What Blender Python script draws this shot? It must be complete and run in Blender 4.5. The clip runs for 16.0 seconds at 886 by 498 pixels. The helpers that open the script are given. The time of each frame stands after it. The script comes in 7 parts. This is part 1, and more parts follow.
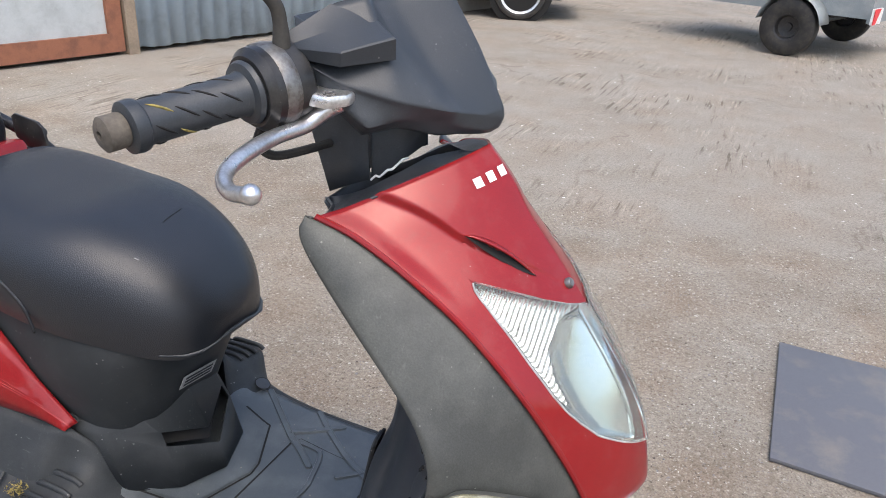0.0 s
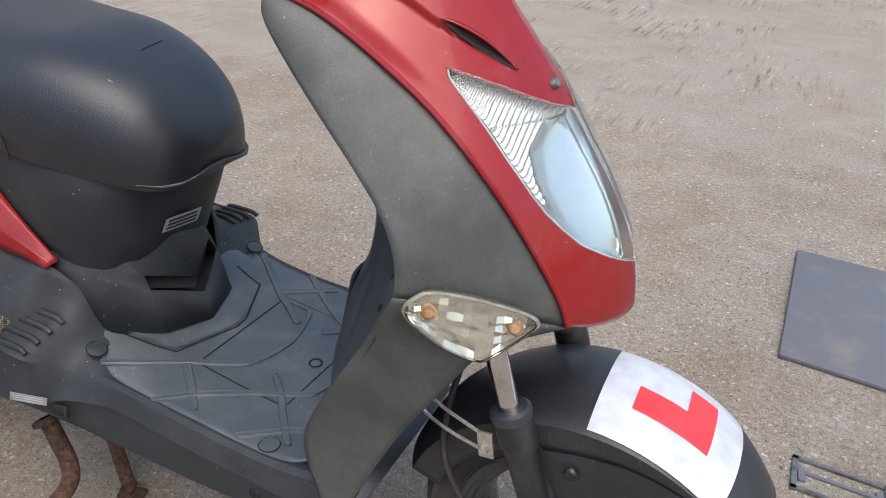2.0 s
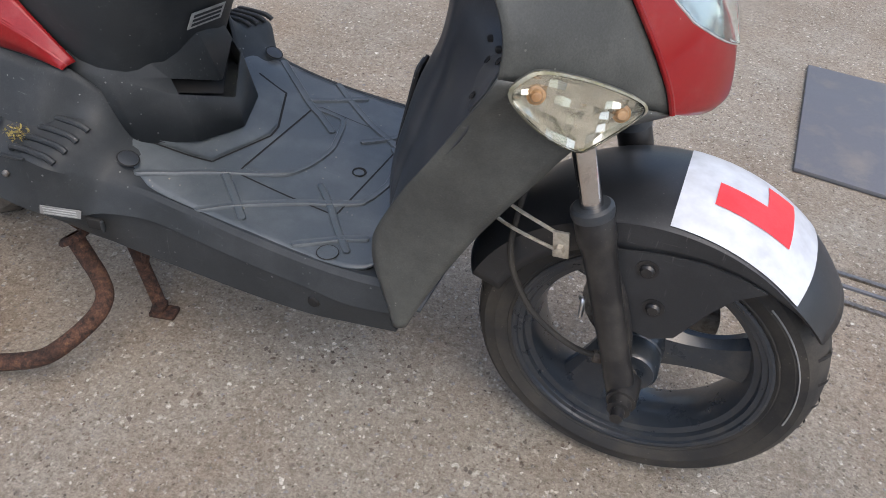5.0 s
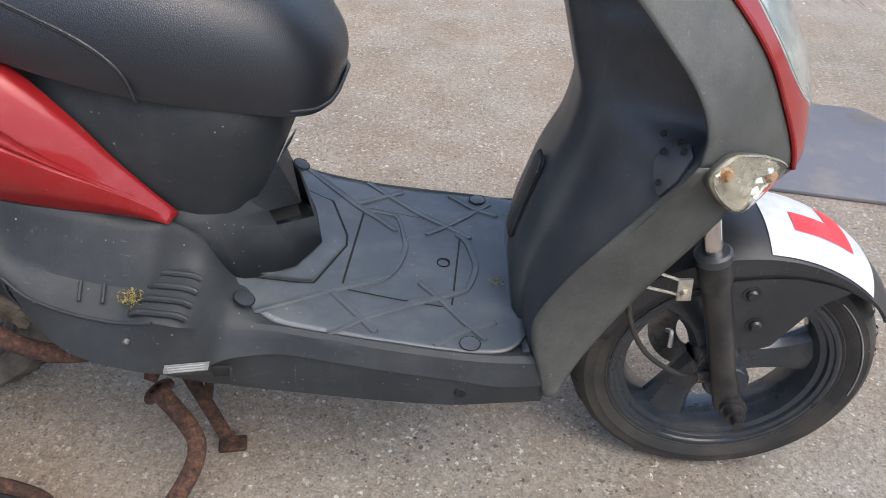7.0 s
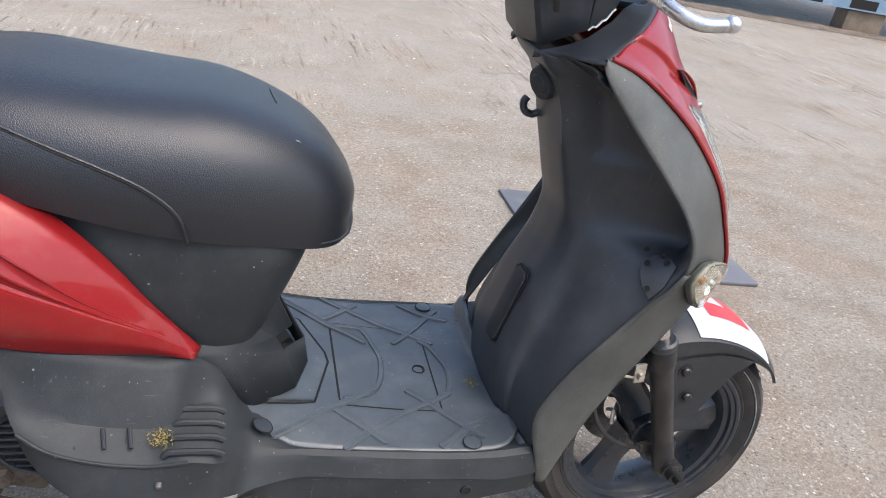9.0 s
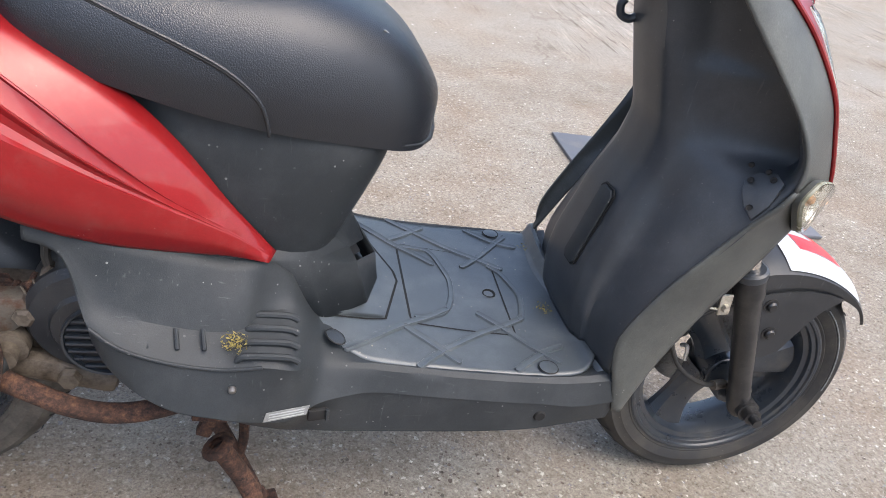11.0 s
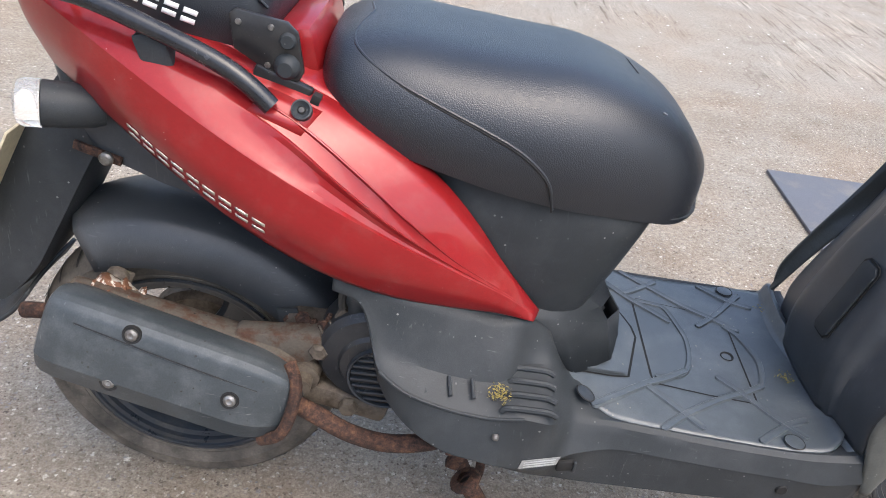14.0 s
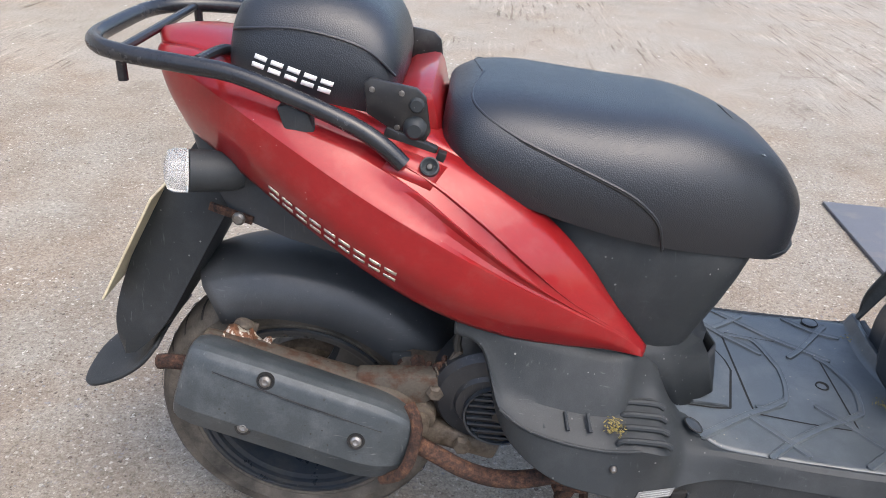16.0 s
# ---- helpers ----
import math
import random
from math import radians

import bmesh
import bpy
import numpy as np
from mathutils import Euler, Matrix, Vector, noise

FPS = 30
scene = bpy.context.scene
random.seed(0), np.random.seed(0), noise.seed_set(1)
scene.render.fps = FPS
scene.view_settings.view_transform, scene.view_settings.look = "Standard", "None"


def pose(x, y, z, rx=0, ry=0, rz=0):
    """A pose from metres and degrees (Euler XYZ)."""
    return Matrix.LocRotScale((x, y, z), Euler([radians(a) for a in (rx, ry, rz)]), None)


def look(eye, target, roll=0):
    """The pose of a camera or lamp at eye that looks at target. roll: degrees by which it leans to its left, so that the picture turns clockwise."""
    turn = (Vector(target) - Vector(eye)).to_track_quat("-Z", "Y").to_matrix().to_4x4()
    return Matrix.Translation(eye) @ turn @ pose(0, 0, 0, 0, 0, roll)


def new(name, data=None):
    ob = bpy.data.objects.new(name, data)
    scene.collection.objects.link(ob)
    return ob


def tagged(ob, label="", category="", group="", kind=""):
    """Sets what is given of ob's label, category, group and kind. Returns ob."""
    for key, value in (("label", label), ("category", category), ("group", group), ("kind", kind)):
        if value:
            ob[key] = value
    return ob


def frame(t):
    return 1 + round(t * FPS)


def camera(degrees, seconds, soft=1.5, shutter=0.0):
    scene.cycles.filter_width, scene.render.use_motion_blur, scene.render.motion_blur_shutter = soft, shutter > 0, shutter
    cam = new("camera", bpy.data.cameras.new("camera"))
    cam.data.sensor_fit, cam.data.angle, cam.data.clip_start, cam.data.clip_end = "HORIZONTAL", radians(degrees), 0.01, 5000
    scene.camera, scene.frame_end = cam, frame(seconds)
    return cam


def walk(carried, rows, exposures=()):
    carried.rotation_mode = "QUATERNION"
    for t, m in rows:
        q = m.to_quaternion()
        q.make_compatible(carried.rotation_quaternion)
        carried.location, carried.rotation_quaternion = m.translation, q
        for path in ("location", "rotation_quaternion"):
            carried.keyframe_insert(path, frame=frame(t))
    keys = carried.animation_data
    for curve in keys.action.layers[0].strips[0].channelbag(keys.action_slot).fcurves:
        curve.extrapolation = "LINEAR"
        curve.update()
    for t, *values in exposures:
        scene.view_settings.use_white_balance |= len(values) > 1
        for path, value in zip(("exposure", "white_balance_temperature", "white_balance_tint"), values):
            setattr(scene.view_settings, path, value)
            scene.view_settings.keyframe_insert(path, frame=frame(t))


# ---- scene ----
# camera: hand-held, gliding along the scooter's right side
cam = camera(61.2, 16.0, soft=0.5)
ROWS = [
    (0.0, 0.4711, -0.7563, 1.1855, 65.28, -2.6, 23.79),
    (0.5, 0.5092, -0.7703, 1.1538, 64.85, -2.52, 25.21),
    (1.0, 0.5193, -0.7823, 1.1129, 63.26, -2.77, 25.88),
    (1.5, 0.5266, -0.7814, 1.078, 61.96, -2.78, 25.98),
    (2.0, 0.5334, -0.7555, 1.0343, 61.24, -2.74, 25.98),
    (2.5, 0.5228, -0.7451, 0.9834, 58.63, -2.86, 25.38),
    (3.0, 0.5169, -0.74, 0.9454, 54.0, -3.44, 24.27),
    (5.5, 0.338, -0.8436, 0.9806, 48.99, -3.68, 22.6),
    (6.0, 0.2435, -0.9085, 1.0137, 50.98, -2.44, 18.65),
    (6.5, 0.149, -0.9273, 1.0109, 51.9, -3.25, 13.69),
    (7.0, 0.0112, -0.9138, 1.026, 53.51, -3.74, 3.63),
    (7.5, -0.105, -0.9469, 1.0593, 57.23, -6.35, -4.89),
    (8.0, -0.2417, -0.9734, 1.103, 62.09, -8.24, -12.5),
    (10.5, -0.3362, -0.9235, 0.9946, 61.03, -10.74, -12.38),
    (11.0, -0.3568, -0.9268, 0.9823, 58.62, -10.24, -10.33),
    (11.5, -0.3724, -0.9279, 0.9832, 57.7, -9.92, -8.99),
    (12.0, -0.4024, -0.9302, 0.9961, 56.82, -9.23, -7.31),
    (12.5, -0.431, -0.9319, 1.0123, 56.1, -8.97, -4.23),
    (13.0, -0.4492, -0.9285, 1.0279, 55.96, -8.9, -1.55),
    (13.5, -0.4684, -0.9285, 1.0455, 56.79, -7.61, 0.81),
    (14.0, -0.4868, -0.9318, 1.0523, 57.42, -6.61, 2.53),
    (14.5, -0.497, -0.9336, 1.0583, 58.0, -6.12, 3.28),
    (15.0, -0.5104, -0.9363, 1.0683, 58.85, -5.64, 3.84),
    (15.5, -0.5434, -0.9579, 1.0701, 59.5, -4.86, 3.87),
    (16.0, -0.591, -0.988, 1.0731, 60.76, -3.55, 3.49),
]
walk(cam, [(t, pose(x, y, z, rx, ry, rz)) for t, x, y, z, rx, ry, rz in ROWS],
     exposures=[(0.0, 1.09), (1.5, 1.02), (3.0, 1.02), (5.5, 0.96), (7.0, 1.23), (8.0, 1.28), (11.0, 1.55), (12.5, 1.66), (14.5, 1.52), (16.0, 1.46)])

# ---- sky and sun: bright, hazy daylight ----
world = bpy.data.worlds.new("sky")
scene.world = world
world.use_nodes = True
wn, wl = world.node_tree.nodes, world.node_tree.links
sky = wn.new("ShaderNodeTexSky")
sky.sky_type, sky.sun_disc = "NISHITA", False
sky.sun_elevation, sky.sun_rotation = radians(61), radians(140)
sky.air_density, sky.dust_density, sky.ozone_density = 1.0, 3.8, 1.2
bg = wn["Background"]
bg.inputs["Strength"].default_value = 0.15
wl.new(sky.outputs["Color"], bg.inputs["Color"])
sun = new("sun", bpy.data.lights.new("sun", "SUN"))
sun.data.energy, sun.data.angle, sun.data.color = 0.58, radians(60), (1.0, 0.96, 0.91)
sun.matrix_world = look((1.5, -1.8, 4.2), (0, 0, 0))


# ---- materials ----
def nodes(name):
    m = bpy.data.materials.new(name)
    m.use_nodes = True
    return m, m.node_tree.nodes, m.node_tree.links, m.node_tree.nodes["Principled BSDF"]


def ramp(nt, fac, stops):
    r = nt.nodes.new("ShaderNodeValToRGB")
    els = r.color_ramp.elements
    while len(els) < len(stops):
        els.new(0.5)
    for e, (p, c) in zip(els, stops):
        e.position, e.color = p, (*c, 1) if len(c) == 3 else c
    nt.links.new(fac, r.inputs["Fac"])
    return r.outputs["Color"]


def tex(nt, scale, detail=4.0, rough=0.55, kind="ShaderNodeTexNoise", coord="Object", stretch=None):
    tc = nt.nodes.new("ShaderNodeTexCoord")
    src = tc.outputs[coord]
    if stretch:
        mp = nt.nodes.new("ShaderNodeMapping")
        mp.inputs["Scale"].default_value = stretch
        nt.links.new(src, mp.inputs["Vector"])
        src = mp.outputs["Vector"]
    n = nt.nodes.new(kind)
    nt.links.new(src, n.inputs["Vector"])
    n.inputs["Scale"].default_value = scale
    if kind == "ShaderNodeTexNoise":
        n.inputs["Detail"].default_value, n.inputs["Roughness"].default_value = detail, rough
    return n


def mixc(nt, fac, a, b, mode="MIX"):
    m = nt.nodes.new("ShaderNodeMix")
    m.data_type, m.blend_type = "RGBA", mode
    for sock, v in (("Factor", fac), ("A", a), ("B", b)):
        i = next(s for s in m.inputs if s.name == sock and (s.type == "RGBA" if sock != "Factor" else s.type == "VALUE"))
        if isinstance(v, (int, float)):
            i.default_value = v
        elif isinstance(v, tuple):
            i.default_value = (*v, 1)
        else:
            nt.links.new(v, i)
    return next(s for s in m.outputs if s.type == "RGBA")


def bump(nt, bsdf, height, strength=0.3, dist=0.001, prev=None):
    b = nt.nodes.new("ShaderNodeBump")
    b.inputs["Strength"].default_value, b.inputs["Distance"].default_value = strength, dist
    nt.links.new(height, b.inputs["Height"])
    if prev:
        nt.links.new(prev, b.inputs["Normal"])
    nt.links.new(b.outputs["Normal"], bsdf.inputs["Normal"])
    return b.outputs["Normal"]


def surface(name, base, dirt, rough=0.5, metal=0.0, grain=300.0, grain_bump=0.15, stain=9.0, amount=(0.45, 0.7), spots=None, coat=0.0, rough_var=0.12, spec=0.5, scuff=0.0):
    """A worn surface: a base colour with stains, a fine grain and uneven gloss."""
    m, n, l, p = nodes(name)
    nt = m.node_tree
    big = tex(nt, stain, 6.0, 0.65)
    mask = ramp(nt, big.outputs["Fac"], ((amount[0], (0, 0, 0)), (amount[1], (1, 1, 1))))
    col = mixc(nt, mask, base, dirt)
    fine = tex(nt, grain, 3.0)
    var = ramp(nt, fine.outputs["Fac"], ((0.3, (0.86, 0.86, 0.86)), (0.7, (1.12, 1.12, 1.12))))
    col = mixc(nt, 1.0, col, var, "MULTIPLY")
    if spots:
        v = tex(nt, spots[0], kind="ShaderNodeTexVoronoi")
        cell = n.new("ShaderNodeSeparateColor")
        l.new(v.outputs["Color"], cell.inputs[0])
        size = n.new("ShaderNodeMath")
        size.operation = "MULTIPLY_ADD"
        l.new(cell.outputs[0], size.inputs[0])
        size.inputs[1].default_value, size.inputs[2].default_value = spots[1] * 4.5, -spots[1] * 2.6
        gap = n.new("ShaderNodeMath")
        gap.operation = "SUBTRACT"
        l.new(size.outputs[0], gap.inputs[0])
        l.new(v.outputs["Distance"], gap.inputs[1])
        sm = ramp(nt, gap.outputs[0], ((0.0, (0, 0, 0)), (0.04, (1, 1, 1))))
        keep = tex(nt, 14.0, 3.0)
        km = ramp(nt, keep.outputs["Fac"], ((0.46, (0.15, 0.15, 0.15)), (0.62, (1, 1, 1))))
        sm = mixc(nt, 1.0, sm, km, "MULTIPLY")
        col = mixc(nt, sm, col, spots[2])
    if scuff:
        for turn, stretch in ((0.6, (5.0, 90.0, 60.0)), (-0.5, (70.0, 60.0, 6.0))):
            tc = n.new("ShaderNodeTexCoord")
            mp = n.new("ShaderNodeMapping")
            mp.inputs["Rotation"].default_value, mp.inputs["Scale"].default_value = (turn, turn * 0.7, turn), stretch
            l.new(tc.outputs["Object"], mp.inputs["Vector"])
            ns = n.new("ShaderNodeTexNoise")
            ns.inputs["Scale"].default_value, ns.inputs["Detail"].default_value = 4.0, 2.0
            l.new(mp.outputs["Vector"], ns.inputs["Vector"])
            line = ramp(nt, ns.outputs["Fac"], ((0.66, (0, 0, 0)), (0.74, (scuff * 0.6, scuff * 0.6, scuff * 0.6))))
            some = ramp(nt, tex(nt, 11.0 + 6 * turn, 2.0).outputs["Fac"], ((0.50, (0, 0, 0)), (0.64, (1, 1, 1))))
            col = mixc(nt, mixc(nt, 1.0, line, some, "MULTIPLY"), col, (0.26, 0.26, 0.25))
    l.new(col, p.inputs["Base Color"])
    mr = n.new("ShaderNodeMapRange")
    mr.inputs["To Min"].default_value, mr.inputs["To Max"].default_value = rough - rough_var, min(1.0, rough + rough_var)
    l.new(big.outputs["Fac"], mr.inputs["Value"])
    l.new(mr.outputs["Result"], p.inputs["Roughness"])
    p.inputs["Metallic"].default_value = metal
    p.inputs["Specular IOR Level"].default_value = spec
    if coat:
        p.inputs["Coat Weight"].default_value, p.inputs["Coat Roughness"].default_value = coat, 0.06
    bump(nt, p, fine.outputs["Fac"], grain_bump, 0.0006)
    return m


BLACK_PLASTIC = surface("faded_black_plastic", (0.025, 0.029, 0.032), (0.041, 0.045, 0.048), 0.54, grain=750, grain_bump=0.30, stain=12, spots=(110, 0.10, (0.22, 0.22, 0.21)), spec=0.30, scuff=0.28)
GUARD_PLASTIC = surface("satin_black_guard", (0.019, 0.021, 0.024), (0.034, 0.036, 0.039), 0.38, grain=600, grain_bump=0.15, stain=14, spots=(120, 0.08, (0.16, 0.155, 0.14)), scuff=0.3)
# black plastic for the rear guard, its base colour lightened to stand for sky light
REAR_PLASTIC = surface("sky_lit_rear_guard", (0.038, 0.042, 0.046), (0.058, 0.062, 0.066), 0.42, grain=650, grain_bump=0.25, stain=10, spots=(110, 0.10, (0.24, 0.23, 0.21)), spec=0.5, scuff=0.3)
GREY_PLASTIC = surface("weathered_grey_plastic", (0.050, 0.053, 0.050), (0.104, 0.108, 0.098), 0.48, grain=520, grain_bump=0.35, stain=8, amount=(0.40, 0.74), spots=(130, 0.09, (0.22, 0.22, 0.2)), spec=0.42, scuff=0.25)
DARK_PLASTIC = surface("dark_plastic", (0.031, 0.036, 0.042), (0.050, 0.055, 0.061), 0.42, grain=700, grain_bump=0.25, stain=12, spots=(110, 0.07, (0.2, 0.2, 0.19)), spec=0.5, scuff=0.2)
FLOOR_PLASTIC = surface("blue_grey_foot_plastic", (0.062, 0.073, 0.081), (0.100, 0.112, 0.119), 0.36, grain=800, grain_bump=0.3, stain=14, spots=(110, 0.10, (0.25, 0.23, 0.18)), spec=0.55, scuff=0.22)
SILENCER_PLASTIC = surface("grey_heat_guard", (0.039, 0.047, 0.052), (0.072, 0.081, 0.086), 0.40, grain=500, grain_bump=0.3, stain=24, spots=(130, 0.13, (0.022, 0.02, 0.018)), scuff=0.6)
RUBBER = surface("tyre_rubber", (0.016, 0.016, 0.016), (0.060, 0.053, 0.042), 0.72, grain=350, stain=14, amount=(0.42, 0.8), spots=(160, 0.10, (0.16, 0.145, 0.115)))
RUBBER_DUSTY = surface("dusty_tyre_rubber", (0.030, 0.027, 0.023), (0.135, 0.117, 0.095), 0.85, grain=300, grain_bump=0.4, stain=16, amount=(0.34, 0.66), spots=(140, 0.10, (0.17, 0.15, 0.11)))
WHEEL_PAINT = surface("dark_wheel_paint", (0.020, 0.026, 0.034), (0.055, 0.055, 0.052), 0.30, grain=500, stain=24, amount=(0.5, 0.78), spots=(170, 0.11, (0.15, 0.13, 0.10)), coat=0.35)
FORK_PAINT = surface("satin_black_paint", (0.015, 0.015, 0.016), (0.040, 0.038, 0.035), 0.34, grain=600, stain=30, spots=(190, 0.10, (0.2, 0.2, 0.19)))
CHROME = surface("pitted_chrome", (0.70, 0.68, 0.66), (0.45, 0.41, 0.36), 0.12, 1.0, grain=500, stain=30, amount=(0.5, 0.8))
ALLOY = surface("polished_alloy", (0.72, 0.72, 0.72), (0.5, 0.5, 0.5), 0.3, 0.9, grain=400, stain=30)
STEEL = surface("dull_steel", (0.24, 0.235, 0.225), (0.10, 0.08, 0.06), 0.45, 0.8, grain=300, stain=60)
ZINC = surface("dull_zinc", (0.55, 0.52, 0.45), (0.38, 0.34, 0.26), 0.4, 0.7, grain=300, stain=60)
CAST = surface("dirty_cast_alloy", (0.135, 0.112, 0.088), (0.045, 0.032, 0.022), 0.65, 0.3, grain=250, stain=45, grain_bump=0.4)
CAST_RUST = surface("rust_stained_cast_alloy", (0.105, 0.090, 0.072), (0.080, 0.037, 0.021), 0.75, 0.2, grain=250, stain=45, amount=(0.46, 0.62), grain_bump=0.4, spots=(140, 0.12, (0.02, 0.015, 0.012)))
RACK_PAINT = surface("gloss_black_paint", (0.014, 0.015, 0.018), (0.03, 0.03, 0.032), 0.25, grain=500, stain=20)
# near-black, stands in for the shade inside holes, slots and gaps
HOLE = surface("gap_shade", (0.006, 0.006, 0.006), (0.012, 0.011, 0.01), 0.8)
FOIL = surface("flaking_foil", (0.15, 0.065, 0.032), (0.60, 0.56, 0.49), 0.7, grain=200, grain_bump=0.5, stain=75, amount=(0.52, 0.57))
DEBRIS = surface("dry_moss", (0.30, 0.24, 0.07), (0.12, 0.10, 0.03), 0.95, grain=300, stain=120)
WHITE_PRINT = surface("white_print", (0.80, 0.80, 0.78), (0.70, 0.70, 0.68), 0.42, grain=60, grain_bump=0.05, stain=7)
PLATE_WHITE = surface("white_plastic_film", (0.52, 0.55, 0.59), (0.44, 0.465, 0.50), 0.35, grain=40, grain_bump=0.05, stain=8, scuff=0.25)
SILVER_PRINT = surface("silver_badge", (0.72, 0.66, 0.58), (0.50, 0.44, 0.38), 0.28, 0.8, stain=80)
RED_FILM = surface("red_film", (0.78, 0.045, 0.05), (0.62, 0.03, 0.035), 0.4, stain=20)
PLATE_YELLOW = surface("yellow_plate", (0.60, 0.53, 0.36), (0.48, 0.42, 0.29), 0.4, stain=20)
MAT_GREY = surface("grey_rubber_sheet", (0.115, 0.12, 0.135), (0.20, 0.185, 0.165), 0.55, grain=500, stain=7, amount=(0.5, 0.75), spots=(40, 0.05, (0.32, 0.3, 0.27)))
LABEL_DULL = surface("dull_label", (0.24, 0.245, 0.24), (0.17, 0.17, 0.165), 0.5, stain=60)
STICKER = surface("label_grey", (0.42, 0.43, 0.42), (0.28, 0.28, 0.27), 0.4, stain=60)


def red_paint():
    """Metallic red under clear lacquer, with fine scratches and dust."""
    m, n, l, p = nodes("metallic_red_paint")
    nt = m.node_tree
    flake = tex(nt, 2600, 1.0)
    big = tex(nt, 7, 5.0)
    col = mixc(nt, ramp(nt, big.outputs["Fac"], ((0.35, (0, 0, 0)), (0.7, (1, 1, 1)))), (0.228, 0.009, 0.011), (0.272, 0.012, 0.014))
    col = mixc(nt, 1.0, col, ramp(nt, flake.outputs["Fac"], ((0.35, (0.82, 0.82, 0.82)), (0.65, (1.2, 1.2, 1.2)))), "MULTIPLY")
    dust = tex(nt, 160, kind="ShaderNodeTexVoronoi")
    dm = ramp(nt, dust.outputs["Distance"], ((0.0, (1, 1, 1)), (0.04, (1, 1, 1)), (0.07, (0, 0, 0))))
    dk = ramp(nt, tex(nt, 22, 2.0).outputs["Fac"], ((0.58, (0, 0, 0)), (0.66, (1, 1, 1))))
    col = mixc(nt, mixc(nt, 1.0, dm, dk, "MULTIPLY"), col, (0.10, 0.03, 0.025))
    chip = tex(nt, 75, kind="ShaderNodeTexVoronoi")
    cm = ramp(nt, chip.outputs["Distance"], ((0.0, (1, 1, 1)), (0.035, (1, 1, 1)), (0.055, (0, 0, 0))))
    ck = ramp(nt, tex(nt, 13, 2.0).outputs["Fac"], ((0.50, (0, 0, 0)), (0.60, (0.8, 0.8, 0.8))))
    col = mixc(nt, mixc(nt, 1.0, cm, ck, "MULTIPLY"), col, (0.48, 0.36, 0.33))
    film = ramp(nt, tex(nt, 28, 6.0, 0.75).outputs["Fac"], ((0.50, (0, 0, 0)), (0.75, (0.16, 0.16, 0.16))))
    col = mixc(nt, film, col, (0.22, 0.13, 0.11))
    l.new(col, p.inputs["Base Color"])
    p.inputs["Metallic"].default_value, p.inputs["Roughness"].default_value = 0.16, 0.42
    p.inputs["Coat Weight"].default_value, p.inputs["Specular IOR Level"].default_value = 0.62, 0.15
    wear = tex(nt, 40, 6.0, 0.7)
    mr = n.new("ShaderNodeMapRange")
    mr.inputs["To Min"].default_value, mr.inputs["To Max"].default_value = 0.01, 0.11
    l.new(wear.outputs["Fac"], mr.inputs["Value"])
    l.new(mr.outputs["Result"], p.inputs["Coat Roughness"])
    bump(nt, p, flake.outputs["Fac"], 0.04, 0.0003)
    return m


def leather():
    """Black grained vinyl; the grain deepens where it wrinkles."""
    m, n, l, p = nodes("black_grained_vinyl")
    nt = m.node_tree
    cells = tex(nt, 400, kind="ShaderNodeTexVoronoi")
    cells.feature = "DISTANCE_TO_EDGE"
    wr = tex(nt, 60, 5.0, 0.6, stretch=(1, 1, 2.2))
    big = tex(nt, 8, 4.0)
    col = mixc(nt, big.outputs["Fac"], (0.010, 0.012, 0.016), (0.019, 0.022, 0.027))
    sp = tex(nt, 55, kind="ShaderNodeTexVoronoi")
    sm = ramp(nt, sp.outputs["Distance"], ((0.0, (1, 1, 1)), (0.035, (1, 1, 1)), (0.05, (0, 0, 0))))
    sk = ramp(nt, tex(nt, 19, 1.0).outputs["Fac"], ((0.68, (0, 0, 0)), (0.70, (1, 1, 1))))
    col = mixc(nt, mixc(nt, 1.0, sm, sk, "MULTIPLY"), col, (0.22, 0.22, 0.21))
    l.new(col, p.inputs["Base Color"])
    mr = n.new("ShaderNodeMapRange")
    mr.inputs["To Min"].default_value, mr.inputs["To Max"].default_value = 0.26, 0.38
    l.new(big.outputs["Fac"], mr.inputs["Value"])
    l.new(mr.outputs["Result"], p.inputs["Roughness"])
    p.inputs["Specular IOR Level"].default_value = 0.60
    b = bump(nt, p, ramp(nt, cells.outputs["Distance"], ((0.0, (0, 0, 0)), (0.28, (1, 1, 1)))), 0.36, 0.0005)
    bump(nt, p, wr.outputs["Fac"], 0.10, 0.0012, b)
    return m


def rust():
    """Flaking rust: dark scale, brown film and orange bloom."""
    m, n, l, p = nodes("flaking_rust")
    nt = m.node_tree
    a = tex(nt, 105, 8.0, 0.78)
    b = tex(nt, 14, 4.0, 0.6)
    c = ramp(nt, a.outputs["Fac"], ((0.36, (0.012, 0.008, 0.007)), (0.46, (0.050, 0.025, 0.017)), (0.57, (0.105, 0.049, 0.029)), (0.70, (0.21, 0.115, 0.062))))
    dark = ramp(nt, b.outputs["Fac"], ((0.38, (0.45, 0.42, 0.42)), (0.62, (1.1, 1.1, 1.1))))
    c = mixc(nt, 1.0, c, dark, "MULTIPLY")
    l.new(c, p.inputs["Base Color"])
    p.inputs["Roughness"].default_value = 0.88
    fine = tex(nt, 240, 6.0, 0.75)
    nb = bump(nt, p, a.outputs["Fac"], 0.8, 0.003)
    bump(nt, p, fine.outputs["Fac"], 0.9, 0.002, nb)
    return m


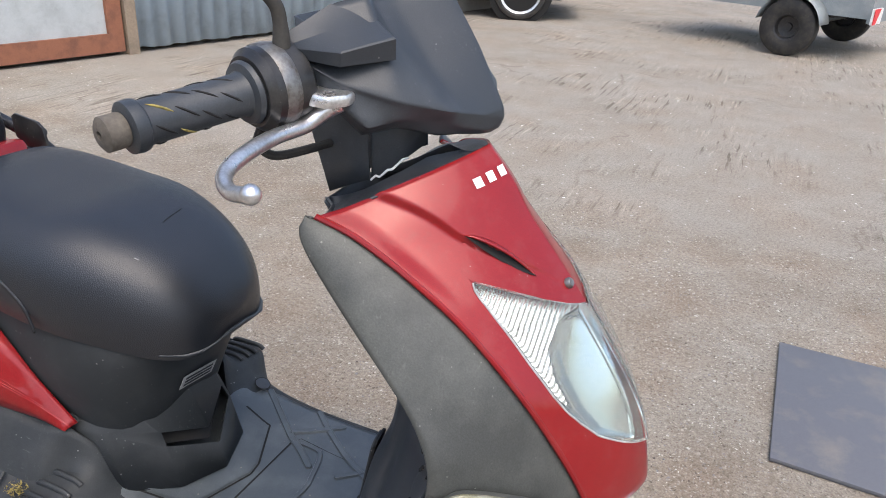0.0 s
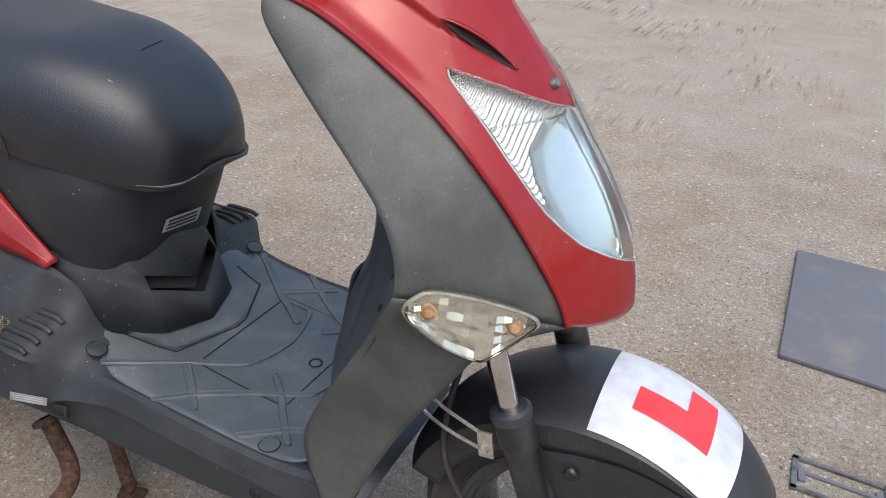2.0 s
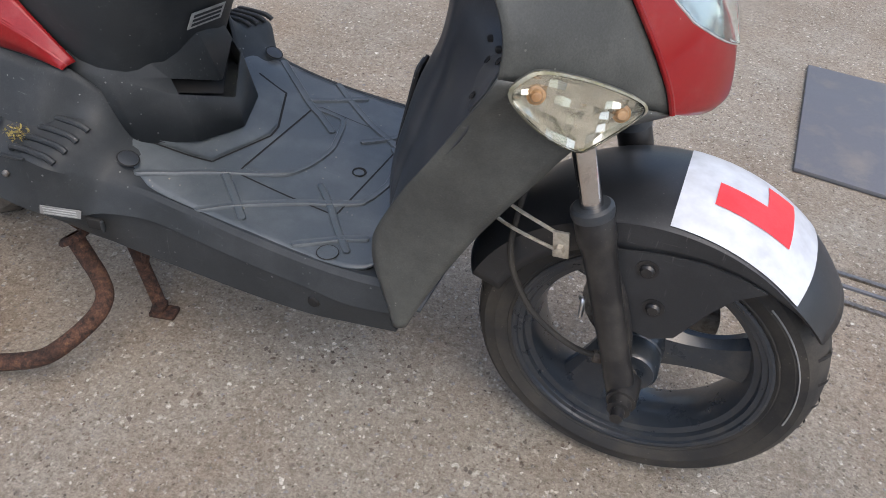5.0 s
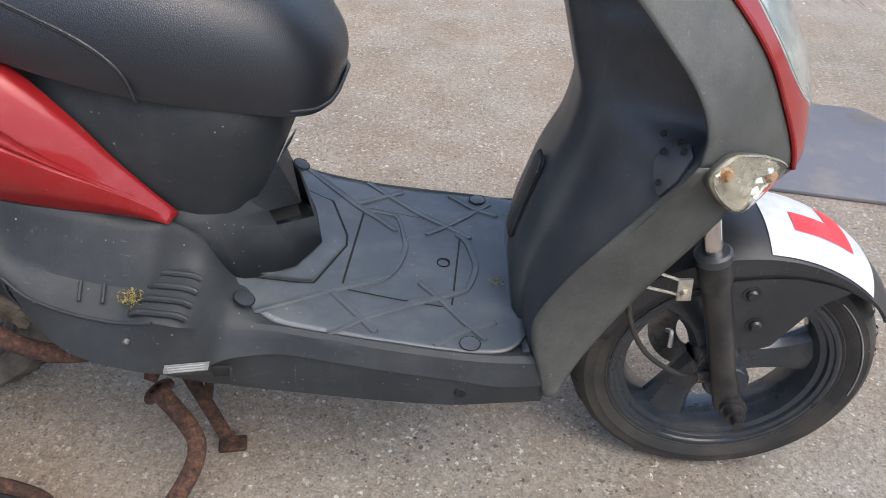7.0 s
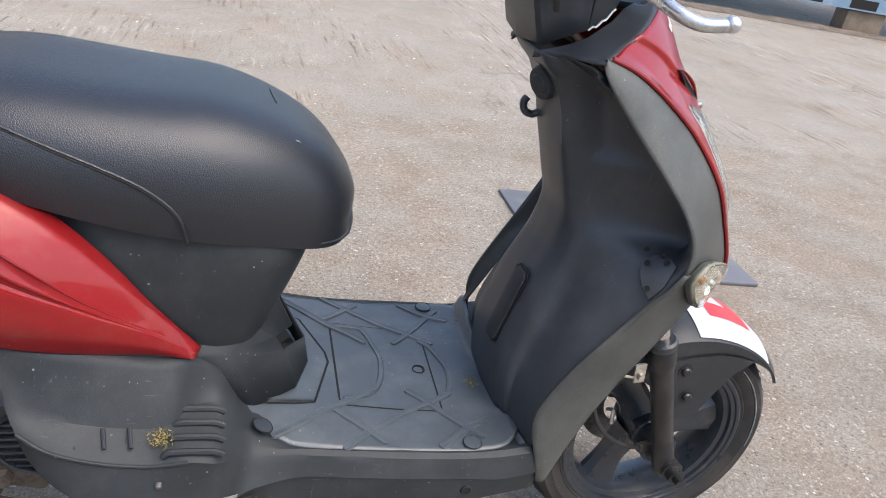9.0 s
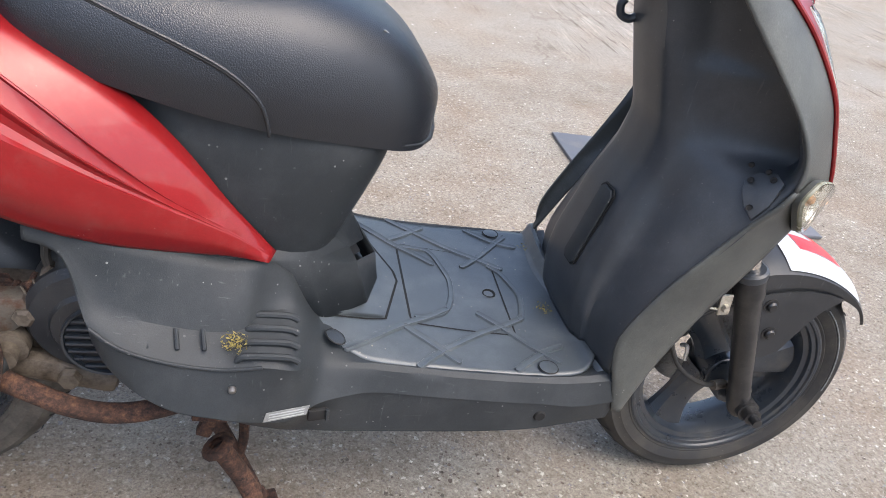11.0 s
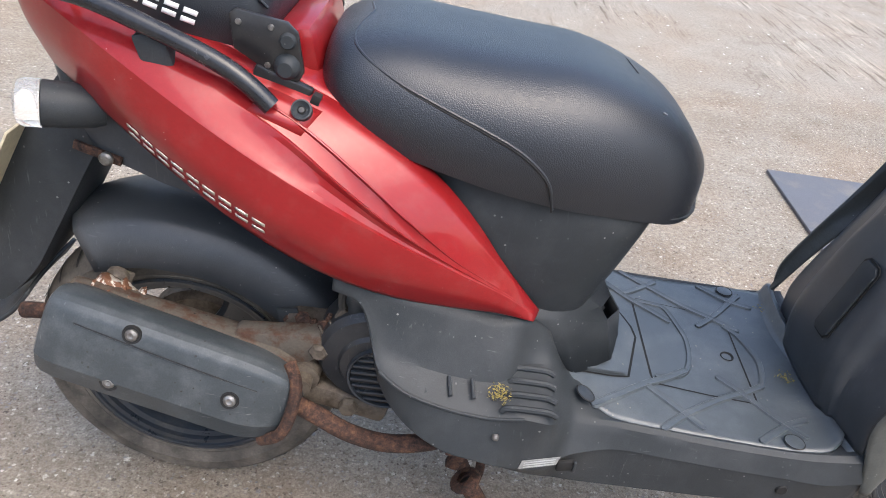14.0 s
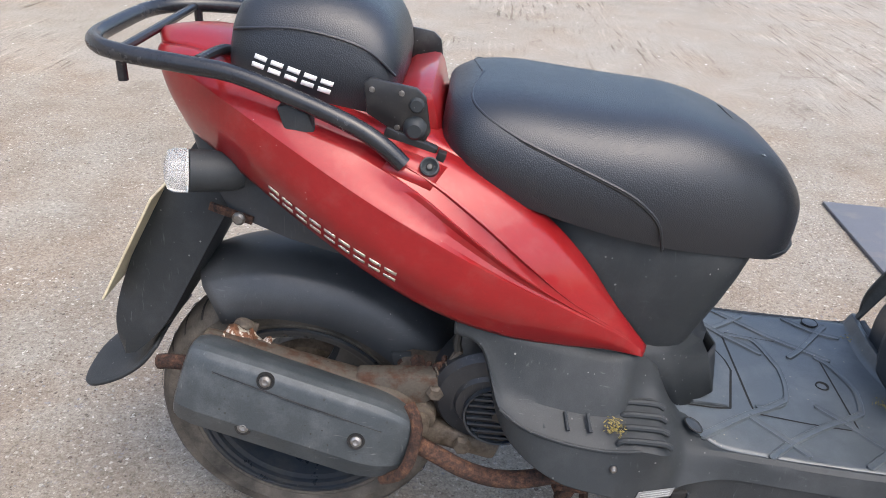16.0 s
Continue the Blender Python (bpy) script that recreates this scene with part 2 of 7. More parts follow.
def glass(name, tint=(1, 1, 1), rough=0.04, haze=0.14):
    m, n, l, p = nodes(name)
    nt = m.node_tree
    p.inputs["Base Color"].default_value = (*tint, 1)
    p.inputs["Transmission Weight"].default_value = 1.0
    p.inputs["IOR"].default_value = 1.2
    s = tex(nt, 60, 5.0)
    mr = n.new("ShaderNodeMapRange")
    mr.inputs["To Min"].default_value, mr.inputs["To Max"].default_value = rough, rough + haze
    l.new(s.outputs["Fac"], mr.inputs["Value"])
    l.new(mr.outputs["Result"], p.inputs["Roughness"])
    return m


def reflector(name, stripes, rough=0.12):
    """Silvered lamp bowl with pressed flutes."""
    m, n, l, p = nodes(name)
    nt = m.node_tree
    p.inputs["Base Color"].default_value = (0.90, 0.91, 0.91, 1)
    p.inputs["Metallic"].default_value, p.inputs["Roughness"].default_value = 0.75, rough
    if stripes:
        w = tex(nt, stripes, kind="ShaderNodeTexWave", stretch=(0.7, 0.0, 0.9))
        w.inputs["Distortion"].default_value = 0.6
        bump(nt, p, w.outputs["Fac"], 0.85, 0.0020)
    return m


RED = red_paint()
VINYL = leather()
RUST = rust()
LENS = glass("clear_lens", (0.93, 0.96, 0.93))
LENS.node_tree.nodes["Principled BSDF"].inputs["Transmission Weight"].default_value = 0.97
LENS_AGED = glass("yellowed_lens", (0.98, 0.975, 0.93), 0.005, 0.012)
BOWL = reflector("fluted_reflector", 105.0, 0.24)
BOWL.node_tree.nodes["Principled BSDF"].inputs["Base Color"].default_value = (0.74, 0.77, 0.75, 1)
LENS_HAZED = glass("hazed_lens", (0.95, 0.95, 0.93), 0.02, 0.05)
LENS_HAZED.node_tree.nodes["Principled BSDF"].inputs["Transmission Weight"].default_value = 0.80
BOWL_CUT = reflector("cut_reflector", 0, 0.17)
BOWL_CUT.node_tree.nodes["Principled BSDF"].inputs["Metallic"].default_value = 0.85
BOWL_CUT.node_tree.nodes["Principled BSDF"].inputs["Base Color"].default_value = (0.66, 0.65, 0.59, 1)
LENS_RIM = surface("aged_lens_rim", (0.24, 0.235, 0.18), (0.13, 0.125, 0.06), 0.25, stain=40)
BOWL_PLAIN = reflector("plain_reflector", 0, 0.13)
BOWL_PLAIN.node_tree.nodes["Principled BSDF"].inputs["Metallic"].default_value = 0.95
BOWL_PLAIN.node_tree.nodes["Principled BSDF"].inputs["Base Color"].default_value = (0.60, 0.65, 0.67, 1)
AMBER = surface("amber_bulb", (0.30, 0.17, 0.08), (0.40, 0.27, 0.17), 0.3, stain=60)


def ground_material():
    """Yard concrete: worn exposed aggregate near by, a smoother tined slab beyond the joint, stains and cracks."""
    m, n, l, p = nodes("yard_concrete")
    nt = m.node_tree
    tc = n.new("ShaderNodeTexCoord")
    sep = n.new("ShaderNodeSeparateXYZ")
    l.new(tc.outputs["Object"], sep.inputs[0])

    def math2(op, a, b, c=None):
        k = n.new("ShaderNodeMath")
        k.operation = op
        for s, v in zip(k.inputs, (a, b, c)):
            if v is None:
                continue
            if isinstance(v, (int, float)):
                s.default_value = v
            else:
                l.new(v, s)
        return k.outputs[0]

    def warped(scale, amount, detail=3.0):
        w = tex(nt, scale, detail, 0.6)
        v = n.new("ShaderNodeVectorMath")
        v.operation = "MULTIPLY_ADD"
        v.inputs[1].default_value = (amount, amount, 0)
        l.new(w.outputs["Color"], v.inputs[0])
        l.new(tc.outputs["Object"], v.inputs[2])
        return v.outputs[0]

    big = tex(nt, 0.75, 6.0, 0.6)
    mid = tex(nt, 4.5, 6.0, 0.68)
    tint = tex(nt, 2.3, 3.0, 0.5)
    fine = tex(nt, 210.0, 6.0, 0.8)
    sand = tex(nt, 75.0, 5.0, 0.7)
    base = ramp(nt, mid.outputs["Fac"], ((0.28, (0.212, 0.178, 0.142)), (0.5, (0.268, 0.234, 0.194)), (0.72, (0.318, 0.286, 0.244))))
    pink = ramp(nt, tint.outputs["Fac"], ((0.36, (1.035, 0.995, 0.95)), (0.5, (0.995, 1.002, 0.99)), (0.64, (0.955, 0.99, 1.0))))
    base = mixc(nt, 1.0, base, pink, "MULTIPLY")
    slab = ramp(nt, mid.outputs["Fac"], ((0.25, (0.278, 0.250, 0.215)), (0.55, (0.306, 0.279, 0.243)), (0.8, (0.330, 0.303, 0.266))))
    slab = mixc(nt, 0.5, slab, mixc(nt, 1.0, slab, pink, "MULTIPLY"))

    def chips(scale, warp, size, share, tones, shift):
        """Broken stones of uneven size, each with one tone: (mask, colour)."""
        mp = n.new("ShaderNodeMapping")
        mp.inputs["Location"].default_value = (shift, shift * 2, 0)
        mp.inputs["Rotation"].default_value = (0, 0, shift)
        l.new(warped(scale * 1.3, warp), mp.inputs["Vector"])
        v = n.new("ShaderNodeTexVoronoi")
        v.inputs["Scale"].default_value = scale
        l.new(mp.outputs["Vector"], v.inputs["Vector"])
        pick = n.new("ShaderNodeSeparateColor")
        l.new(v.outputs["Color"], pick.inputs[0])
        limit = math2("MULTIPLY_ADD", pick.outputs[0], size / share, size - size / share)
        mask = ramp(nt, math2("SUBTRACT", limit, v.outputs["Distance"]), ((0.0, (0, 0, 0)), (0.05, (1, 1, 1))))
        return mask, ramp(nt, pick.outputs[1], tones)

    pale = ((0.0, (0.36, 0.32, 0.27)), (0.6, (0.44, 0.40, 0.345)), (1.0, (0.62, 0.60, 0.55)))
    mixed = ((0.0, (0.085, 0.075, 0.065)), (0.3, (0.17, 0.125, 0.10)), (0.55, (0.22, 0.225, 0.235)), (0.8, (0.37, 0.33, 0.28)), (1.0, (0.46, 0.43, 0.38)))
    m0, t0 = chips(240.0, 0.006, 0.56, 0.34, mixed, 1.1)
    m2, t2 = chips(140.0, 0.010, 0.64, 0.30, mixed, 3.3)
    m1, t1 = chips(160.0, 0.009, 0.62, 0.17, pale, 0.0)
    m3, t3 = chips(85.0, 0.012, 0.56, 0.08, pale, 7.7)
    dens = ramp(nt, tex(nt, 3.1, 4.0, 0.6).outputs["Fac"], ((0.36, (0.35, 0.35, 0.35)), (0.62, (1, 1, 1))))
    near = mixc(nt, mixc(nt, 1.0, m0, (0.85, 0.85, 0.85), "MULTIPLY"), base, t0)
    near = mixc(nt, mixc(nt, 1.0, m2, mixc(nt, 1.0, dens, (1.0, 1.0, 1.0), "MULTIPLY"), "MULTIPLY"), near, t2)
    near = mixc(nt, mixc(nt, 1.0, m1, dens, "MULTIPLY"), near, t1)
    near = mixc(nt, mixc(nt, 1.0, m3, dens, "MULTIPLY"), near, t3)
    # the joint, about 2.1 m off, with a ragged edge
    wob = tex(nt, 2.2, 4.0)
    edge = math2("MULTIPLY_ADD", wob.outputs["Fac"], 0.34, sep.outputs["Y"])
    far = n.new("ShaderNodeMapRange")
    far.inputs["From Min"].default_value, far.inputs["From Max"].default_value = 2.40, 2.56
    l.new(edge, far.inputs["Value"])
    worn = ramp(nt, tex(nt, 1.6, 5.0, 0.6).outputs["Fac"], ((0.46, (0.15, 0.15, 0.15)), (0.66, (0.75, 0.75, 0.75))))
    fars = mixc(nt, worn, slab, near)
    # a few white flecks on the slab
    fl, ft = chips(42.0, 0.02, 0.32, 0.10, ((0.0, (0.46, 0.44, 0.41)), (1.0, (0.74, 0.73, 0.70))), 5.2)
    fars = mixc(nt, fl, fars, ft)
    col = mixc(nt, far.outputs["Result"], near, fars)
    stain = ramp(nt, big.outputs["Fac"], ((0.33, (0.90, 0.885, 0.865)), (0.55, (1.0, 1.0, 1.0)), (0.75, (1.04, 1.03, 1.02))))
    col = mixc(nt, 1.0, col, stain, "MULTIPLY")
    grit = ramp(nt, fine.outputs["Fac"], ((0.32, (0.56, 0.545, 0.53)), (0.5, (1.02, 1.02, 1.02)), (0.68, (1.42, 1.42, 1.42))))
    col = mixc(nt, 1.0, col, grit, "MULTIPLY")
    blot = ramp(nt, sand.outputs["Fac"], ((0.3, (0.66, 0.645, 0.62)), (0.5, (1.0, 1.0, 1.0)), (0.7, (1.24, 1.24, 1.24))))
    col = mixc(nt, 1.0, col, blot, "MULTIPLY")
    # faint tine marks, in patches, running slantwise on the far slab
    mp = n.new("ShaderNodeMapping")
    mp.inputs["Rotation"].default_value = (0, 0, radians(2))
    mp.inputs["Scale"].default_value = (1.0, 0.07, 0)
    l.new(warped(1.2, 0.03, 1.0), mp.inputs["Vector"])
    tine = n.new("ShaderNodeTexNoise")
    tine.inputs["Scale"].default_value, tine.inputs["Detail"].default_value, tine.inputs["Roughness"].default_value = 34.0, 3.0, 0.6
    l.new(mp.outputs["Vector"], tine.inputs["Vector"])
    tl = ramp(nt, tine.outputs["Fac"], ((0.36, (0.58, 0.56, 0.54)), (0.43, (1, 1, 1)), (0.58, (1, 1, 1)), (0.65, (1.30, 1.30, 1.29))))
    tm = ramp(nt, tex(nt, 0.8, 4.0, 0.6).outputs["Fac"], ((0.46, (0, 0, 0)), (0.56, (1, 1, 1))))
    tk = mixc(nt, 1.0, tm, far.outputs["Result"], "MULTIPLY")
    col = mixc(nt, tk, col, mixc(nt, 1.0, col, tl, "MULTIPLY"))
    # hair cracks
    cr = n.new("ShaderNodeTexVoronoi")
    cr.feature = "DISTANCE_TO_EDGE"
    cr.inputs["Scale"].default_value = 0.7
    l.new(warped(3.5, 0.35, 6.0), cr.inputs["Vector"])
    cm = ramp(nt, cr.outputs["Distance"], ((0.0, (0.6, 0.6, 0.6)), (0.0025, (0.45, 0.45, 0.45)), (0.006, (0, 0, 0))))
    cm = mixc(nt, 1.0, cm, far.outputs["Result"], "MULTIPLY")
    cm = mixc(nt, 1.0, cm, ramp(nt, tex(nt, 1.3, 3.0).outputs["Fac"], ((0.50, (0, 0, 0)), (0.60, (1, 1, 1)))), "MULTIPLY")
    col = mixc(nt, cm, col, (0.15, 0.12, 0.095))
    l.new(col, p.inputs["Base Color"])
    p.inputs["Roughness"].default_value = 0.9
    p.inputs["Specular IOR Level"].default_value = 0.25
    hb = bump(nt, p, fine.outputs["Fac"], 0.8, 0.005)
    bump(nt, p, m2, 0.6, 0.003, hb)
    return m


GROUND = ground_material()


# ---- mesh helpers ----
from mathutils.bvhtree import BVHTree


def V(*a):
    return Vector(a)


def spline(pts, n=8, closed=False):
    """Points along a smooth curve through pts."""
    pts = [Vector(p) for p in pts]
    k = len(pts)
    out = []
    segs = k if closed else k - 1
    for i in range(segs):
        if closed:
            a, b, c, d = pts[i - 1], pts[i], pts[(i + 1) % k], pts[(i + 2) % k]
        else:
            a, b, c, d = pts[max(i - 1, 0)], pts[i], pts[i + 1], pts[min(i + 2, k - 1)]
        for j in range(n):
            t = j / n
            out.append(0.5 * ((2 * b) + (c - a) * t + (2 * a - 5 * b + 4 * c - d) * t * t + (3 * b - a - 3 * c + d) * t ** 3))
    if not closed:
        out.append(pts[-1])
    return out


def resample(pts, n):
    """n points at even steps along a polyline."""
    pts = [Vector(p) for p in pts]
    acc = [0.0]
    for a, b in zip(pts, pts[1:]):
        acc.append(acc[-1] + (b - a).length)
    out = []
    for i in range(n):
        s = acc[-1] * i / (n - 1)
        j = max(0, min(len(acc) - 2, next((q for q in range(len(acc) - 1) if acc[q + 1] >= s), len(acc) - 2)))
        w = (s - acc[j]) / max(acc[j + 1] - acc[j], 1e-9)
        out.append(pts[j].lerp(pts[j + 1], min(max(w, 0), 1)))
    return out


def sheet(rows, closed=False, caps=False, flip=False):
    """A skin over rows of points; closed: each row is a ring."""
    bm = bmesh.new()
    vs = [[bm.verts.new(p) for p in r] for r in rows]
    m = len(rows[0])
    for a, b in zip(vs, vs[1:]):
        for j in range(m if closed else m - 1):
            q = (a[j], a[(j + 1) % m], b[(j + 1) % m], b[j])
            bm.faces.new(q[::-1] if flip else q)
    if caps:
        bm.faces.new(vs[0][::-1])
        bm.faces.new(vs[-1])
    bmesh.ops.remove_doubles(bm, verts=bm.verts, dist=1e-5)
    bmesh.ops.recalc_face_normals(bm, faces=bm.faces)
    for f in bm.faces:
        f.smooth = True
    return bm


def skin(rows, n=6, m=4, closed=False):
    """Smooth rows between the given sections, and smooth points within each."""
    fine = [spline(r, m, closed) for r in rows]
    cols = [spline(c, n) for c in zip(*fine)]
    return [list(r) for r in zip(*cols)]


def tube(pts, r, sides=12, n=6, smooth=True, hollow=0.0, taper=None):
    """A round bar along pts; taper: radius factors at the points."""
    path = spline(pts, n) if smooth else [Vector(p) for p in pts]
    k = len(path)
    rows = []
    up = V(0, 0, 1)
    t0 = (path[1] - path[0]).normalized()
    if abs(t0.dot(up)) > 0.9:
        up = V(1, 0, 0)
    u = t0.cross(up).normalized()
    for i, p in enumerate(path):
        t = (path[min(i + 1, k - 1)] - path[max(i - 1, 0)]).normalized()
        u = (u - t * u.dot(t)).normalized()
        w = t.cross(u)
        f = 1.0
        if taper:
            s = i / (k - 1) * (len(taper) - 1)
            j = min(int(s), len(taper) - 2)
            f = taper[j] + (taper[j + 1] - taper[j]) * (s - j)
        rows.append([p + (u * math.cos(a) + w * math.sin(a)) * r * f for a in (2 * math.pi * q / sides for q in range(sides))])
    if hollow:
        for end in (0, -1):
            ring, c = rows[end], path[end]
            inner = [c + (q - c) * hollow for q in ring]
            deep = [q + (path[2] - path[0] if end == 0 else path[-3] - path[-1]) * 0.6 for q in inner]
            if end == 0:
                rows = [deep, inner] + rows
            else:
                rows = rows + [inner, deep]
    return sheet(rows, True, True)


def lathe(profile, centre, axis="Y", seg=64):
    """Turns (radius, offset) pairs round an axis through centre."""
    rows = []
    for i in range(seg + 1):
        a = 2 * math.pi * i / seg
        c, s = math.cos(a), math.sin(a)
        rows.append([Vector(centre) + (V(r * c, o, r * s) if axis == "Y" else V(r * c, r * s, o) if axis == "Z" else V(o, r * c, r * s)) for r, o in profile])
    return sheet(rows)


def turned(profile, p, d, seg=20):
    """Turns (radius, distance) pairs round the line from p along d."""
    q = Vector(d).to_track_quat("Z", "Y").to_matrix()
    rows = []
    for i in range(seg + 1):
        a = 2 * math.pi * i / seg
        rows.append([Vector(p) + q @ V(r * math.cos(a), r * math.sin(a), o) for r, o in profile])
    return sheet(rows)


def block(size, at=(0, 0, 0), turn=(0, 0, 0), bevel=0.0, seg=2):
    bm = bmesh.new()
    bmesh.ops.create_cube(bm, size=1.0, matrix=pose(*at, *turn) @ Matrix.Diagonal((*size, 1)))
    if bevel:
        bmesh.ops.bevel(bm, geom=list(bm.edges), offset=bevel, segments=seg, affect="EDGES", profile=0.5)
    return bm


def slab_of(outline, depth, bevel=0.0):
    """A plate: an outline of points in one plane, pushed along depth."""
    bm = bmesh.new()
    f = bm.faces.new([bm.verts.new(p) for p in outline])
    r = bmesh.ops.extrude_face_region(bm, geom=[f])
    bmesh.ops.translate(bm, vec=Vector(depth), verts=[g for g in r["geom"] if isinstance(g, bmesh.types.BMVert)])
    bmesh.ops.recalc_face_normals(bm, faces=bm.faces)
    if bevel:
        bmesh.ops.bevel(bm, geom=list(bm.edges), offset=bevel, segments=2, affect="EDGES", profile=0.5)
    return bm


def join(*bms):
    out = bms[0]
    for b in bms[1:]:
        me = bpy.data.meshes.new("tmp")
        b.to_mesh(me)
        b.free()
        out.from_mesh(me)
        bpy.data.meshes.remove(me)
    return out


def adopt(ob, parent):
    if parent:
        ob.parent = parent
        ob.matrix_parent_inverse = parent.matrix_basis.inverted()


def part(name, bm, material, parent=None, label="", thick=0.0, offset=-1.0, sharp=35):
    """Links a bmesh as one mesh object, under a thing or a part."""
    me = bpy.data.meshes.new(name)
    bm.to_mesh(me)
    bm.free()
    me.materials.append(material)
    for f in me.polygons:
        f.use_smooth = True
    me.set_sharp_from_angle(angle=radians(sharp))
    ob = new(name, me)
    adopt(ob, parent)
    if label:
        tagged(ob, label)
    if thick:
        md = ob.modifiers.new("thickness", "SOLIDIFY")
        md.thickness, md.offset = thick, offset
    return ob


def empty(name, at, label, category, group=""):
    e = new(name)
    e.location = at
    return tagged(e, label, category, group)


def frame_of(origin, right, up):
    """A pose from an origin, a rightward and an upward direction."""
    r = Vector(right).normalized()
    u = (Vector(up) - r * Vector(up).dot(r)).normalized()
    o = r.cross(u)
    return Matrix(((r.x, u.x, o.x, origin[0]), (r.y, u.y, o.y, origin[1]), (r.z, u.z, o.z, origin[2]), (0, 0, 0, 1)))


def pieces(name, target, origin, right, up, boxes, material, lean=0.0, lift=0.0012):
    """Flat raised shapes (x0, x1, y0, y1) in a plane, laid onto the target's skin; each is a part of it."""
    f = frame_of(origin, right, up)
    n = f.to_3x3() @ V(0, 0, 1)
    tree = BVHTree.FromPolygons([v.co for v in target.data.vertices], [tuple(q.vertices) for q in target.data.polygons])
    for x0, x1, y0, y1 in boxes:
        rows = []
        for i in range(5):
            row = []
            for j in range(4):
                y = y0 + (y1 - y0) * j / 3
                q = f @ V(x0 + (x1 - x0) * i / 4 + lean * y, y, 0)
                hit = tree.ray_cast(q + n * 0.06, -n, 0.2)[0]
                row.append((hit or q) + n * lift)
            rows.append(row)
        part(name, sheet(rows), material, target, thick=0.0012)


def mirror(rows, yc):
    return [[V(p.x, 2 * yc - p.y, p.z) for p in r] for r in rows]


# ---- the yard ----
def yard():
    n = 40
    rows = []
    for i in range(n + 1):
        y = -60 + 120 * i / n
        rows.append([V(-60 + 120 * j / n, y, 0) for j in range(n + 1)])
    bm = sheet(rows)
    tagged(part("ground", bm, GROUND), "worn concrete yard with exposed pale stones and cracks", "ground", kind="structure")


yard()

# ---- the scooter ----
YC = -0.02          # its middle plane
FW = (0.437, -0.028, 0.228)   # front wheel's centre
RW = (-0.825, -0.022, 0.236)  # rear wheel's centre
scooter = empty("motor_scooter", (-0.2, YC, 0), "red and black motor scooter, dusty and weathered, on its stand", "scooter")


def tyre_profile(R, w, rim):
    """Half a tyre's section, mirrored: bead, rim guard line, sidewall rings and shoulder."""
    h = R - rim
    side = [(rim, 0.36), (rim + h * 0.06, 0.43), (rim + h * 0.13, 0.452), (rim + h * 0.16, 0.462), (rim + h * 0.19, 0.455), (rim + h * 0.22, 0.470), (rim + h * 0.40, 0.497), (rim + h * 0.43, 0.506), (rim + h * 0.46, 0.499), (rim + h * 0.62, 0.492), (rim + h * 0.66, 0.495), (rim + h * 0.69, 0.480), (rim + h * 0.78, 0.440), (R - 0.010, 0.365), (R - 0.0045, 0.25), (R - 0.001, 0.12)]
    return [(r, -k * w) for r, k in side] + [(R, 0)] + [(r, k * w) for r, k in side[::-1]]


def tread(c, R, w, count):
    """Slanting grooves round the tyre's shoulder, as shallow dark bars."""
    bms = []
    for i in range(count):
        a = 2 * math.pi * i / count
        for side in (-1, 1):
            pts = []
            for k in range(5):
                t = k / 4
                o = side * w * (0.08 + 0.34 * t)
                rr = R + 0.0006 - (0.0 if t < 0.2 else 0.0135 * ((t - 0.2) / 0.8) ** 1.8)
                b = a + 0.07 * t + (0.06 if side > 0 else 0)
                pts.append((b, o, rr))
            rows = []
            for b, o, rr in pts:
                rows.append([V(c[0] + rr * math.cos(b + d), c[1] + o, c[2] + rr * math.sin(b + d)) for d in (-0.012, 0.012)])
            bms.append(sheet(rows))
    return join(*bms)


def wheel(name, c, R, w, rim, label, rubber, spoke0):
    """Cast three-spoke wheel with its tyre."""
    half_rim = [(rim + 0.006, 0.40), (rim + 0.011, 0.42), (rim + 0.0105, 0.455), (rim + 0.007, 0.465), (rim + 0.003, 0.455), (rim + 0.0015, 0.425), (rim - 0.005, 0.415), (rim - 0.0065, 0.385), (rim - 0.007, 0.36), (rim - 0.015, 0.335), (rim - 0.0165, 0.30), (rim - 0.020, 0.20), (rim - 0.022, 0.08)]
    wh = part(name, lathe([(r, -k * w) for r, k in half_rim] + [(r, k * w) for r, k in half_rim[::-1]], c, seg=84), WHEEL_PAINT, scooter, label, sharp=24)
    part("tyre", lathe(tyre_profile(R, w, rim + 0.004), c, seg=96), rubber, wh, sharp=28)
    tagged(part("tread_groove", tread(c, R, w, 34), HOLE, wh), kind="stuff")
    hub = turned([(0, -0.045), (0.028, -0.045), (0.034, -0.04), (0.036, 0.0), (0.034, 0.04), (0.028, 0.045), (0, 0.045)], c, (0, 1, 0), 32)
    part("hub", hub, WHEEL_PAINT, wh)
    for i in range(3):
        a0 = radians(spoke0 + 120 * i)
        rows = []
        for k in range(9):
            t = k / 8
            r = 0.028 + (rim - 0.028 - 0.016) * t
            half = 0.034 - 0.007 * math.sin(math.pi * t) + 0.012 * t * t
            a = a0 + 0.22 * t
            d = V(math.cos(a), 0, math.sin(a))
            s = V(-math.sin(a), 0, math.cos(a))
            p = V(*c) + d * r
            th = 0.020 - 0.006 * math.sin(math.pi * t)
            rows.append([p + s * (half * x) + V(0, th * y, 0) for x, y in ((-1, -0.3), (-0.7, -1), (0, -1.25), (0.7, -1), (1, -0.3), (1, 0.3), (0.7, 1), (-0.7, 1), (-1, 0.3))])
        part("spoke", sheet(rows, True), WHEEL_PAINT, wh, sharp=30)
    return wh


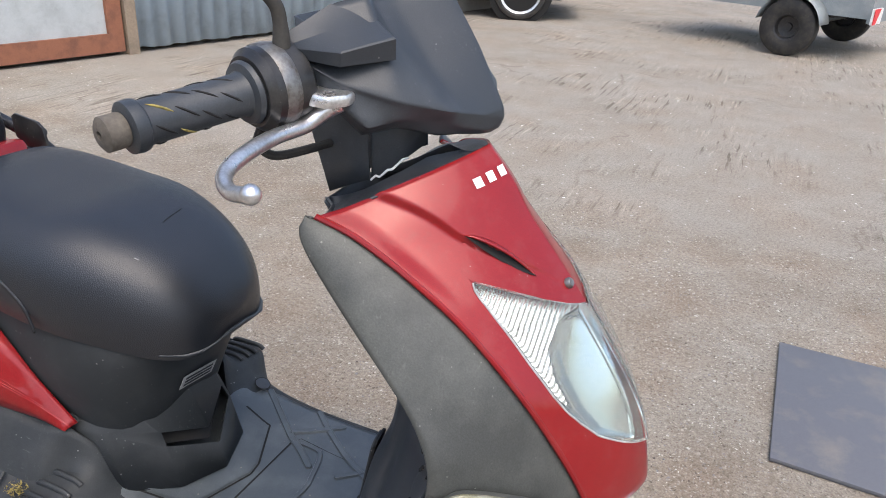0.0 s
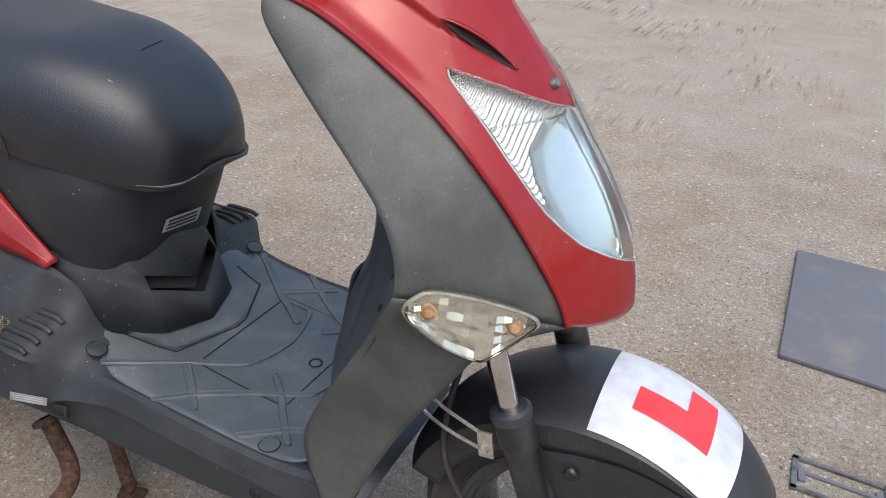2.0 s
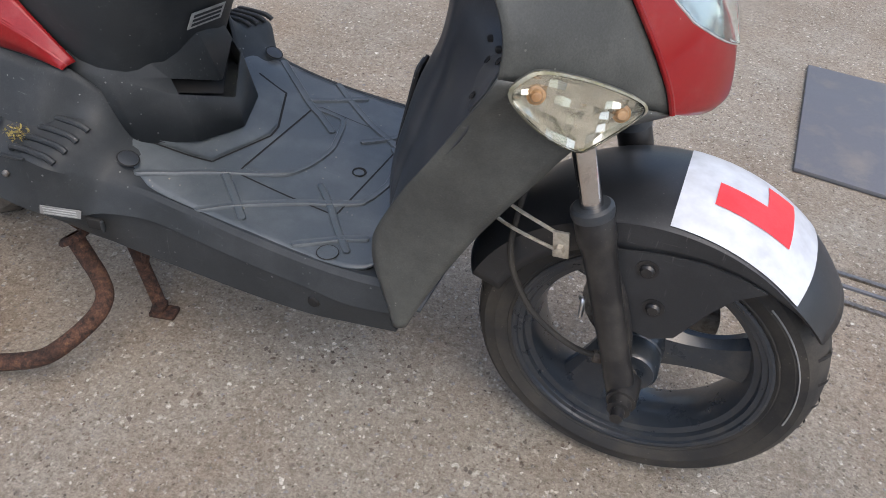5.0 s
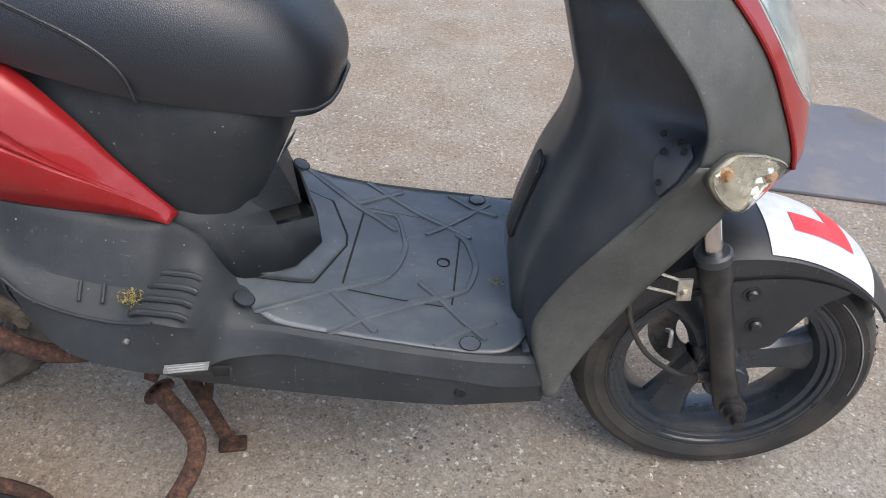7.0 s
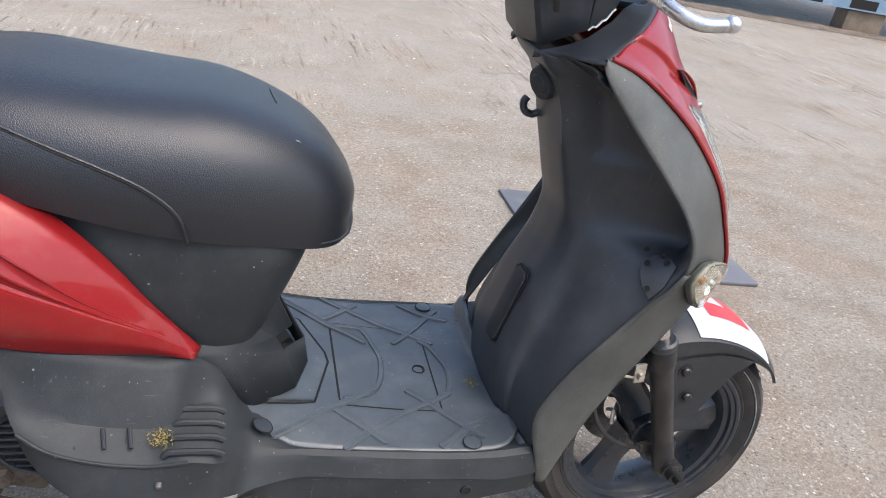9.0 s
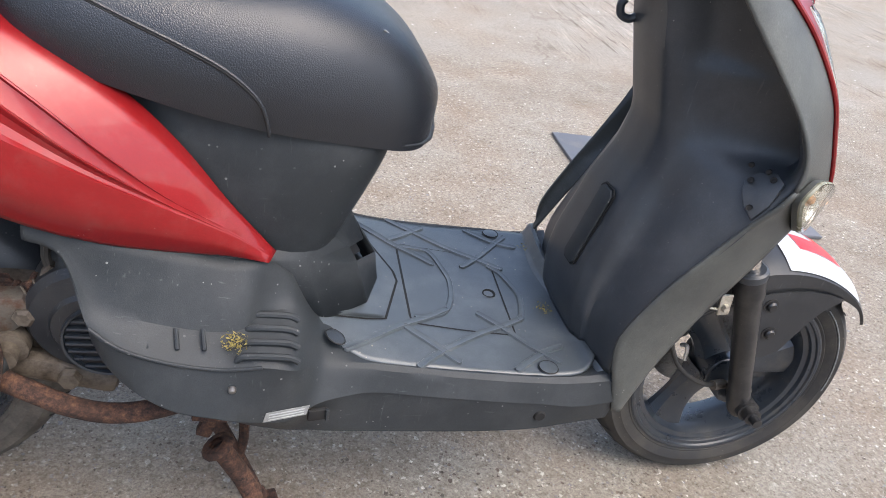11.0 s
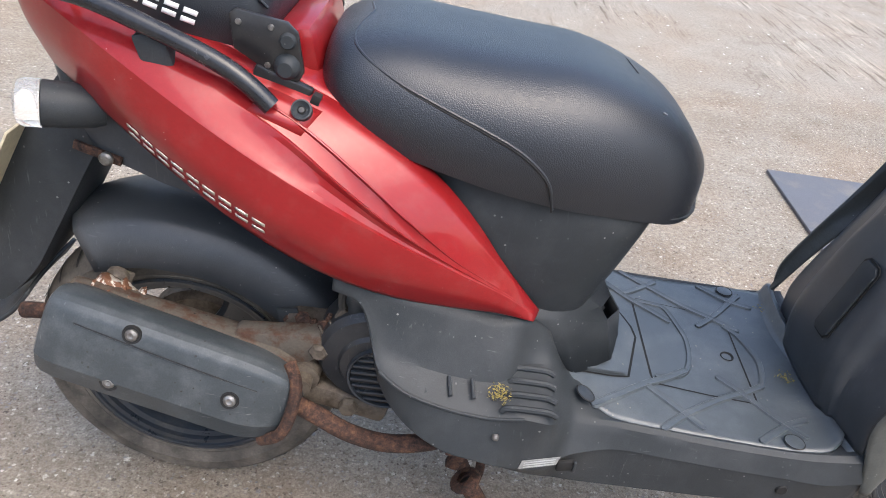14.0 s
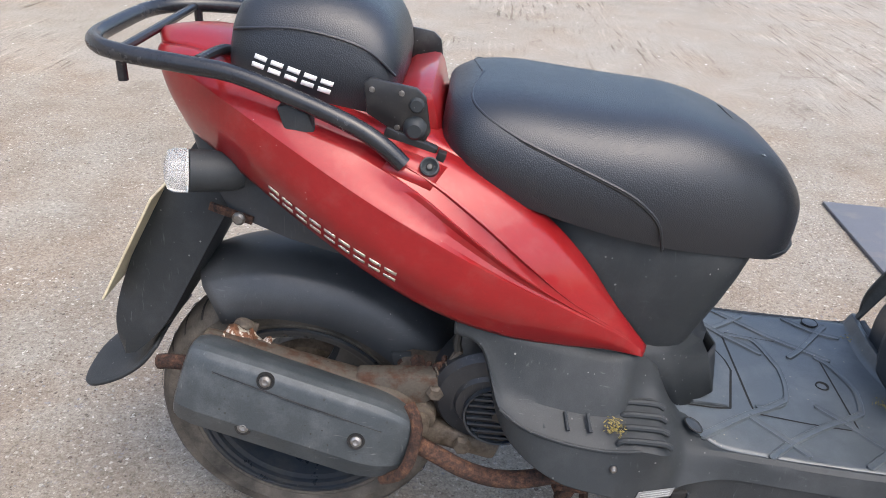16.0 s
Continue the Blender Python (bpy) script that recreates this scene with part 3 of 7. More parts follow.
front_wheel = wheel("front_wheel", FW, 0.230, 0.112, 0.160, "dark painted cast wheel with a worn tyre", RUBBER, -4)
rear_wheel = wheel("rear_wheel", RW, 0.236, 0.122, 0.160, "dark cast rear wheel with a dusty tyre", RUBBER_DUSTY, 40)
part("brake_drum", turned([(0, 0.018), (0.082, 0.018), (0.092, 0.028), (0.094, 0.055), (0, 0.055)], RW, (0, 1, 0), 36), CAST, rear_wheel, "dirty cast brake drum")
arc = [V(FW[0] + 0.197 * math.cos(radians(a)), FW[1] - 0.0572, FW[2] + 0.197 * math.sin(radians(a))) for a in range(-6, 54, 3)]
part("chalk_line", tube(arc, 0.0011, 6, 2), LABEL_DULL, front_wheel, "thin pale mark on the tyre wall")
# front brake disc, on the far side, and the speedometer drive
disc = turned([(0.05, 0.050), (0.095, 0.050), (0.095, 0.054), (0.05, 0.054), (0.05, 0.050)], FW, (0, 1, 0), 48)
part("brake_disc", disc, STEEL, front_wheel)
part("brake_caliper", block((0.06, 0.035, 0.07), (FW[0] - 0.075, FW[1] + 0.06, FW[2] + 0.075), (0, 35, 0), 0.008), CAST, scooter)
part("valve_stem", tube([(FW[0] - 0.09, FW[1] - 0.02, FW[2] + 0.045), (FW[0] - 0.085, FW[1] - 0.03, FW[2] + 0.05), (FW[0] - 0.083, FW[1] - 0.035, FW[2] + 0.025)], 0.0035, 8), ALLOY, front_wheel)

# -- fork --
FORK_Y = -0.130
fork = part("front_fork", tube([(0.281, FORK_Y, 0.66), (0.347, FORK_Y, 0.465)], 0.0128, 20, 1, False), CHROME, scooter, "pitted chrome stanchion")
for y, near in ((FORK_Y, True), (0.080, False)):
    a, b = V(0.3415, y, 0.481), V(0.437, y, 0.205)
    d = (b - a).normalized()
    if not near:
        part("stanchion", tube([(0.281, y, 0.66), (0.347, y, 0.465)], 0.0128, 20, 1, False), CHROME, fork)
    ln = (b - a).length
    part("fork_leg", turned([(0, 0.004), (0.0205, 0.004), (0.0225, 0.008), (0.0228, 0.040), (0.0222, 0.044), (0.0205, 0.052), (0.0196, 0.060), (0.0190, 0.10), (0.0182, ln - 0.09), (0.0182, ln - 0.055), (0.0192, ln - 0.05), (0.0185, ln - 0.012), (0.0165, ln - 0.002), (0.013, ln + 0.004), (0, ln + 0.006)], a, d, 28), FORK_PAINT, fork, "satin black lower leg")
    part("dust_cap", turned([(0.0129, -0.003), (0.0205, -0.003), (0.0242, 0.0), (0.0246, 0.006), (0.0236, 0.011), (0.0129, 0.012)], a, d, 28), DARK_PLASTIC, fork)
    side = -1 if near else 1
    part("casting_rib", tube([a.lerp(b, 0.28) + V(0.012, side * -0.012, 0.004), a.lerp(b, 0.55) + V(0.016, side * -0.010, 0.005), a.lerp(b, 0.80) + V(0.014, side * -0.008, 0.004)], 0.0062, 8, 3, taper=(0.3, 1, 1, 0.3)), FORK_PAINT, fork)
axle_y = FORK_Y
part("axle_nut", turned([(0, -0.036), (0.008, -0.036), (0.0085, -0.03), (0.0085, -0.022), (0.0145, -0.022), (0.0145, -0.008), (0.019, -0.008), (0.019, 0.0), (0.019, 0.03), (0, 0.03)], (FW[0], axle_y - 0.016, FW[2] - 0.005), (0, 1, 0), 12), FORK_PAINT, fork)
part("axle", turned([(0.009, 0), (0.009, 0.2)], (FW[0], axle_y, FW[2]), (0, 1, 0), 12), STEEL, fork)
part("speedometer_drive", turned([(0, -0.012), (0.03, -0.012), (0.034, -0.006), (0.034, 0.022), (0, 0.022)], (FW[0], axle_y + 0.036, FW[2]), (0, 1, 0), 24), WHEEL_PAINT, fork)
# hose guide: a wire loop on a small zinc plate
gx, gy, gz = 0.319, FORK_Y + 0.006, 0.422
part("hose_bracket", join(block((0.019, 0.004, 0.036), (gx, gy - 0.012, gz), (0, -8, 0), 0.001), turned([(0, -0.009), (0.005, -0.009), (0.0065, -0.004), (0.0065, 0), (0, 0)], (gx, gy - 0.012, gz - 0.004), (0, 1, 0), 6)), ZINC, fork)
part("wire_guide", tube([(gx, gy - 0.012, gz + 0.012), (gx - 0.05, gy - 0.005, gz + 0.022), (gx - 0.085, gy + 0.005, gz + 0.026), (gx - 0.095, gy + 0.008, gz + 0.012), (gx - 0.085, gy + 0.005, gz - 0.002), (gx - 0.05, gy - 0.005, gz - 0.006), (gx, gy - 0.012, gz - 0.010)], 0.0022, 8), ZINC, fork)
part("speedometer_cable", tube([(FW[0] - 0.02, axle_y + 0.03, FW[2] + 0.01), (FW[0] - 0.075, axle_y + 0.015, FW[2] + 0.02), (0.30, axle_y + 0.01, 0.29), (0.262, axle_y + 0.01, 0.36), (0.258, axle_y + 0.02, 0.43), (0.27, axle_y + 0.04, 0.52), (0.28, axle_y + 0.05, 0.62)], 0.0040, 10), RUBBER, fork)
part("cable_ferrule", tube([(FW[0] - 0.018, axle_y + 0.028, FW[2] + 0.01), (FW[0] - 0.05, axle_y + 0.02, FW[2] + 0.012)], 0.0085, 10, 2), CAST, fork)

# -- front mudguard with the learner plate --
FC = V(0.432, FW[1], 0.215)


def guard_point(a, s, lift=0.0):
    """A point of the mudguard: a, degrees round the wheel from the front; s, -1 near to 1 far; a crease at 0.7."""
    r = 0.258 + 0.016 * max(0.0, math.sin(radians(a))) ** 2 + lift
    w = 0.088 - 0.030 * max(0.0, (58 - a) / 30) ** 1.5 - 0.012 * max(0.0, (a - 110) / 50)
    c = abs(s)
    dome = min(1.0, c / 0.7)
    k = max(0.0, (c - 0.7) / 0.3)
    skirt_depth = 0.040 * min(1.0, max(0.10, (a - 46) / 50))
    drop = 0.021 * dome ** 2.4 + skirt_depth * k
    y = math.copysign(dome * w - 0.0035 * k, s)
    return FC + V((r - drop) * math.cos(radians(a)), y, (r - drop) * math.sin(radians(a)))


rows = [[guard_point(39 + 119 * i / 36, -1 + 0.1 * j) for j in range(21)] for i in range(37)]
mudguard = part("front_mudguard", sheet(rows), GUARD_PLASTIC, scooter, "satin black plastic mudguard", thick=0.003, sharp=30)
# near-side cheek that bolts to the fork
for side in (-1, 1):
    yy = FC.y + side * 0.0835
    outline = []
    for a in (104, 92, 80, 70, 62):
        p = guard_point(a, side * 0.98)
        outline.append(V(p.x, yy - side * 0.004 * (a < 60), p.z))
    low = [V(0.515, yy, 0.402), V(0.497, yy, 0.374), V(0.486, yy, 0.352), V(0.470, yy, 0.320), V(0.445, yy, 0.306), V(0.418, yy, 0.310), V(0.384, yy, 0.38), V(0.360, yy, 0.445)]
    part("mudguard_cheek", slab_of(outline + low, (0, side * 0.004, 0)), GUARD_PLASTIC, mudguard)
    if side < 0:
        for bx, bz in ((0.4174, 0.4085), (0.437, 0.356)):
            part("bolt", turned([(0, -0.008), (0.006, -0.008), (0.0085, -0.005), (0.0085, -0.002), (0.013, -0.002), (0.013, 0.004)], (bx, yy - 0.003, bz), (0, 1, 0), 14), FORK_PAINT, mudguard)
plate_rows = [[guard_point(91.5 - 36.5 * i / 20, -0.66 + 1.28 * j / 14 - 0.03 * i / 20, 0.0016) for j in range(15)] for i in range(21)]
lplate = part("learner_plate", sheet(plate_rows), PLATE_WHITE, mudguard, "white learner plate sticker with a red L")


def on_plate(u, v):
    """u along the plate from its upper edge, v across from its near edge, both 0 to 1."""
    return guard_point(91.5 - 36.5 * u, -0.66 + 1.28 * v - 0.03 * u, 0.0026)


ell = [[on_plate(0.22 + 0.54 * i / 12, 0.27 + 0.25 * j / 4) for j in range(5)] for i in range(13)]
ell2 = [[on_plate(0.55 + 0.21 * i / 5, 0.52 + 0.29 * j / 6) for j in range(7)] for i in range(6)]
part("letter_l", join(sheet(ell), sheet(ell2)), RED_FILM, lplate, "red letter L")

# -- front shell: grey leg shield sides, red nose, head lamp --
NY = -0.040         # the nose's middle plane
B_CURVE = spline([(0.099, -0.191, 0.906), (0.141, -0.187, 0.892), (0.196, -0.182, 0.860), (0.254, -0.175, 0.816), (0.312, -0.168, 0.756), (0.352, -0.155, 0.697), (0.382, -0.145, 0.645), (0.393, -0.140, 0.615)], 10)
N_CURVE = spline([(0.220, NY, 0.961), (0.250, NY, 0.926), (0.272, NY, 0.892), (0.316, NY, 0.839), (0.358, NY, 0.784), (0.403, NY, 0.717), (0.429, NY, 0.656), (0.439, NY, 0.604), (0.434, NY, 0.588)], 10)
ROWS_V = 61
B_PTS, N_PTS = resample(B_CURVE, ROWS_V), resample(N_CURVE, ROWS_V)


def nose(u, v):
    """A point of the nose: v from the top (0) to the chin (1), u from the grey panel's border (0) to the middle (1)."""
    s = min(max(v, 0), 1) * (ROWS_V - 1)
    i = min(int(s), ROWS_V - 2)
    b = B_PTS[i].lerp(B_PTS[i + 1], s - i)
    c = N_PTS[i].lerp(N_PTS[i + 1], s - i)
    ctl = V(c.x * 0.80 + b.x * 0.20, b.y * 0.52 + NY * 0.48, c.z * 0.78 + b.z * 0.22)
    fold = 0.30 + 0.82 * v if v < 0.183 else 0.45 + 2.3 * (v - 0.183)
    ease = lambda k: min(max(k, 0.0), 1.0) ** 2 * (3 - 2 * min(max(k, 0.0), 1.0))
    dent = 0.0065 * ease(u / 0.16) * ease((fold - u) / 0.05) * ease((0.42 - v) / 0.26)
    return b * (1 - u) ** 2 + ctl * (2 * u * (1 - u)) + c * u * u + V(-0.45, 0.60, -0.60) * dent


def steps(v, pts):
    """Straight lines between (v, u) pairs."""
    for (a, ua), (b, ub) in zip(pts, pts[1:]):
        if v <= b:
            return ua + (ub - ua) * max(0.0, (v - a) / (b - a))
    return pts[-1][1]


def lamp_left(v):
    """u of the head lamp's outer and lower edge at v."""
    return steps(v, ((0.300, 0.285), (0.320, 0.255), (0.345, 0.240), (0.404, 0.225), (0.546, 0.213), (0.640, 0.222), (0.690, 0.250), (0.730, 0.310), (0.775, 0.410), (0.812, 0.630), (0.832, 0.800), (0.848, 1.0)))


def vee(v):
    """u of the lower edge of the red V at v."""
    return steps(v, ((0.300, 0.285), (0.346, 0.430), (0.396, 0.620), (0.430, 0.800), (0.452, 1.0)))


def bowl_seam(v):
    """u of the line between the fluted and the plain part of the lamp's bowl."""
    return min(1.0, max(lamp_left(v), steps(v, ((0.300, 1.0), (0.452, 1.0), (0.458, 0.70), (0.517, 0.46), (0.600, 0.36), (0.700, 0.33), (0.78, 0.42), (0.848, 1.0)))))


def strip(v0, v1, f0, f1, n=24, m=14, lift=0.0, mir=False, back=0.0):
    rows = []
    for i in range(n + 1):
        v = v0 + (v1 - v0) * i / n
        a, b = f0(v), f1(v)
        row = []
        for j in range(m + 1):
            u = a + (b - a) * j / m
            p = nose(u, v)
            if lift:
                q = (nose(min(u + 0.02, 1), v) - nose(max(u - 0.02, 0), v)).cross(nose(u, min(v + 0.02, 1)) - nose(u, max(v - 0.02, 0))).normalized()
                if q.x < 0:
                    q = -q
                p = p + q * lift * (math.sin(math.pi * 0.5 * min(1.0, 3.0 * j / m)) if lift > 0 else 1)
            row.append(p)
        rows.append(row)
    return mirror(rows, NY) if mir else rows


red_nose = None
for mir in (False, True):
    full = join(sheet(strip(0, 0.300, lambda v: 0, lambda v: 0.285, 20, 24, mir=mir)),
                sheet(strip(0, 0.300, lambda v: 0.285, lambda v: 1, 20, 60, mir=mir)),
                sheet(strip(0.300, 0.452, vee, lambda v: 1, 24, 60, mir=mir)),
                sheet(strip(0.300, 0.848, lambda v: 0, lamp_left, 72, 24, mir=mir)),
                sheet(strip(0.848, 1.0, lambda v: 0, lambda v: 1, 12, 24, mir=mir)))
    bmesh.ops.remove_doubles(full, verts=full.verts, dist=1e-4)
    bmesh.ops.recalc_face_normals(full, faces=full.faces)
    ob = part("nose_panel", full, RED, scooter if red_nose is None else red_nose, "metallic red nose panel", thick=0.003, offset=-1)
    red_nose = red_nose or ob
    upper = lambda v: vee(v) if v < 0.452 else 1.0
    lamp = part("headlamp", sheet(strip(0.303, 0.846, lamp_left, bowl_seam, 60, 12, -0.012, mir)), BOWL, scooter, "clear headlamp with a fluted silver bowl")
    cup = strip(0.458, 0.840, bowl_seam, lambda v: 1.0, 40, 12, -0.012, mir)
    cup = [[p + V(-0.80, 0, -0.45) * 0.015 * max(0.0, math.sin(math.pi * i / 40) * math.sin(math.pi * j / 12)) ** 0.7 for j, p in enumerate(r)] for i, r in enumerate(cup)]
    part("plain_reflector", sheet(cup), BOWL_PLAIN, lamp, "plain silver reflector")
    if not mir:
        part("fluted_corner", sheet(strip(0.303, 0.452, lamp_left, vee, 24, 10, -0.010, mir)), BOWL, lamp)
    if mir:
        skins = [sheet(strip(0.301, 0.847, lambda v: lamp_left(v) + 0.002, lambda v: max(lamp_left(v) + 0.004, upper(v)), 60, 16, 0.003 * q, w)) for w, q in ((False, 1), (True, 1))]
        whole = join(*skins)
        bmesh.ops.remove_doubles(whole, verts=whole.verts, dist=4e-4)
        bmesh.ops.recalc_face_normals(whole, faces=whole.faces)
        lens = part("lens", whole, LENS, lamp, "clear lens, slightly hazed", thick=0.002)
        lens.visible_shadow = False
    # dark rubber line round the lamp
    edge = [nose(lamp_left(v), v) for v in (0.302 + 0.546 * k / 50 for k in range(51))]
    edge = [V(p.x, 2 * NY - p.y, p.z) if mir else p for p in edge]
    part("lamp_seal", tube(edge, 0.0011, 6, 1), STICKER, lamp)

for mir in (False, True):
    bead = [V(p.x, 2 * NY - p.y, p.z) if mir else p for p in (nose(0.012, k / 40) for k in range(41))]
    part("edge_bead", tube(bead, 0.0032, 8, 1), RED, red_nose)

# vent slot in the red nose, and the screw near the V's tip
vent_rows = []
for i in range(11):
    t = i / 10
    c = nose(0.45 + 0.25 * t, 0.183 + 0.150 * t)
    h = 0.008 * math.sin(math.pi * t) ** 0.8 + 0.0004
    out = V(0.55, -0.75, 0.35).normalized() * 0.0022
    vent_rows.append([c + out + V(-0.5, 0, 0.8).normalized() * h * k for k in (-1, -0.3, 0.4, 1)])
part("vent_slot", sheet(vent_rows), HOLE, red_nose)
lip_rows = [[r[-1] + V(0.004, -0.006, 0.004) * math.sin(math.pi * i / 10), r[-1] + V(-0.002, 0, 0.006) * math.sin(math.pi * i / 10) + V(0, -0.0005, 0.0006)] for i, r in enumerate(vent_rows)]
part("vent_lip", sheet(lip_rows), RED, red_nose, thick=0.002)
sc = nose(0.93, 0.385)
part("screw", turned([(0, -0.002), (0.004, -0.003), (0.006, 0.0), (0.006, 0.004)], sc + V(0.002, -0.001, 0.001), (-0.75, 0.2, -0.5), 14), STEEL, red_nose)

for mir in (False, True):
    for k in range(5 if not mir else 0):
        u0 = 0.70 + 0.105 * k
        rows = [[nose(min(1.0, u0 + 0.062 * i / 3 + 0.014 * j / 2), 0.086 - 0.026 * j / 2 - 0.006 * k / 4) for j in range(3)] for i in range(4)] if u0 < 0.95 else None
        if rows:
            part("nose_mark", sheet([[p + V(0.5, -0.6, 0.6).normalized() * 0.0012 for p in r] for r in rows]), WHITE_PRINT, red_nose, "white mark")

# grey side panels of the leg shield
E_UP = spline([(0.096, -0.188, 0.906), (0.090, -0.196, 0.902), (0.089, -0.202, 0.894), (0.101, -0.209, 0.877), (0.126, -0.215, 0.849), (0.160, -0.222, 0.814), (0.194, -0.228, 0.780), (0.228, -0.234, 0.743), (0.247, -0.240, 0.713), (0.254, -0.2435, 0.688), (0.253, -0.245, 0.662)], 8)


def leg_side(mir):
    """Upper side panel: from the rear edge round to the red border."""
    n = 40
    e, b = resample(E_UP, n), resample(B_CURVE, n)
    rows = []
    for i in range(n):
        t = i / (n - 1)
        mid = e[i].lerp(b[i], 0.5) + V(-0.012, -0.020 * math.sin(math.pi * (0.15 + 0.7 * t)), 0.004)
        row = []
        for j in range(13):
            u = j / 12
            row.append(e[i] * (1 - u) ** 2 + mid * (2 * u * (1 - u)) + (b[i] + V(-0.001, 0.002, -0.001)) * u * u)
        rows.append(row)
    if mir:
        return [[V(p.x, 2 * (-0.026 + (NY + 0.026) * k / 12) - p.y, p.z) for k, p in enumerate(r)] for r in rows]
    return rows


def arm_side(mir):
    """Lower arm: sweeps from the lamp down to the floor's front corner."""
    rear = resample(spline([(0.253, -0.245, 0.662), (0.241, -0.242, 0.637), (0.222, -0.232, 0.605), (0.190, -0.223, 0.550), (0.152, -0.215, 0.486), (0.124, -0.213, 0.427), (0.119, -0.213, 0.398), (0.123, -0.214, 0.370), (0.133, -0.214, 0.338), (0.149, -0.213, 0.282)], 6), 48)
    front = resample(spline([(0.393, -0.140, 0.613), (0.330, -0.185, 0.592), (0.287, -0.196, 0.530), (0.240, -0.200, 0.452), (0.201, -0.203, 0.372), (0.180, -0.208, 0.322), (0.166, -0.211, 0.284)], 6), 48)
    rows = []
    for a, b in zip(rear, front):
        mid = a.lerp(b, 0.5) + V(0, -0.012, 0.004)
        rows.append([a * (1 - u) ** 2 + mid * (2 * u * (1 - u)) + b * u * u for u in (k / 10 for k in range(11))])
    if not mir:
        return rows
    # the far arm ends further back
    return mirror([[p - V(0.0075 * k * min(1.0, max(0.0, (0.60 - p.z) / 0.1)), 0, 0) for k, p in enumerate(r)] for r in rows], -0.026)


for mir in (False, True):
    side = part("leg_shield_side", sheet(leg_side(mir)), GREY_PLASTIC, scooter, "weathered grey plastic leg shield", thick=0.004)
    part("leg_shield_arm", sheet(arm_side(mir)), GREY_PLASTIC, scooter, "weathered grey plastic lower arm", thick=0.004)

# front turn signals, wrapped round the shield's corner
for mir in (False, True):
    fl = lambda p: V(p.x, 2 * NY - p.y, p.z) if mir else p
    ring = [V(0.264, -0.246, 0.652), V(0.274, -0.243, 0.668), V(0.289, -0.234, 0.674), V(0.325, -0.210, 0.664), V(0.362, -0.178, 0.642), V(0.372, -0.168, 0.628), V(0.364, -0.172, 0.615), V(0.335, -0.193, 0.590), V(0.322, -0.200, 0.586), V(0.298, -0.222, 0.606), V(0.276, -0.238, 0.630)]
    ringf = spline(ring, 3, True)
    cen = sum(ringf, V(0, 0, 0)) / len(ringf)
    outd = V(0.35, -0.90, 0.22).normalized()
    dome = [[fl(cen + (p - cen) * k + outd * o) for p in ringf] for k, o in ((1.0, 0.000), (0.985, 0.003), (0.93, 0.0048), (0.7, 0.0062), (0.35, 0.0070), (0.0, 0.0075))]
    signal = part("turn_signal", sheet([[fl(cen + (p - cen) * k + outd * o) for p in ringf] for k, o in ((0.0, -0.016), (0.7, -0.016), (1.0, -0.010), (1.0, 0.001))], True), GREY_PLASTIC, scooter, "clear front turn signal lens")
    ln = part("signal_lens", sheet(dome, True), LENS_AGED, signal, "yellowed clear lens", thick=0.002)
    ln.visible_shadow = False
    top_run, low_run = resample(ringf[0:16], 19), resample((ringf[15:] + [ringf[0]])[::-1], 19)
    dice = random.Random(8)
    bands = []
    for i in range(19):
        a, b = cen + (top_run[i] - cen) * 0.97, cen + (low_run[i] - cen) * 0.97
        bands.append([fl(a.lerp(b, k / 9) + outd * (-0.001 if k in (0, 9) else dice.uniform(-0.0085, 0.0006))) for k in range(10)])
    part("signal_reflector", sheet(bands), BOWL_CUT, signal, "faceted silver reflector", sharp=4)
    part("rim_seal", sheet([[fl(cen + (p - cen) * k + outd * o) for p in ringf] for k, o in ((1.02, -0.002), (1.02, 0.001), (0.965, 0.0040))], True), LENS_RIM, signal)
    for bx in (V(0.284, -0.232, 0.650), V(0.352, -0.180, 0.625)):
        part("bulb", turned([(0.0085, -0.003), (0.0085, -0.001), (0.0062, 0.0), (0.0060, 0.002), (0.0045, 0.0045), (0, 0.0055)], fl(bx + outd * 0.002), (outd.x, -outd.y if mir else outd.y, outd.z), 12), AMBER, signal)

# inner leg shield with the middle tunnel and the wheel housing
inner = []
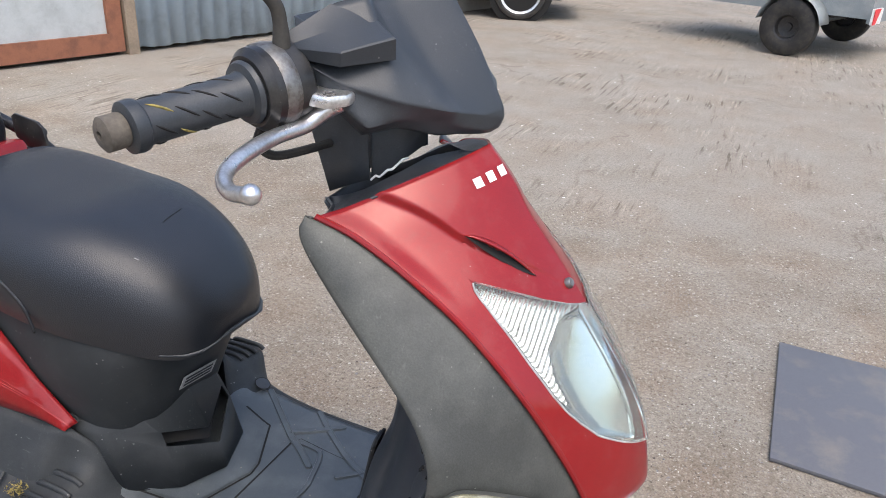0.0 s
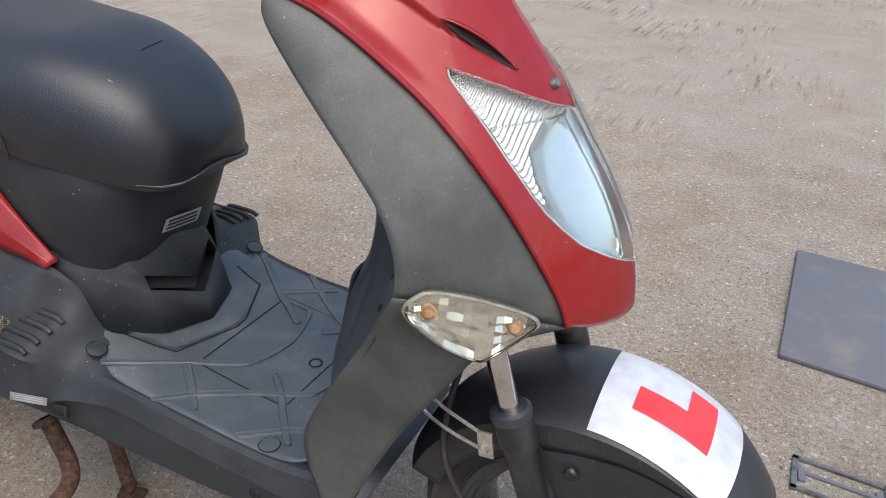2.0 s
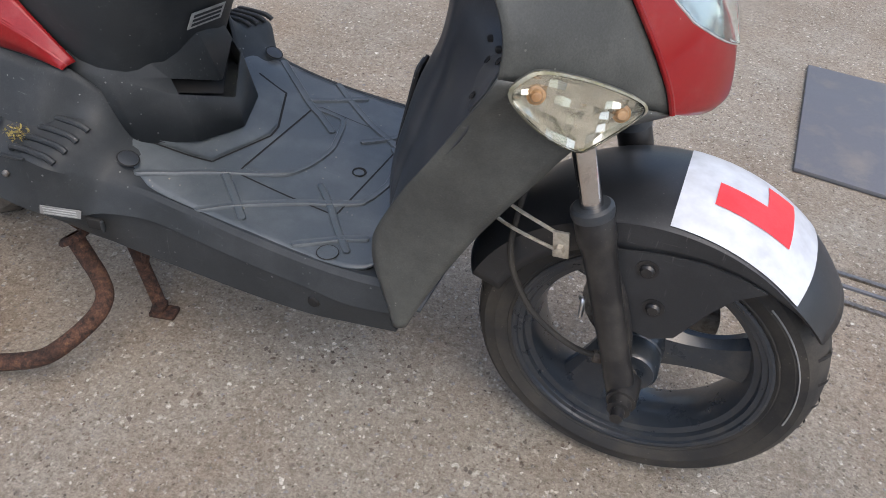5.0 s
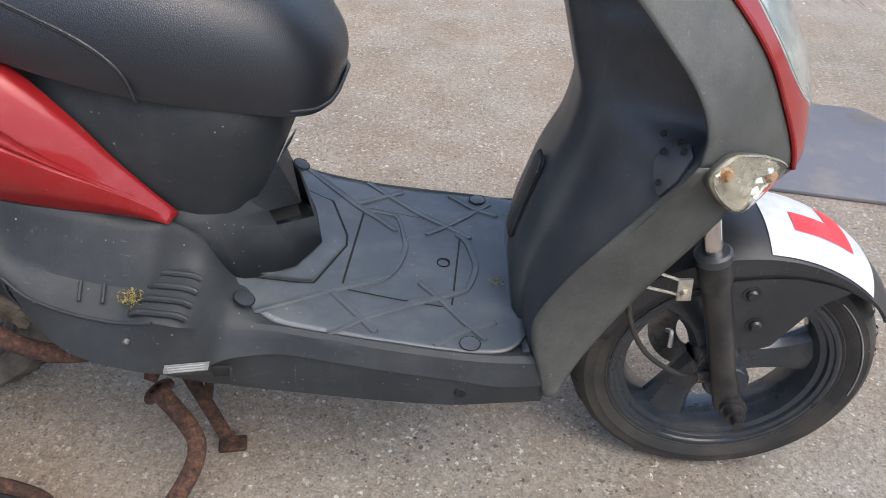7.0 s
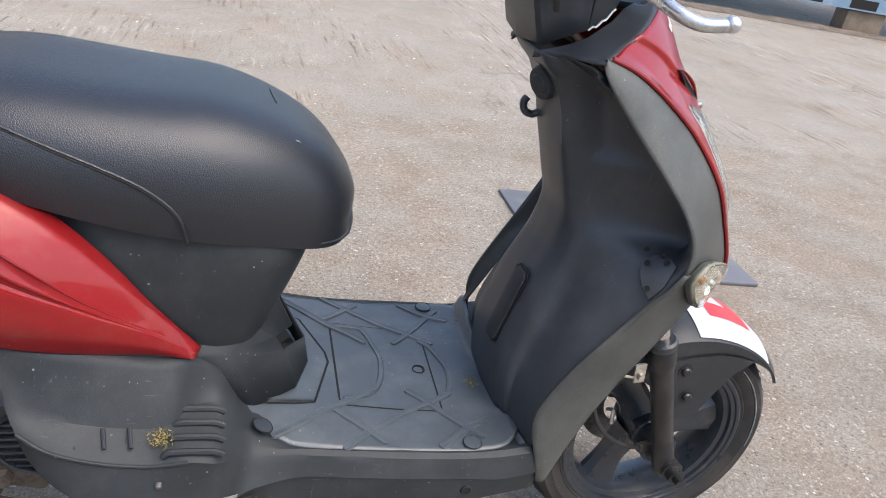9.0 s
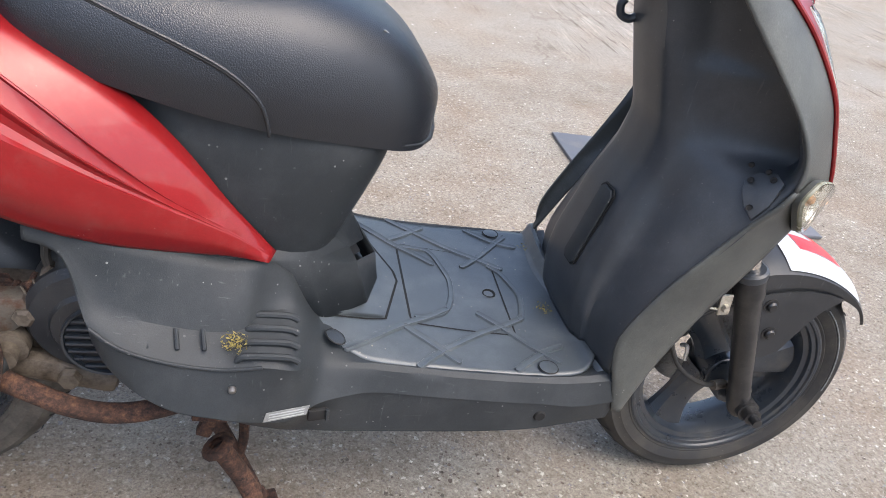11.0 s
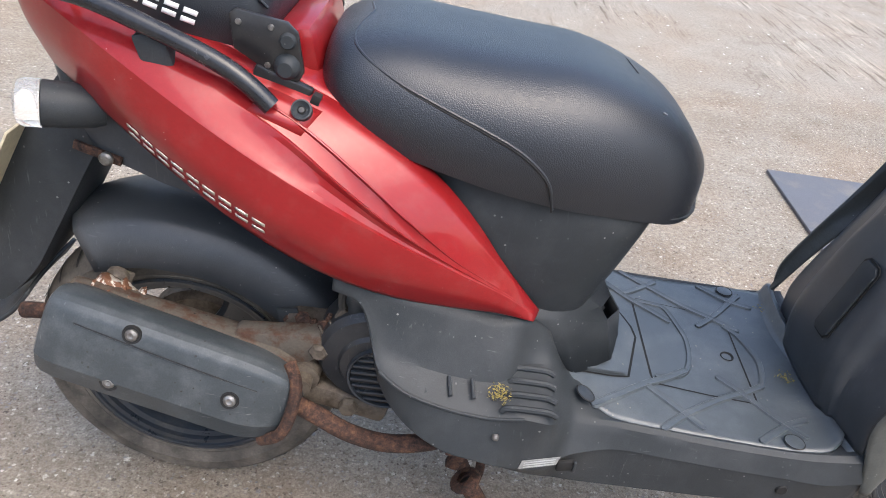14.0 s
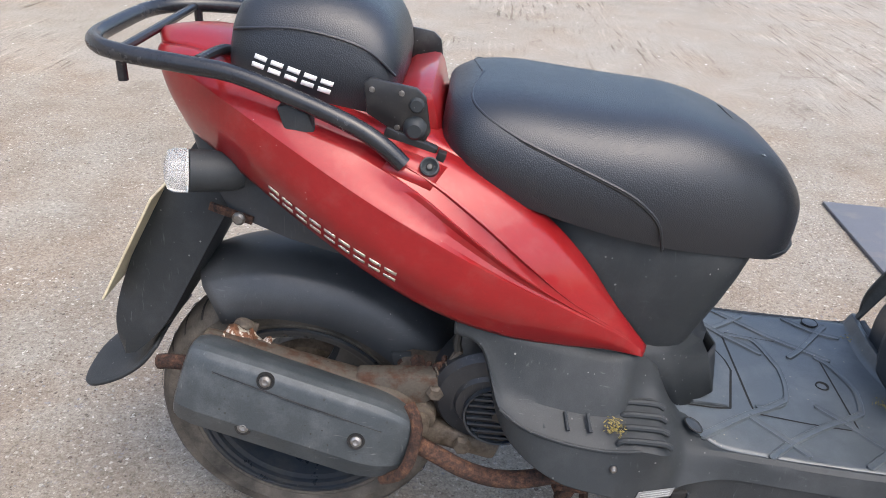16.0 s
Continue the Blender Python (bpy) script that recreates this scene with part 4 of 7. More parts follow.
# z, rear edge x and half width, panel's middle x, tunnel's root x, tunnel x, tunnel half width at its face and at its root
for z, ex, ey, xm, xw, xt, wt, wr in ((0.925, 0.088, 0.165, 0.095, 0.080, 0.052, 0.058, 0.066), (0.900, 0.093, 0.172, 0.135, 0.112, 0.064, 0.058, 0.066), (0.850, 0.127, 0.190, 0.200, 0.150, 0.082, 0.054, 0.062), (0.812, 0.162, 0.197, 0.224, 0.162, 0.099, 0.053, 0.063), (0.778, 0.194, 0.2010, 0.246, 0.172, 0.109, 0.052, 0.064), (0.752, 0.220, 0.203, 0.258, 0.157, 0.117, 0.052, 0.066),
                                      (0.700, 0.250, 0.203, 0.288, 0.178, 0.134, 0.052, 0.072), (0.672, 0.253, 0.203, 0.282, 0.178, 0.143, 0.052, 0.076), (0.650, 0.247, 0.203, 0.232, 0.170, 0.144, 0.052, 0.078), (0.612, 0.227, 0.199, 0.204, 0.162, 0.138, 0.053, 0.080), (0.585, 0.214, 0.196, 0.188, 0.158, 0.128, 0.055, 0.082), (0.550, 0.196, 0.190, 0.172, 0.147, 0.115, 0.058, 0.086), (0.500, 0.168, 0.182, 0.151, 0.131, 0.103, 0.062, 0.090), (0.450, 0.142, 0.177, 0.131, 0.117, 0.093, 0.068, 0.092), (0.400, 0.124, 0.174, 0.118, 0.110, 0.092, 0.073, 0.094), (0.345, 0.126, 0.174, 0.121, 0.115, 0.101, 0.076, 0.096)):
    h = lambda y: NY + y - 0.004
    mid_y = (ey + wr) * 0.5
    tuck = 0.014 * min(1.0, max(0.0, (z - 0.68) / 0.06))
    half = [V(ex + 0.004, h(-ey + 0.012 + tuck), z), V(ex * 0.75 + xm * 0.25, h(-ey * 0.5 - mid_y * 0.5), z), V(xm, h(-mid_y), z), V(xm * 0.5 + xw * 0.5, h(-mid_y * 0.5 - wr * 0.5), z), V(xw, h(-wr), z), V(xw * 0.6 + xt * 0.4, h(-wr * 0.75 - wt * 0.25), z), V(xt + 0.005, h(-wt - 0.002), z), V(xt, h(-wt + 0.008), z), V(xt - 0.002, h(-wt * 0.4), z)]
    row = half + [V(xt - 0.003, h(0), z)]
    if z > 0.89:      # the column ends below the neck, its sides run up to the nose
        low = 0.884 if z > 0.91 else 0.868
        top = 0.888 if z > 0.91 else 0.878
        row = [V(p.x, p.y, top + (low - top) * min(1.0, k / 5)) for k, p in enumerate(row)]
    half = row[:-1]
    inner.append(row + [V(p.x, 2 * h(0) - p.y, p.z) for p in half[::-1]])
part("inner_leg_shield", sheet(skin(inner, 4, 2)), DARK_PLASTIC, scooter, "black inner leg shield with a moulded knee recess", thick=0.003)
foot_line = spline([(0.128, -0.196, 0), (0.124, -0.160, 0), (0.117, -0.100, 0), (0.109, -0.040, 0), (0.103, 0.010, 0), (0.100, 0.060, 0), (0.103, 0.120, 0), (0.110, 0.172, 0)], 5)
part("shield_flange", sheet([[p + V(dx, 0, dz) for dx, dz in ((-0.012, 0.340), (-0.005, 0.343), (0.000, 0.349), (0.003, 0.358), (0.007, 0.364), (0.014, 0.364))] for p in foot_line]), FLOOR_PLASTIC, scooter, "moulded flange at the foot of the shield", thick=0.003)
# service panel, lock and bag hook on the tunnel
pv = frame_of((0.1015, NY - 0.030, 0.505), (0.21, -0.04, 1.0), (0.10, -0.97, 0))
panel = [pv @ V(x, y, 0) for x, y in ((-0.062, -0.010), (-0.055, -0.016), (0.055, -0.016), (0.062, -0.010), (0.062, 0.010), (0.055, 0.016), (-0.055, 0.016), (-0.062, 0.010))]
service = part("service_panel", slab_of(panel, (-0.0060, -0.0016, 0.001), 0.0016), BLACK_PLASTIC, scooter, "small black service panel")
part("panel_gap", slab_of([pv @ V(x * 1.045, y * 1.16, 0) for x, y in ((-0.062, -0.010), (-0.055, -0.016), (0.055, -0.016), (0.062, -0.010), (0.062, 0.010), (0.055, 0.016), (-0.055, 0.016), (-0.062, 0.010))], (-0.0028, -0.0008, 0.0005)), HOLE, service)
part("ignition_lock", turned([(0, -0.008), (0.012, -0.008), (0.014, -0.006), (0.021, -0.005), (0.023, 0.0), (0.023, 0.01)], (0.080, NY - 0.020, 0.838), (1, 0.35, 0.35), 24), BLACK_PLASTIC, scooter)
part("bag_hook", tube([(0.112, 0.000, 0.782), (0.102, 0.002, 0.776), (0.090, 0.003, 0.780), (0.086, 0.003, 0.792), (0.090, 0.003, 0.800)], 0.0055, 10), DARK_PLASTIC, scooter)
for q in ((0.236, -0.205, 0.668), (0.222, -0.188, 0.668)):
    part("screw_hole", turned([(0, -0.0005), (0.0025, -0.0005), (0.0035, 0.001), (0.0035, 0.004)], q, (0.8, 0.5, 0), 12), HOLE, scooter)

plate_pts = [V(0.2271, -0.1852, 0.6449), V(0.2400, -0.1890, 0.6580), V(0.2530, -0.2050, 0.6640), V(0.2520, -0.2240, 0.6600), V(0.2400, -0.2290, 0.6320), V(0.2271, -0.2250, 0.6105), V(0.2225, -0.2096, 0.6184), V(0.2220, -0.1950, 0.6330)]
cover = part("cover_plate", slab_of([p + V(-0.68, -0.30, 0.60) * 0.0005 for p in plate_pts], V(-0.68, -0.30, 0.60) * 0.0055, 0.0012), DARK_PLASTIC, scooter, "small moulded cover with three screw holes")
for q in ((0.2311, -0.1925, 0.6465), (0.2470, -0.2109, 0.6570), (0.2275, -0.2145, 0.6200)):
    part("screw_hole", turned([(0, 0.0), (0.003, 0.0), (0.0042, 0.0012)], V(*q) + V(-0.68, -0.30, 0.60) * 0.0072, (-0.68, -0.30, 0.60), 12), HOLE, cover)

# -- foot board --
FY = -0.012


def floor_z(x):
    """Height of the foot board along the scooter."""
    pts = ((-0.34, 0.425), (-0.30, 0.402), (-0.254, 0.381), (-0.20, 0.363), (-0.136, 0.351), (-0.06, 0.343), (0.03, 0.338), (0.10, 0.342), (0.135, 0.352))
    for (a, za), (b, zb) in zip(pts, pts[1:]):
        if x <= b:
            t = max(0.0, (x - a) / (b - a))
            return za + (zb - za) * t
    return pts[-1][1]


def between(x, pts):
    """Straight lines between (x, value) pairs."""
    for (a, va), (b, vb) in zip(pts, pts[1:]):
        if x <= b:
            return va + (vb - va) * max(0.0, (x - a) / (b - a))
    return pts[-1][1]


def half_width(x):
    return between(x, ((-0.285, 0.140), (-0.25, 0.172), (-0.215, 0.1865), (-0.18, 0.1875), (-0.126, 0.187), (-0.05, 0.1895), (0.025, 0.1915), (0.078, 0.190), (0.096, 0.185), (0.108, 0.176), (0.118, 0.160)))


def edge_drop(x):
    """How far the board sinks towards its outer edge."""
    return between(x, ((-0.285, 0.014), (-0.20, 0.0095), (-0.136, 0.005), (-0.06, 0.002), (0.03, 0.0)))


rows = []
for i in range(48):
    x = -0.285 + (0.118 + 0.285) * i / 47
    w = half_width(x)
    row = []
    for j in range(41):
        s = -1 + 2 * j / 40
        y = s * w
        z = floor_z(x) - edge_drop(x) * max(0.0, (abs(y) - 0.12) / 0.07) ** 1.6 + (0.004 * max(0.0, (x - 0.09) / 0.028) ** 2)
        row.append(V(x, FY + y, z))
    rows.append(row)
board = part("foot_board", sheet(rows), FLOOR_PLASTIC, scooter, "scuffed blue-grey ribbed foot board", thick=0.004)


def rib(pts, w=0.0045, h=0.0035, name="rib"):
    """A raised moulding on the foot board."""
    path = spline([(x, y, 0) for x, y in pts], 5)
    head, foot = (path[0] - path[1]).normalized(), (path[-1] - path[-2]).normalized()
    caps = ((1.0, 0.15), (0.92, 0.45), (0.7, 0.75), (0.4, 0.93))
    path = [path[0] + head * w * f for f, k in caps] + path + [path[-1] + foot * w * f for f, k in caps[::-1]]
    ends = [k for f, k in caps] + [1.0] * (len(path) - 8) + [k for f, k in caps[::-1]]
    rows = []
    for i, (p, k) in enumerate(zip(path, ends)):
        t = (path[min(i + 1, len(path) - 1)] - path[max(i - 1, 0)]).normalized()
        s = V(-t.y, t.x, 0)
        rows.append([V(p.x, p.y, floor_z(p.x) - edge_drop(p.x) * max(0.0, (abs(p.y - FY) - 0.12) / 0.07) ** 1.6) + s * w * a * k + V(0, 0, h * b) for a, b in ((-1.12, -0.3), (-1.0, 0.6), (-0.82, 0.92), (-0.5, 0.72), (0.5, 0.72), (0.82, 0.92), (1.0, 0.6), (1.12, -0.3))])
    part(name, sheet(rows), FLOOR_PLASTIC, board)


def seam(pts, w=0.0017):
    """A dark joint line on the foot board."""
    path = []
    for a, b in zip(pts, pts[1:]):
        path += [V(*a, 0).lerp(V(*b, 0), k / 6) for k in range(7)]
    rows = []
    for i, p in enumerate(path):
        a, b = path[max(i - 1, 0)], path[min(i + 1, len(path) - 1)]
        t = (b - a).normalized() if (b - a).length > 1e-6 else V(1, 0, 0)
        s = V(-t.y, t.x, 0)
        rows.append([V(p.x, p.y, floor_z(p.x) + 0.0006) + s * w * k for k in (-1, 1)])
    part("panel_gap", sheet(rows), HOLE, board)


for sgn in (1, -1):
    m = lambda pts: [(x, FY + sgn * (y - FY)) for x, y in pts]
    rib(m([(-0.236, -0.189), (-0.206, -0.165), (-0.146, -0.117), (-0.114, -0.097), (-0.082, -0.073)]), 0.0058, 0.0034)
    rib(m([(-0.147, -0.126), (-0.119, -0.150), (-0.083, -0.184)]), 0.0056, 0.0034)
    rib(m([(-0.138, -0.198), (-0.101, -0.166), (-0.041, -0.123), (0.005, -0.098), (0.036, -0.078)]), 0.0052, 0.0034)
    rib(m([(-0.029, -0.075), (-0.002, -0.101), (0.037, -0.146), (0.065, -0.176)]), 0.0052, 0.0034)
    rib(m([(0.001, -0.193), (0.045, -0.159), (0.076, -0.145)]), 0.0052, 0.0034)
    for bx, by in ((-0.2515, -0.186), (0.046, -0.189)):
        yy = FY + sgn * (by - FY)
        part("floor_plug", turned([(0, 0.0012), (0.0125, 0.0012), (0.0135, 0.0008)], (bx, yy, floor_z(bx) + 0.0018), (0.42 if bx < 0 else 0, 0, 1), 20), DARK_PLASTIC if bx < -0.1 else FLOOR_PLASTIC, board)
        part("plug_ring", turned([(0.0125, 0.0004), (0.0135, 0.0016), (0.0145, 0.0004)], (bx, yy, floor_z(bx) + 0.0018), (0.42 if bx < 0 else 0, 0, 1), 24), HOLE, board)
seam([(-0.138, -0.096), (-0.137, -0.113), (-0.091, -0.115), (0.014, -0.119), (0.018, -0.112), (0.022, 0.064)], 0.0014)
seam([(0.022, 0.064), (0.014, 0.072), (-0.040, 0.092), (-0.126, 0.096), (-0.135, 0.084)], 0.0006)
seam([(-0.135, 0.084), (-0.138, -0.096)], 0.0017)
seam([(-0.275, -0.128), (-0.261, -0.143), (-0.176, -0.115), (-0.147, -0.015), (-0.150, 0.010), (-0.186, 0.091), (-0.24, 0.10)])
rib([(-0.138, 0.086), (-0.100, 0.088), (-0.079, 0.080), (-0.064, 0.030), (-0.060, 0.002), (-0.066, -0.040), (-0.080, -0.074), (-0.100, -0.090), (-0.128, -0.097)], 0.0042, 0.0030)
rib([(0.018, 0.058), (0.032, 0.042), (0.043, 0.008), (0.0485, -0.022), (0.043, -0.058), (0.035, -0.080)], 0.0048, 0.0030)
part("floor_plug", turned([(0, -0.002), (0.006, -0.002), (0.010, 0.0016), (0.0105, 0.0002)], (0.0, -0.018, floor_z(0) + 0.0005), (0, 0, 1), 18), HOLE, board)

# -- side skirt and passenger foot step --
SECT = (
    (-0.590, (-0.206, 0.534), (-0.208, 0.528), (-0.209, 0.524), (-0.209, 0.520), (-0.208, 0.517), (-0.200, 0.512), (-0.185, 0.510), (-0.15, 0.510)),
    (-0.552, (-0.204, 0.531), (-0.208, 0.515), (-0.211, 0.507), (-0.213, 0.503), (-0.213, 0.499), (-0.205, 0.492), (-0.190, 0.488), (-0.15, 0.488)),
    (-0.524, (-0.199, 0.524), (-0.214, 0.474), (-0.226, 0.452), (-0.238, 0.440), (-0.244, 0.430), (-0.236, 0.408), (-0.200, 0.396), (-0.14, 0.392)),
    (-0.490, (-0.195, 0.516), (-0.216, 0.464), (-0.228, 0.436), (-0.247, 0.420), (-0.256, 0.412), (-0.262, 0.372), (-0.225, 0.350), (-0.14, 0.345)),
    (-0.440, (-0.187, 0.503), (-0.212, 0.450), (-0.226, 0.422), (-0.252, 0.406), (-0.262, 0.399), (-0.280, 0.348), (-0.238, 0.318), (-0.14, 0.312)),
    (-0.390, (-0.176, 0.488), (-0.208, 0.444), (-0.223, 0.414), (-0.253, 0.400), (-0.264, 0.393), (-0.284, 0.338), (-0.242, 0.298), (-0.14, 0.292)),
    (-0.362, (-0.172, 0.485), (-0.200, 0.443), (-0.214, 0.414), (-0.254, 0.402), (-0.265, 0.395), (-0.281, 0.330), (-0.240, 0.286), (-0.14, 0.280)),
    (-0.340, (-0.166, 0.480), (-0.180, 0.438), (-0.188, 0.418), (-0.254, 0.405), (-0.265, 0.398), (-0.274, 0.322), (-0.236, 0.276), (-0.14, 0.270)),
    (-0.305, (-0.149, 0.446), (-0.166, 0.426), (-0.182, 0.417), (-0.246, 0.400), (-0.260, 0.390), (-0.262, 0.314), (-0.230, 0.264), (-0.14, 0.258)),
    (-0.275, (-0.120, 0.392), (-0.165, 0.390), (-0.190, 0.385), (-0.216, 0.372), (-0.226, 0.364), (-0.246, 0.322), (-0.226, 0.258), (-0.14, 0.254)),
    (-0.250, (-0.120, 0.378), (-0.165, 0.376), (-0.192, 0.371), (-0.211, 0.3625), (-0.218, 0.3560), (-0.238, 0.326), (-0.224, 0.254), (-0.14, 0.251)),
    (-0.200, (-0.120, 0.352), (-0.165, 0.352), (-0.198, 0.3530), (-0.2045, 0.3555), (-0.211, 0.3500), (-0.222, 0.322), (-0.222, 0.251), (-0.14, 0.249)),
    (-0.130, (-0.120, 0.338), (-0.165, 0.338), (-0.197, 0.3450), (-0.2035, 0.3475), (-0.210, 0.3420), (-0.221, 0.315), (-0.221, 0.249), (-0.14, 0.247)),
    (-0.050, (-0.120, 0.333), (-0.170, 0.333), (-0.199, 0.3405), (-0.206, 0.3425), (-0.2125, 0.3370), (-0.2225, 0.309), (-0.221, 0.249), (-0.14, 0.247)),
    (0.030, (-0.120, 0.330), (-0.170, 0.330), (-0.200, 0.3375), (-0.2075, 0.3395), (-0.214, 0.3340), (-0.2225, 0.304), (-0.218, 0.250), (-0.14, 0.248)),
    (0.090, (-0.120, 0.330), (-0.170, 0.330), (-0.197, 0.3375), (-0.2045, 0.3390), (-0.212, 0.3330), (-0.222, 0.299), (-0.213, 0.256), (-0.14, 0.254)),
    (0.150, (-0.120, 0.345), (-0.170, 0.345), (-0.192, 0.345), (-0.203, 0.347), (-0.211, 0.340), (-0.214, 0.302), (-0.207, 0.262), (-0.14, 0.262)))
base_rows = []
for x, *pts in SECT:      # a small step under the fold along its side
    k = 1.0 if x > -0.28 else 0.15
    (y5, z5), (y6, z6) = pts[5], pts[6]
    base_rows.append([V(x, y, z) for y, z in pts[:6]] + [V(x, y5 + 0.0026 * k, z5 - 0.0016), V(x, y6 + 0.002 * k, z6)] + [V(x, y, z) for y, z in pts[7:]])
fine_rows = []
for r in base_rows:
    out = []
    for k in range(len(r) - 1):
        out += [r[k].lerp(r[k + 1], q / 3) for q in range(3)]
    fine_rows.append(out + [r[-1]])
cols = [spline(c, 5) for c in zip(*fine_rows)]
skirt_rows = [list(r) for r in zip(*cols)]
for mir in (False, True):
    rr = mirror(skirt_rows, FY) if mir else skirt_rows
    skirt = part("side_skirt", sheet(rr), BLACK_PLASTIC, scooter, "faded black side skirt with a moulded foot step", thick=0.003, sharp=28)
    for k in range(4):
        y = -0.194 - 0.021 * k
        z = 0.4185 - (-0.186 - y) * 0.19
        path = [V(x, 2 * FY - y if mir else y, z + dz) for x, dz in ((-0.356 - 0.004 * k, -0.004), (-0.350 - 0.004 * k, 0.002), (-0.330, 0.0025), (-0.310, 0.0015), (-0.300, -0.004))]
        part("grip_rib", tube(path, 0.0042, 8, 2), BLACK_PLASTIC, skirt)
    for name, col, lo, hi, rad, lift in (("step_lip", 4, -0.53, -0.33, 0.0022, 0.001), ("edge_bead", 0, -0.59, -0.335, 0.0016, 0.0)):
        run = spline([V(x, pts[col][0] - (0.001 if col else 0.0), pts[col][1] + lift) for x, *pts in SECT if lo <= x <= hi], 5)
        part(name, tube([V(p.x, 2 * FY - p.y, p.z) if mir else p for p in run], rad, 8, 1, False), BLACK_PLASTIC, skirt)
    if not mir:
        for x0 in (-0.468, -0.437, -0.408):
            part("step_rib", tube([(x0, -0.229, 0.4225), (x0 + 0.004, -0.250, 0.4095)], 0.0026, 8, 2), BLACK_PLASTIC, skirt)
        part("bolt", turned([(0, -0.003), (0.0028, -0.003), (0.0046, -0.001), (0.0046, 0.003)], (-0.372, -0.2745, 0.372), (0, 1, 0.25), 12), STEEL, skirt)
        f = frame_of((-0.309, -0.2640, 0.326), (1, 0.33, -0.06), (0, 0.02, 1))
        lab = part("warning_label", slab_of([f @ V(x, y, 0) for x, y in ((-0.028, -0.007), (0.026, -0.007), (0.029, 0.007), (-0.025, 0.007))], f.to_3x3() @ V(0, 0, 0.0008)), LABEL_DULL, skirt, "small white label with unreadable print")
        for k in range(3):
            part("print_bar", slab_of([f @ V(x, y - 0.004 * k + 0.004, 0.0014) for x, y in ((-0.022, -0.0008), (0.022, -0.0008), (0.0225, 0.0008), (-0.0215, 0.0008))], f.to_3x3() @ V(0, 0, 0.0003)), STICKER, lab)
        part("clip_slot", block((0.024, 0.006, 0.017), (-0.270, -0.2475, 0.309), (0, 0, 11), 0.002), HOLE, skirt)
        part("slot_hook", block((0.004, 0.005, 0.018), (-0.258, -0.2485, 0.309), (0, 0, 11), 0.001), BLACK_PLASTIC, skirt)
        part("clip_hole", turned([(0, 0.0), (0.007, -0.0005), (0.009, 0.002)], (0.04, -0.2205, 0.278), (0, 1, 0), 12), HOLE, skirt)
part("belly_pan", sheet([[V(x, FY + y, 0.256 + 0.03 * max(0, (-0.3 - x) / 0.2)) for y in (-0.14, -0.05, 0.05, 0.14)] for x in (-0.45, -0.3, -0.1, 0.1, 0.16)]), DARK_PLASTIC, scooter, thick=0.004)

# -- body under the seat --
box_rows = []
for z, xr, xf, w in ((0.690, -0.540, -0.200, 0.138), (0.64, -0.540, -0.188, 0.144), (0.60, -0.520, -0.198, 0.147), (0.55, -0.490, -0.217, 0.143), (0.50, -0.450, -0.238, 0.132), (0.462, -0.410, -0.252, 0.118)):
    ring = []
    for k in range(32):
        a = 2 * math.pi * k / 32
        c, s = math.cos(a), math.sin(a)
        ring.append(V((xr + xf) / 2 + (xf - xr) / 2 * math.copysign(abs(c) ** (0.80 if c > 0 else 0.5), c), YC + w * math.copysign(abs(s) ** 0.62, s), z))
    box_rows.append(ring)
seat_box = part("seat_base_box", sheet([list(r) for r in zip(*[spline(c, 4) for c in zip(*box_rows)])], True, True), BLACK_PLASTIC, scooter, "matt black storage box below the seat")
# lower trim with the V-shaped opening
TC = -0.030
tv = dict(A=(-0.241, -0.102, 0.465), C=(-0.208, TC, 0.434), E=(-0.225, -0.104, 0.440), D=(-0.188, TC, 0.413), F=(-0.203, -0.102, 0.376), G=(-0.180, TC, 0.368),
          I=(-0.262, -0.150, 0.380), U0=(-0.300, -0.146, 0.468), U1=(-0.270, -0.112, 0.492), U2=(-0.244, TC, 0.510), R0=(-0.375, -0.165, 0.475), R1=(-0.375, -0.175, 0.420), T0=(-0.330, -0.140, 0.510), T1=(-0.290, -0.10, 0.530), T2=(-0.262, TC, 0.540))
flip = lambda p: (p[0], 2 * TC - p[1], p[2])


def trim_faces(faces, depth=0.0):
    bm = bmesh.new()
    for side in (False, True):
        for f in faces:
            pts = [flip(tv[k]) if side else tv[k] for k in f]
            bm.faces.new([bm.verts.new(V(*q) - V(depth, 0, 0)) for q in (pts[::-1] if side else pts)])
    bmesh.ops.remove_doubles(bm, verts=bm.verts, dist=1e-5)
    bmesh.ops.recalc_face_normals(bm, faces=bm.faces)
    return bm


body_trim = trim_faces((("U1", "A", "C", "U2"), ("U0", "A", "U1"), ("U0", "E", "A"), ("U0", "I", "F", "E"), ("E", "F", "G", "D"), ("R0", "R1", "I", "U0"), ("R0", "U0", "U1", "T0"), ("T0", "U1", "U2", "T1"), ("T1", "U2", "T2")))
bmesh.ops.bevel(body_trim, geom=[e for e in body_trim.edges if not e.is_boundary], offset=0.003, segments=2, affect="EDGES", profile=0.5)
lower_trim = part("lower_trim", body_trim, BLACK_PLASTIC, scooter, "black moulded trim with a V-shaped opening", sharp=24, thick=0.003)
# a near-black sheet set back in the V paints the shade inside it
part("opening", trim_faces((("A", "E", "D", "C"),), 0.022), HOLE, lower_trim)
base_pts = [(-0.275, -0.120), (-0.261, -0.141), (-0.178, -0.113), (-0.150, -0.015), (-0.153, 0.008), (-0.188, 0.088), (-0.258, 0.098), (-0.275, 0.04)]
base_plate = bmesh.new()
for dz in (0.0015, 0.0035):
    base_plate.faces.new([base_plate.verts.new((x if dz < 0.002 else x * 0.985 - 0.003, y if dz < 0.002 else TC + (y - TC) * 0.985, floor_z(x) + dz)) for x, y in base_pts])
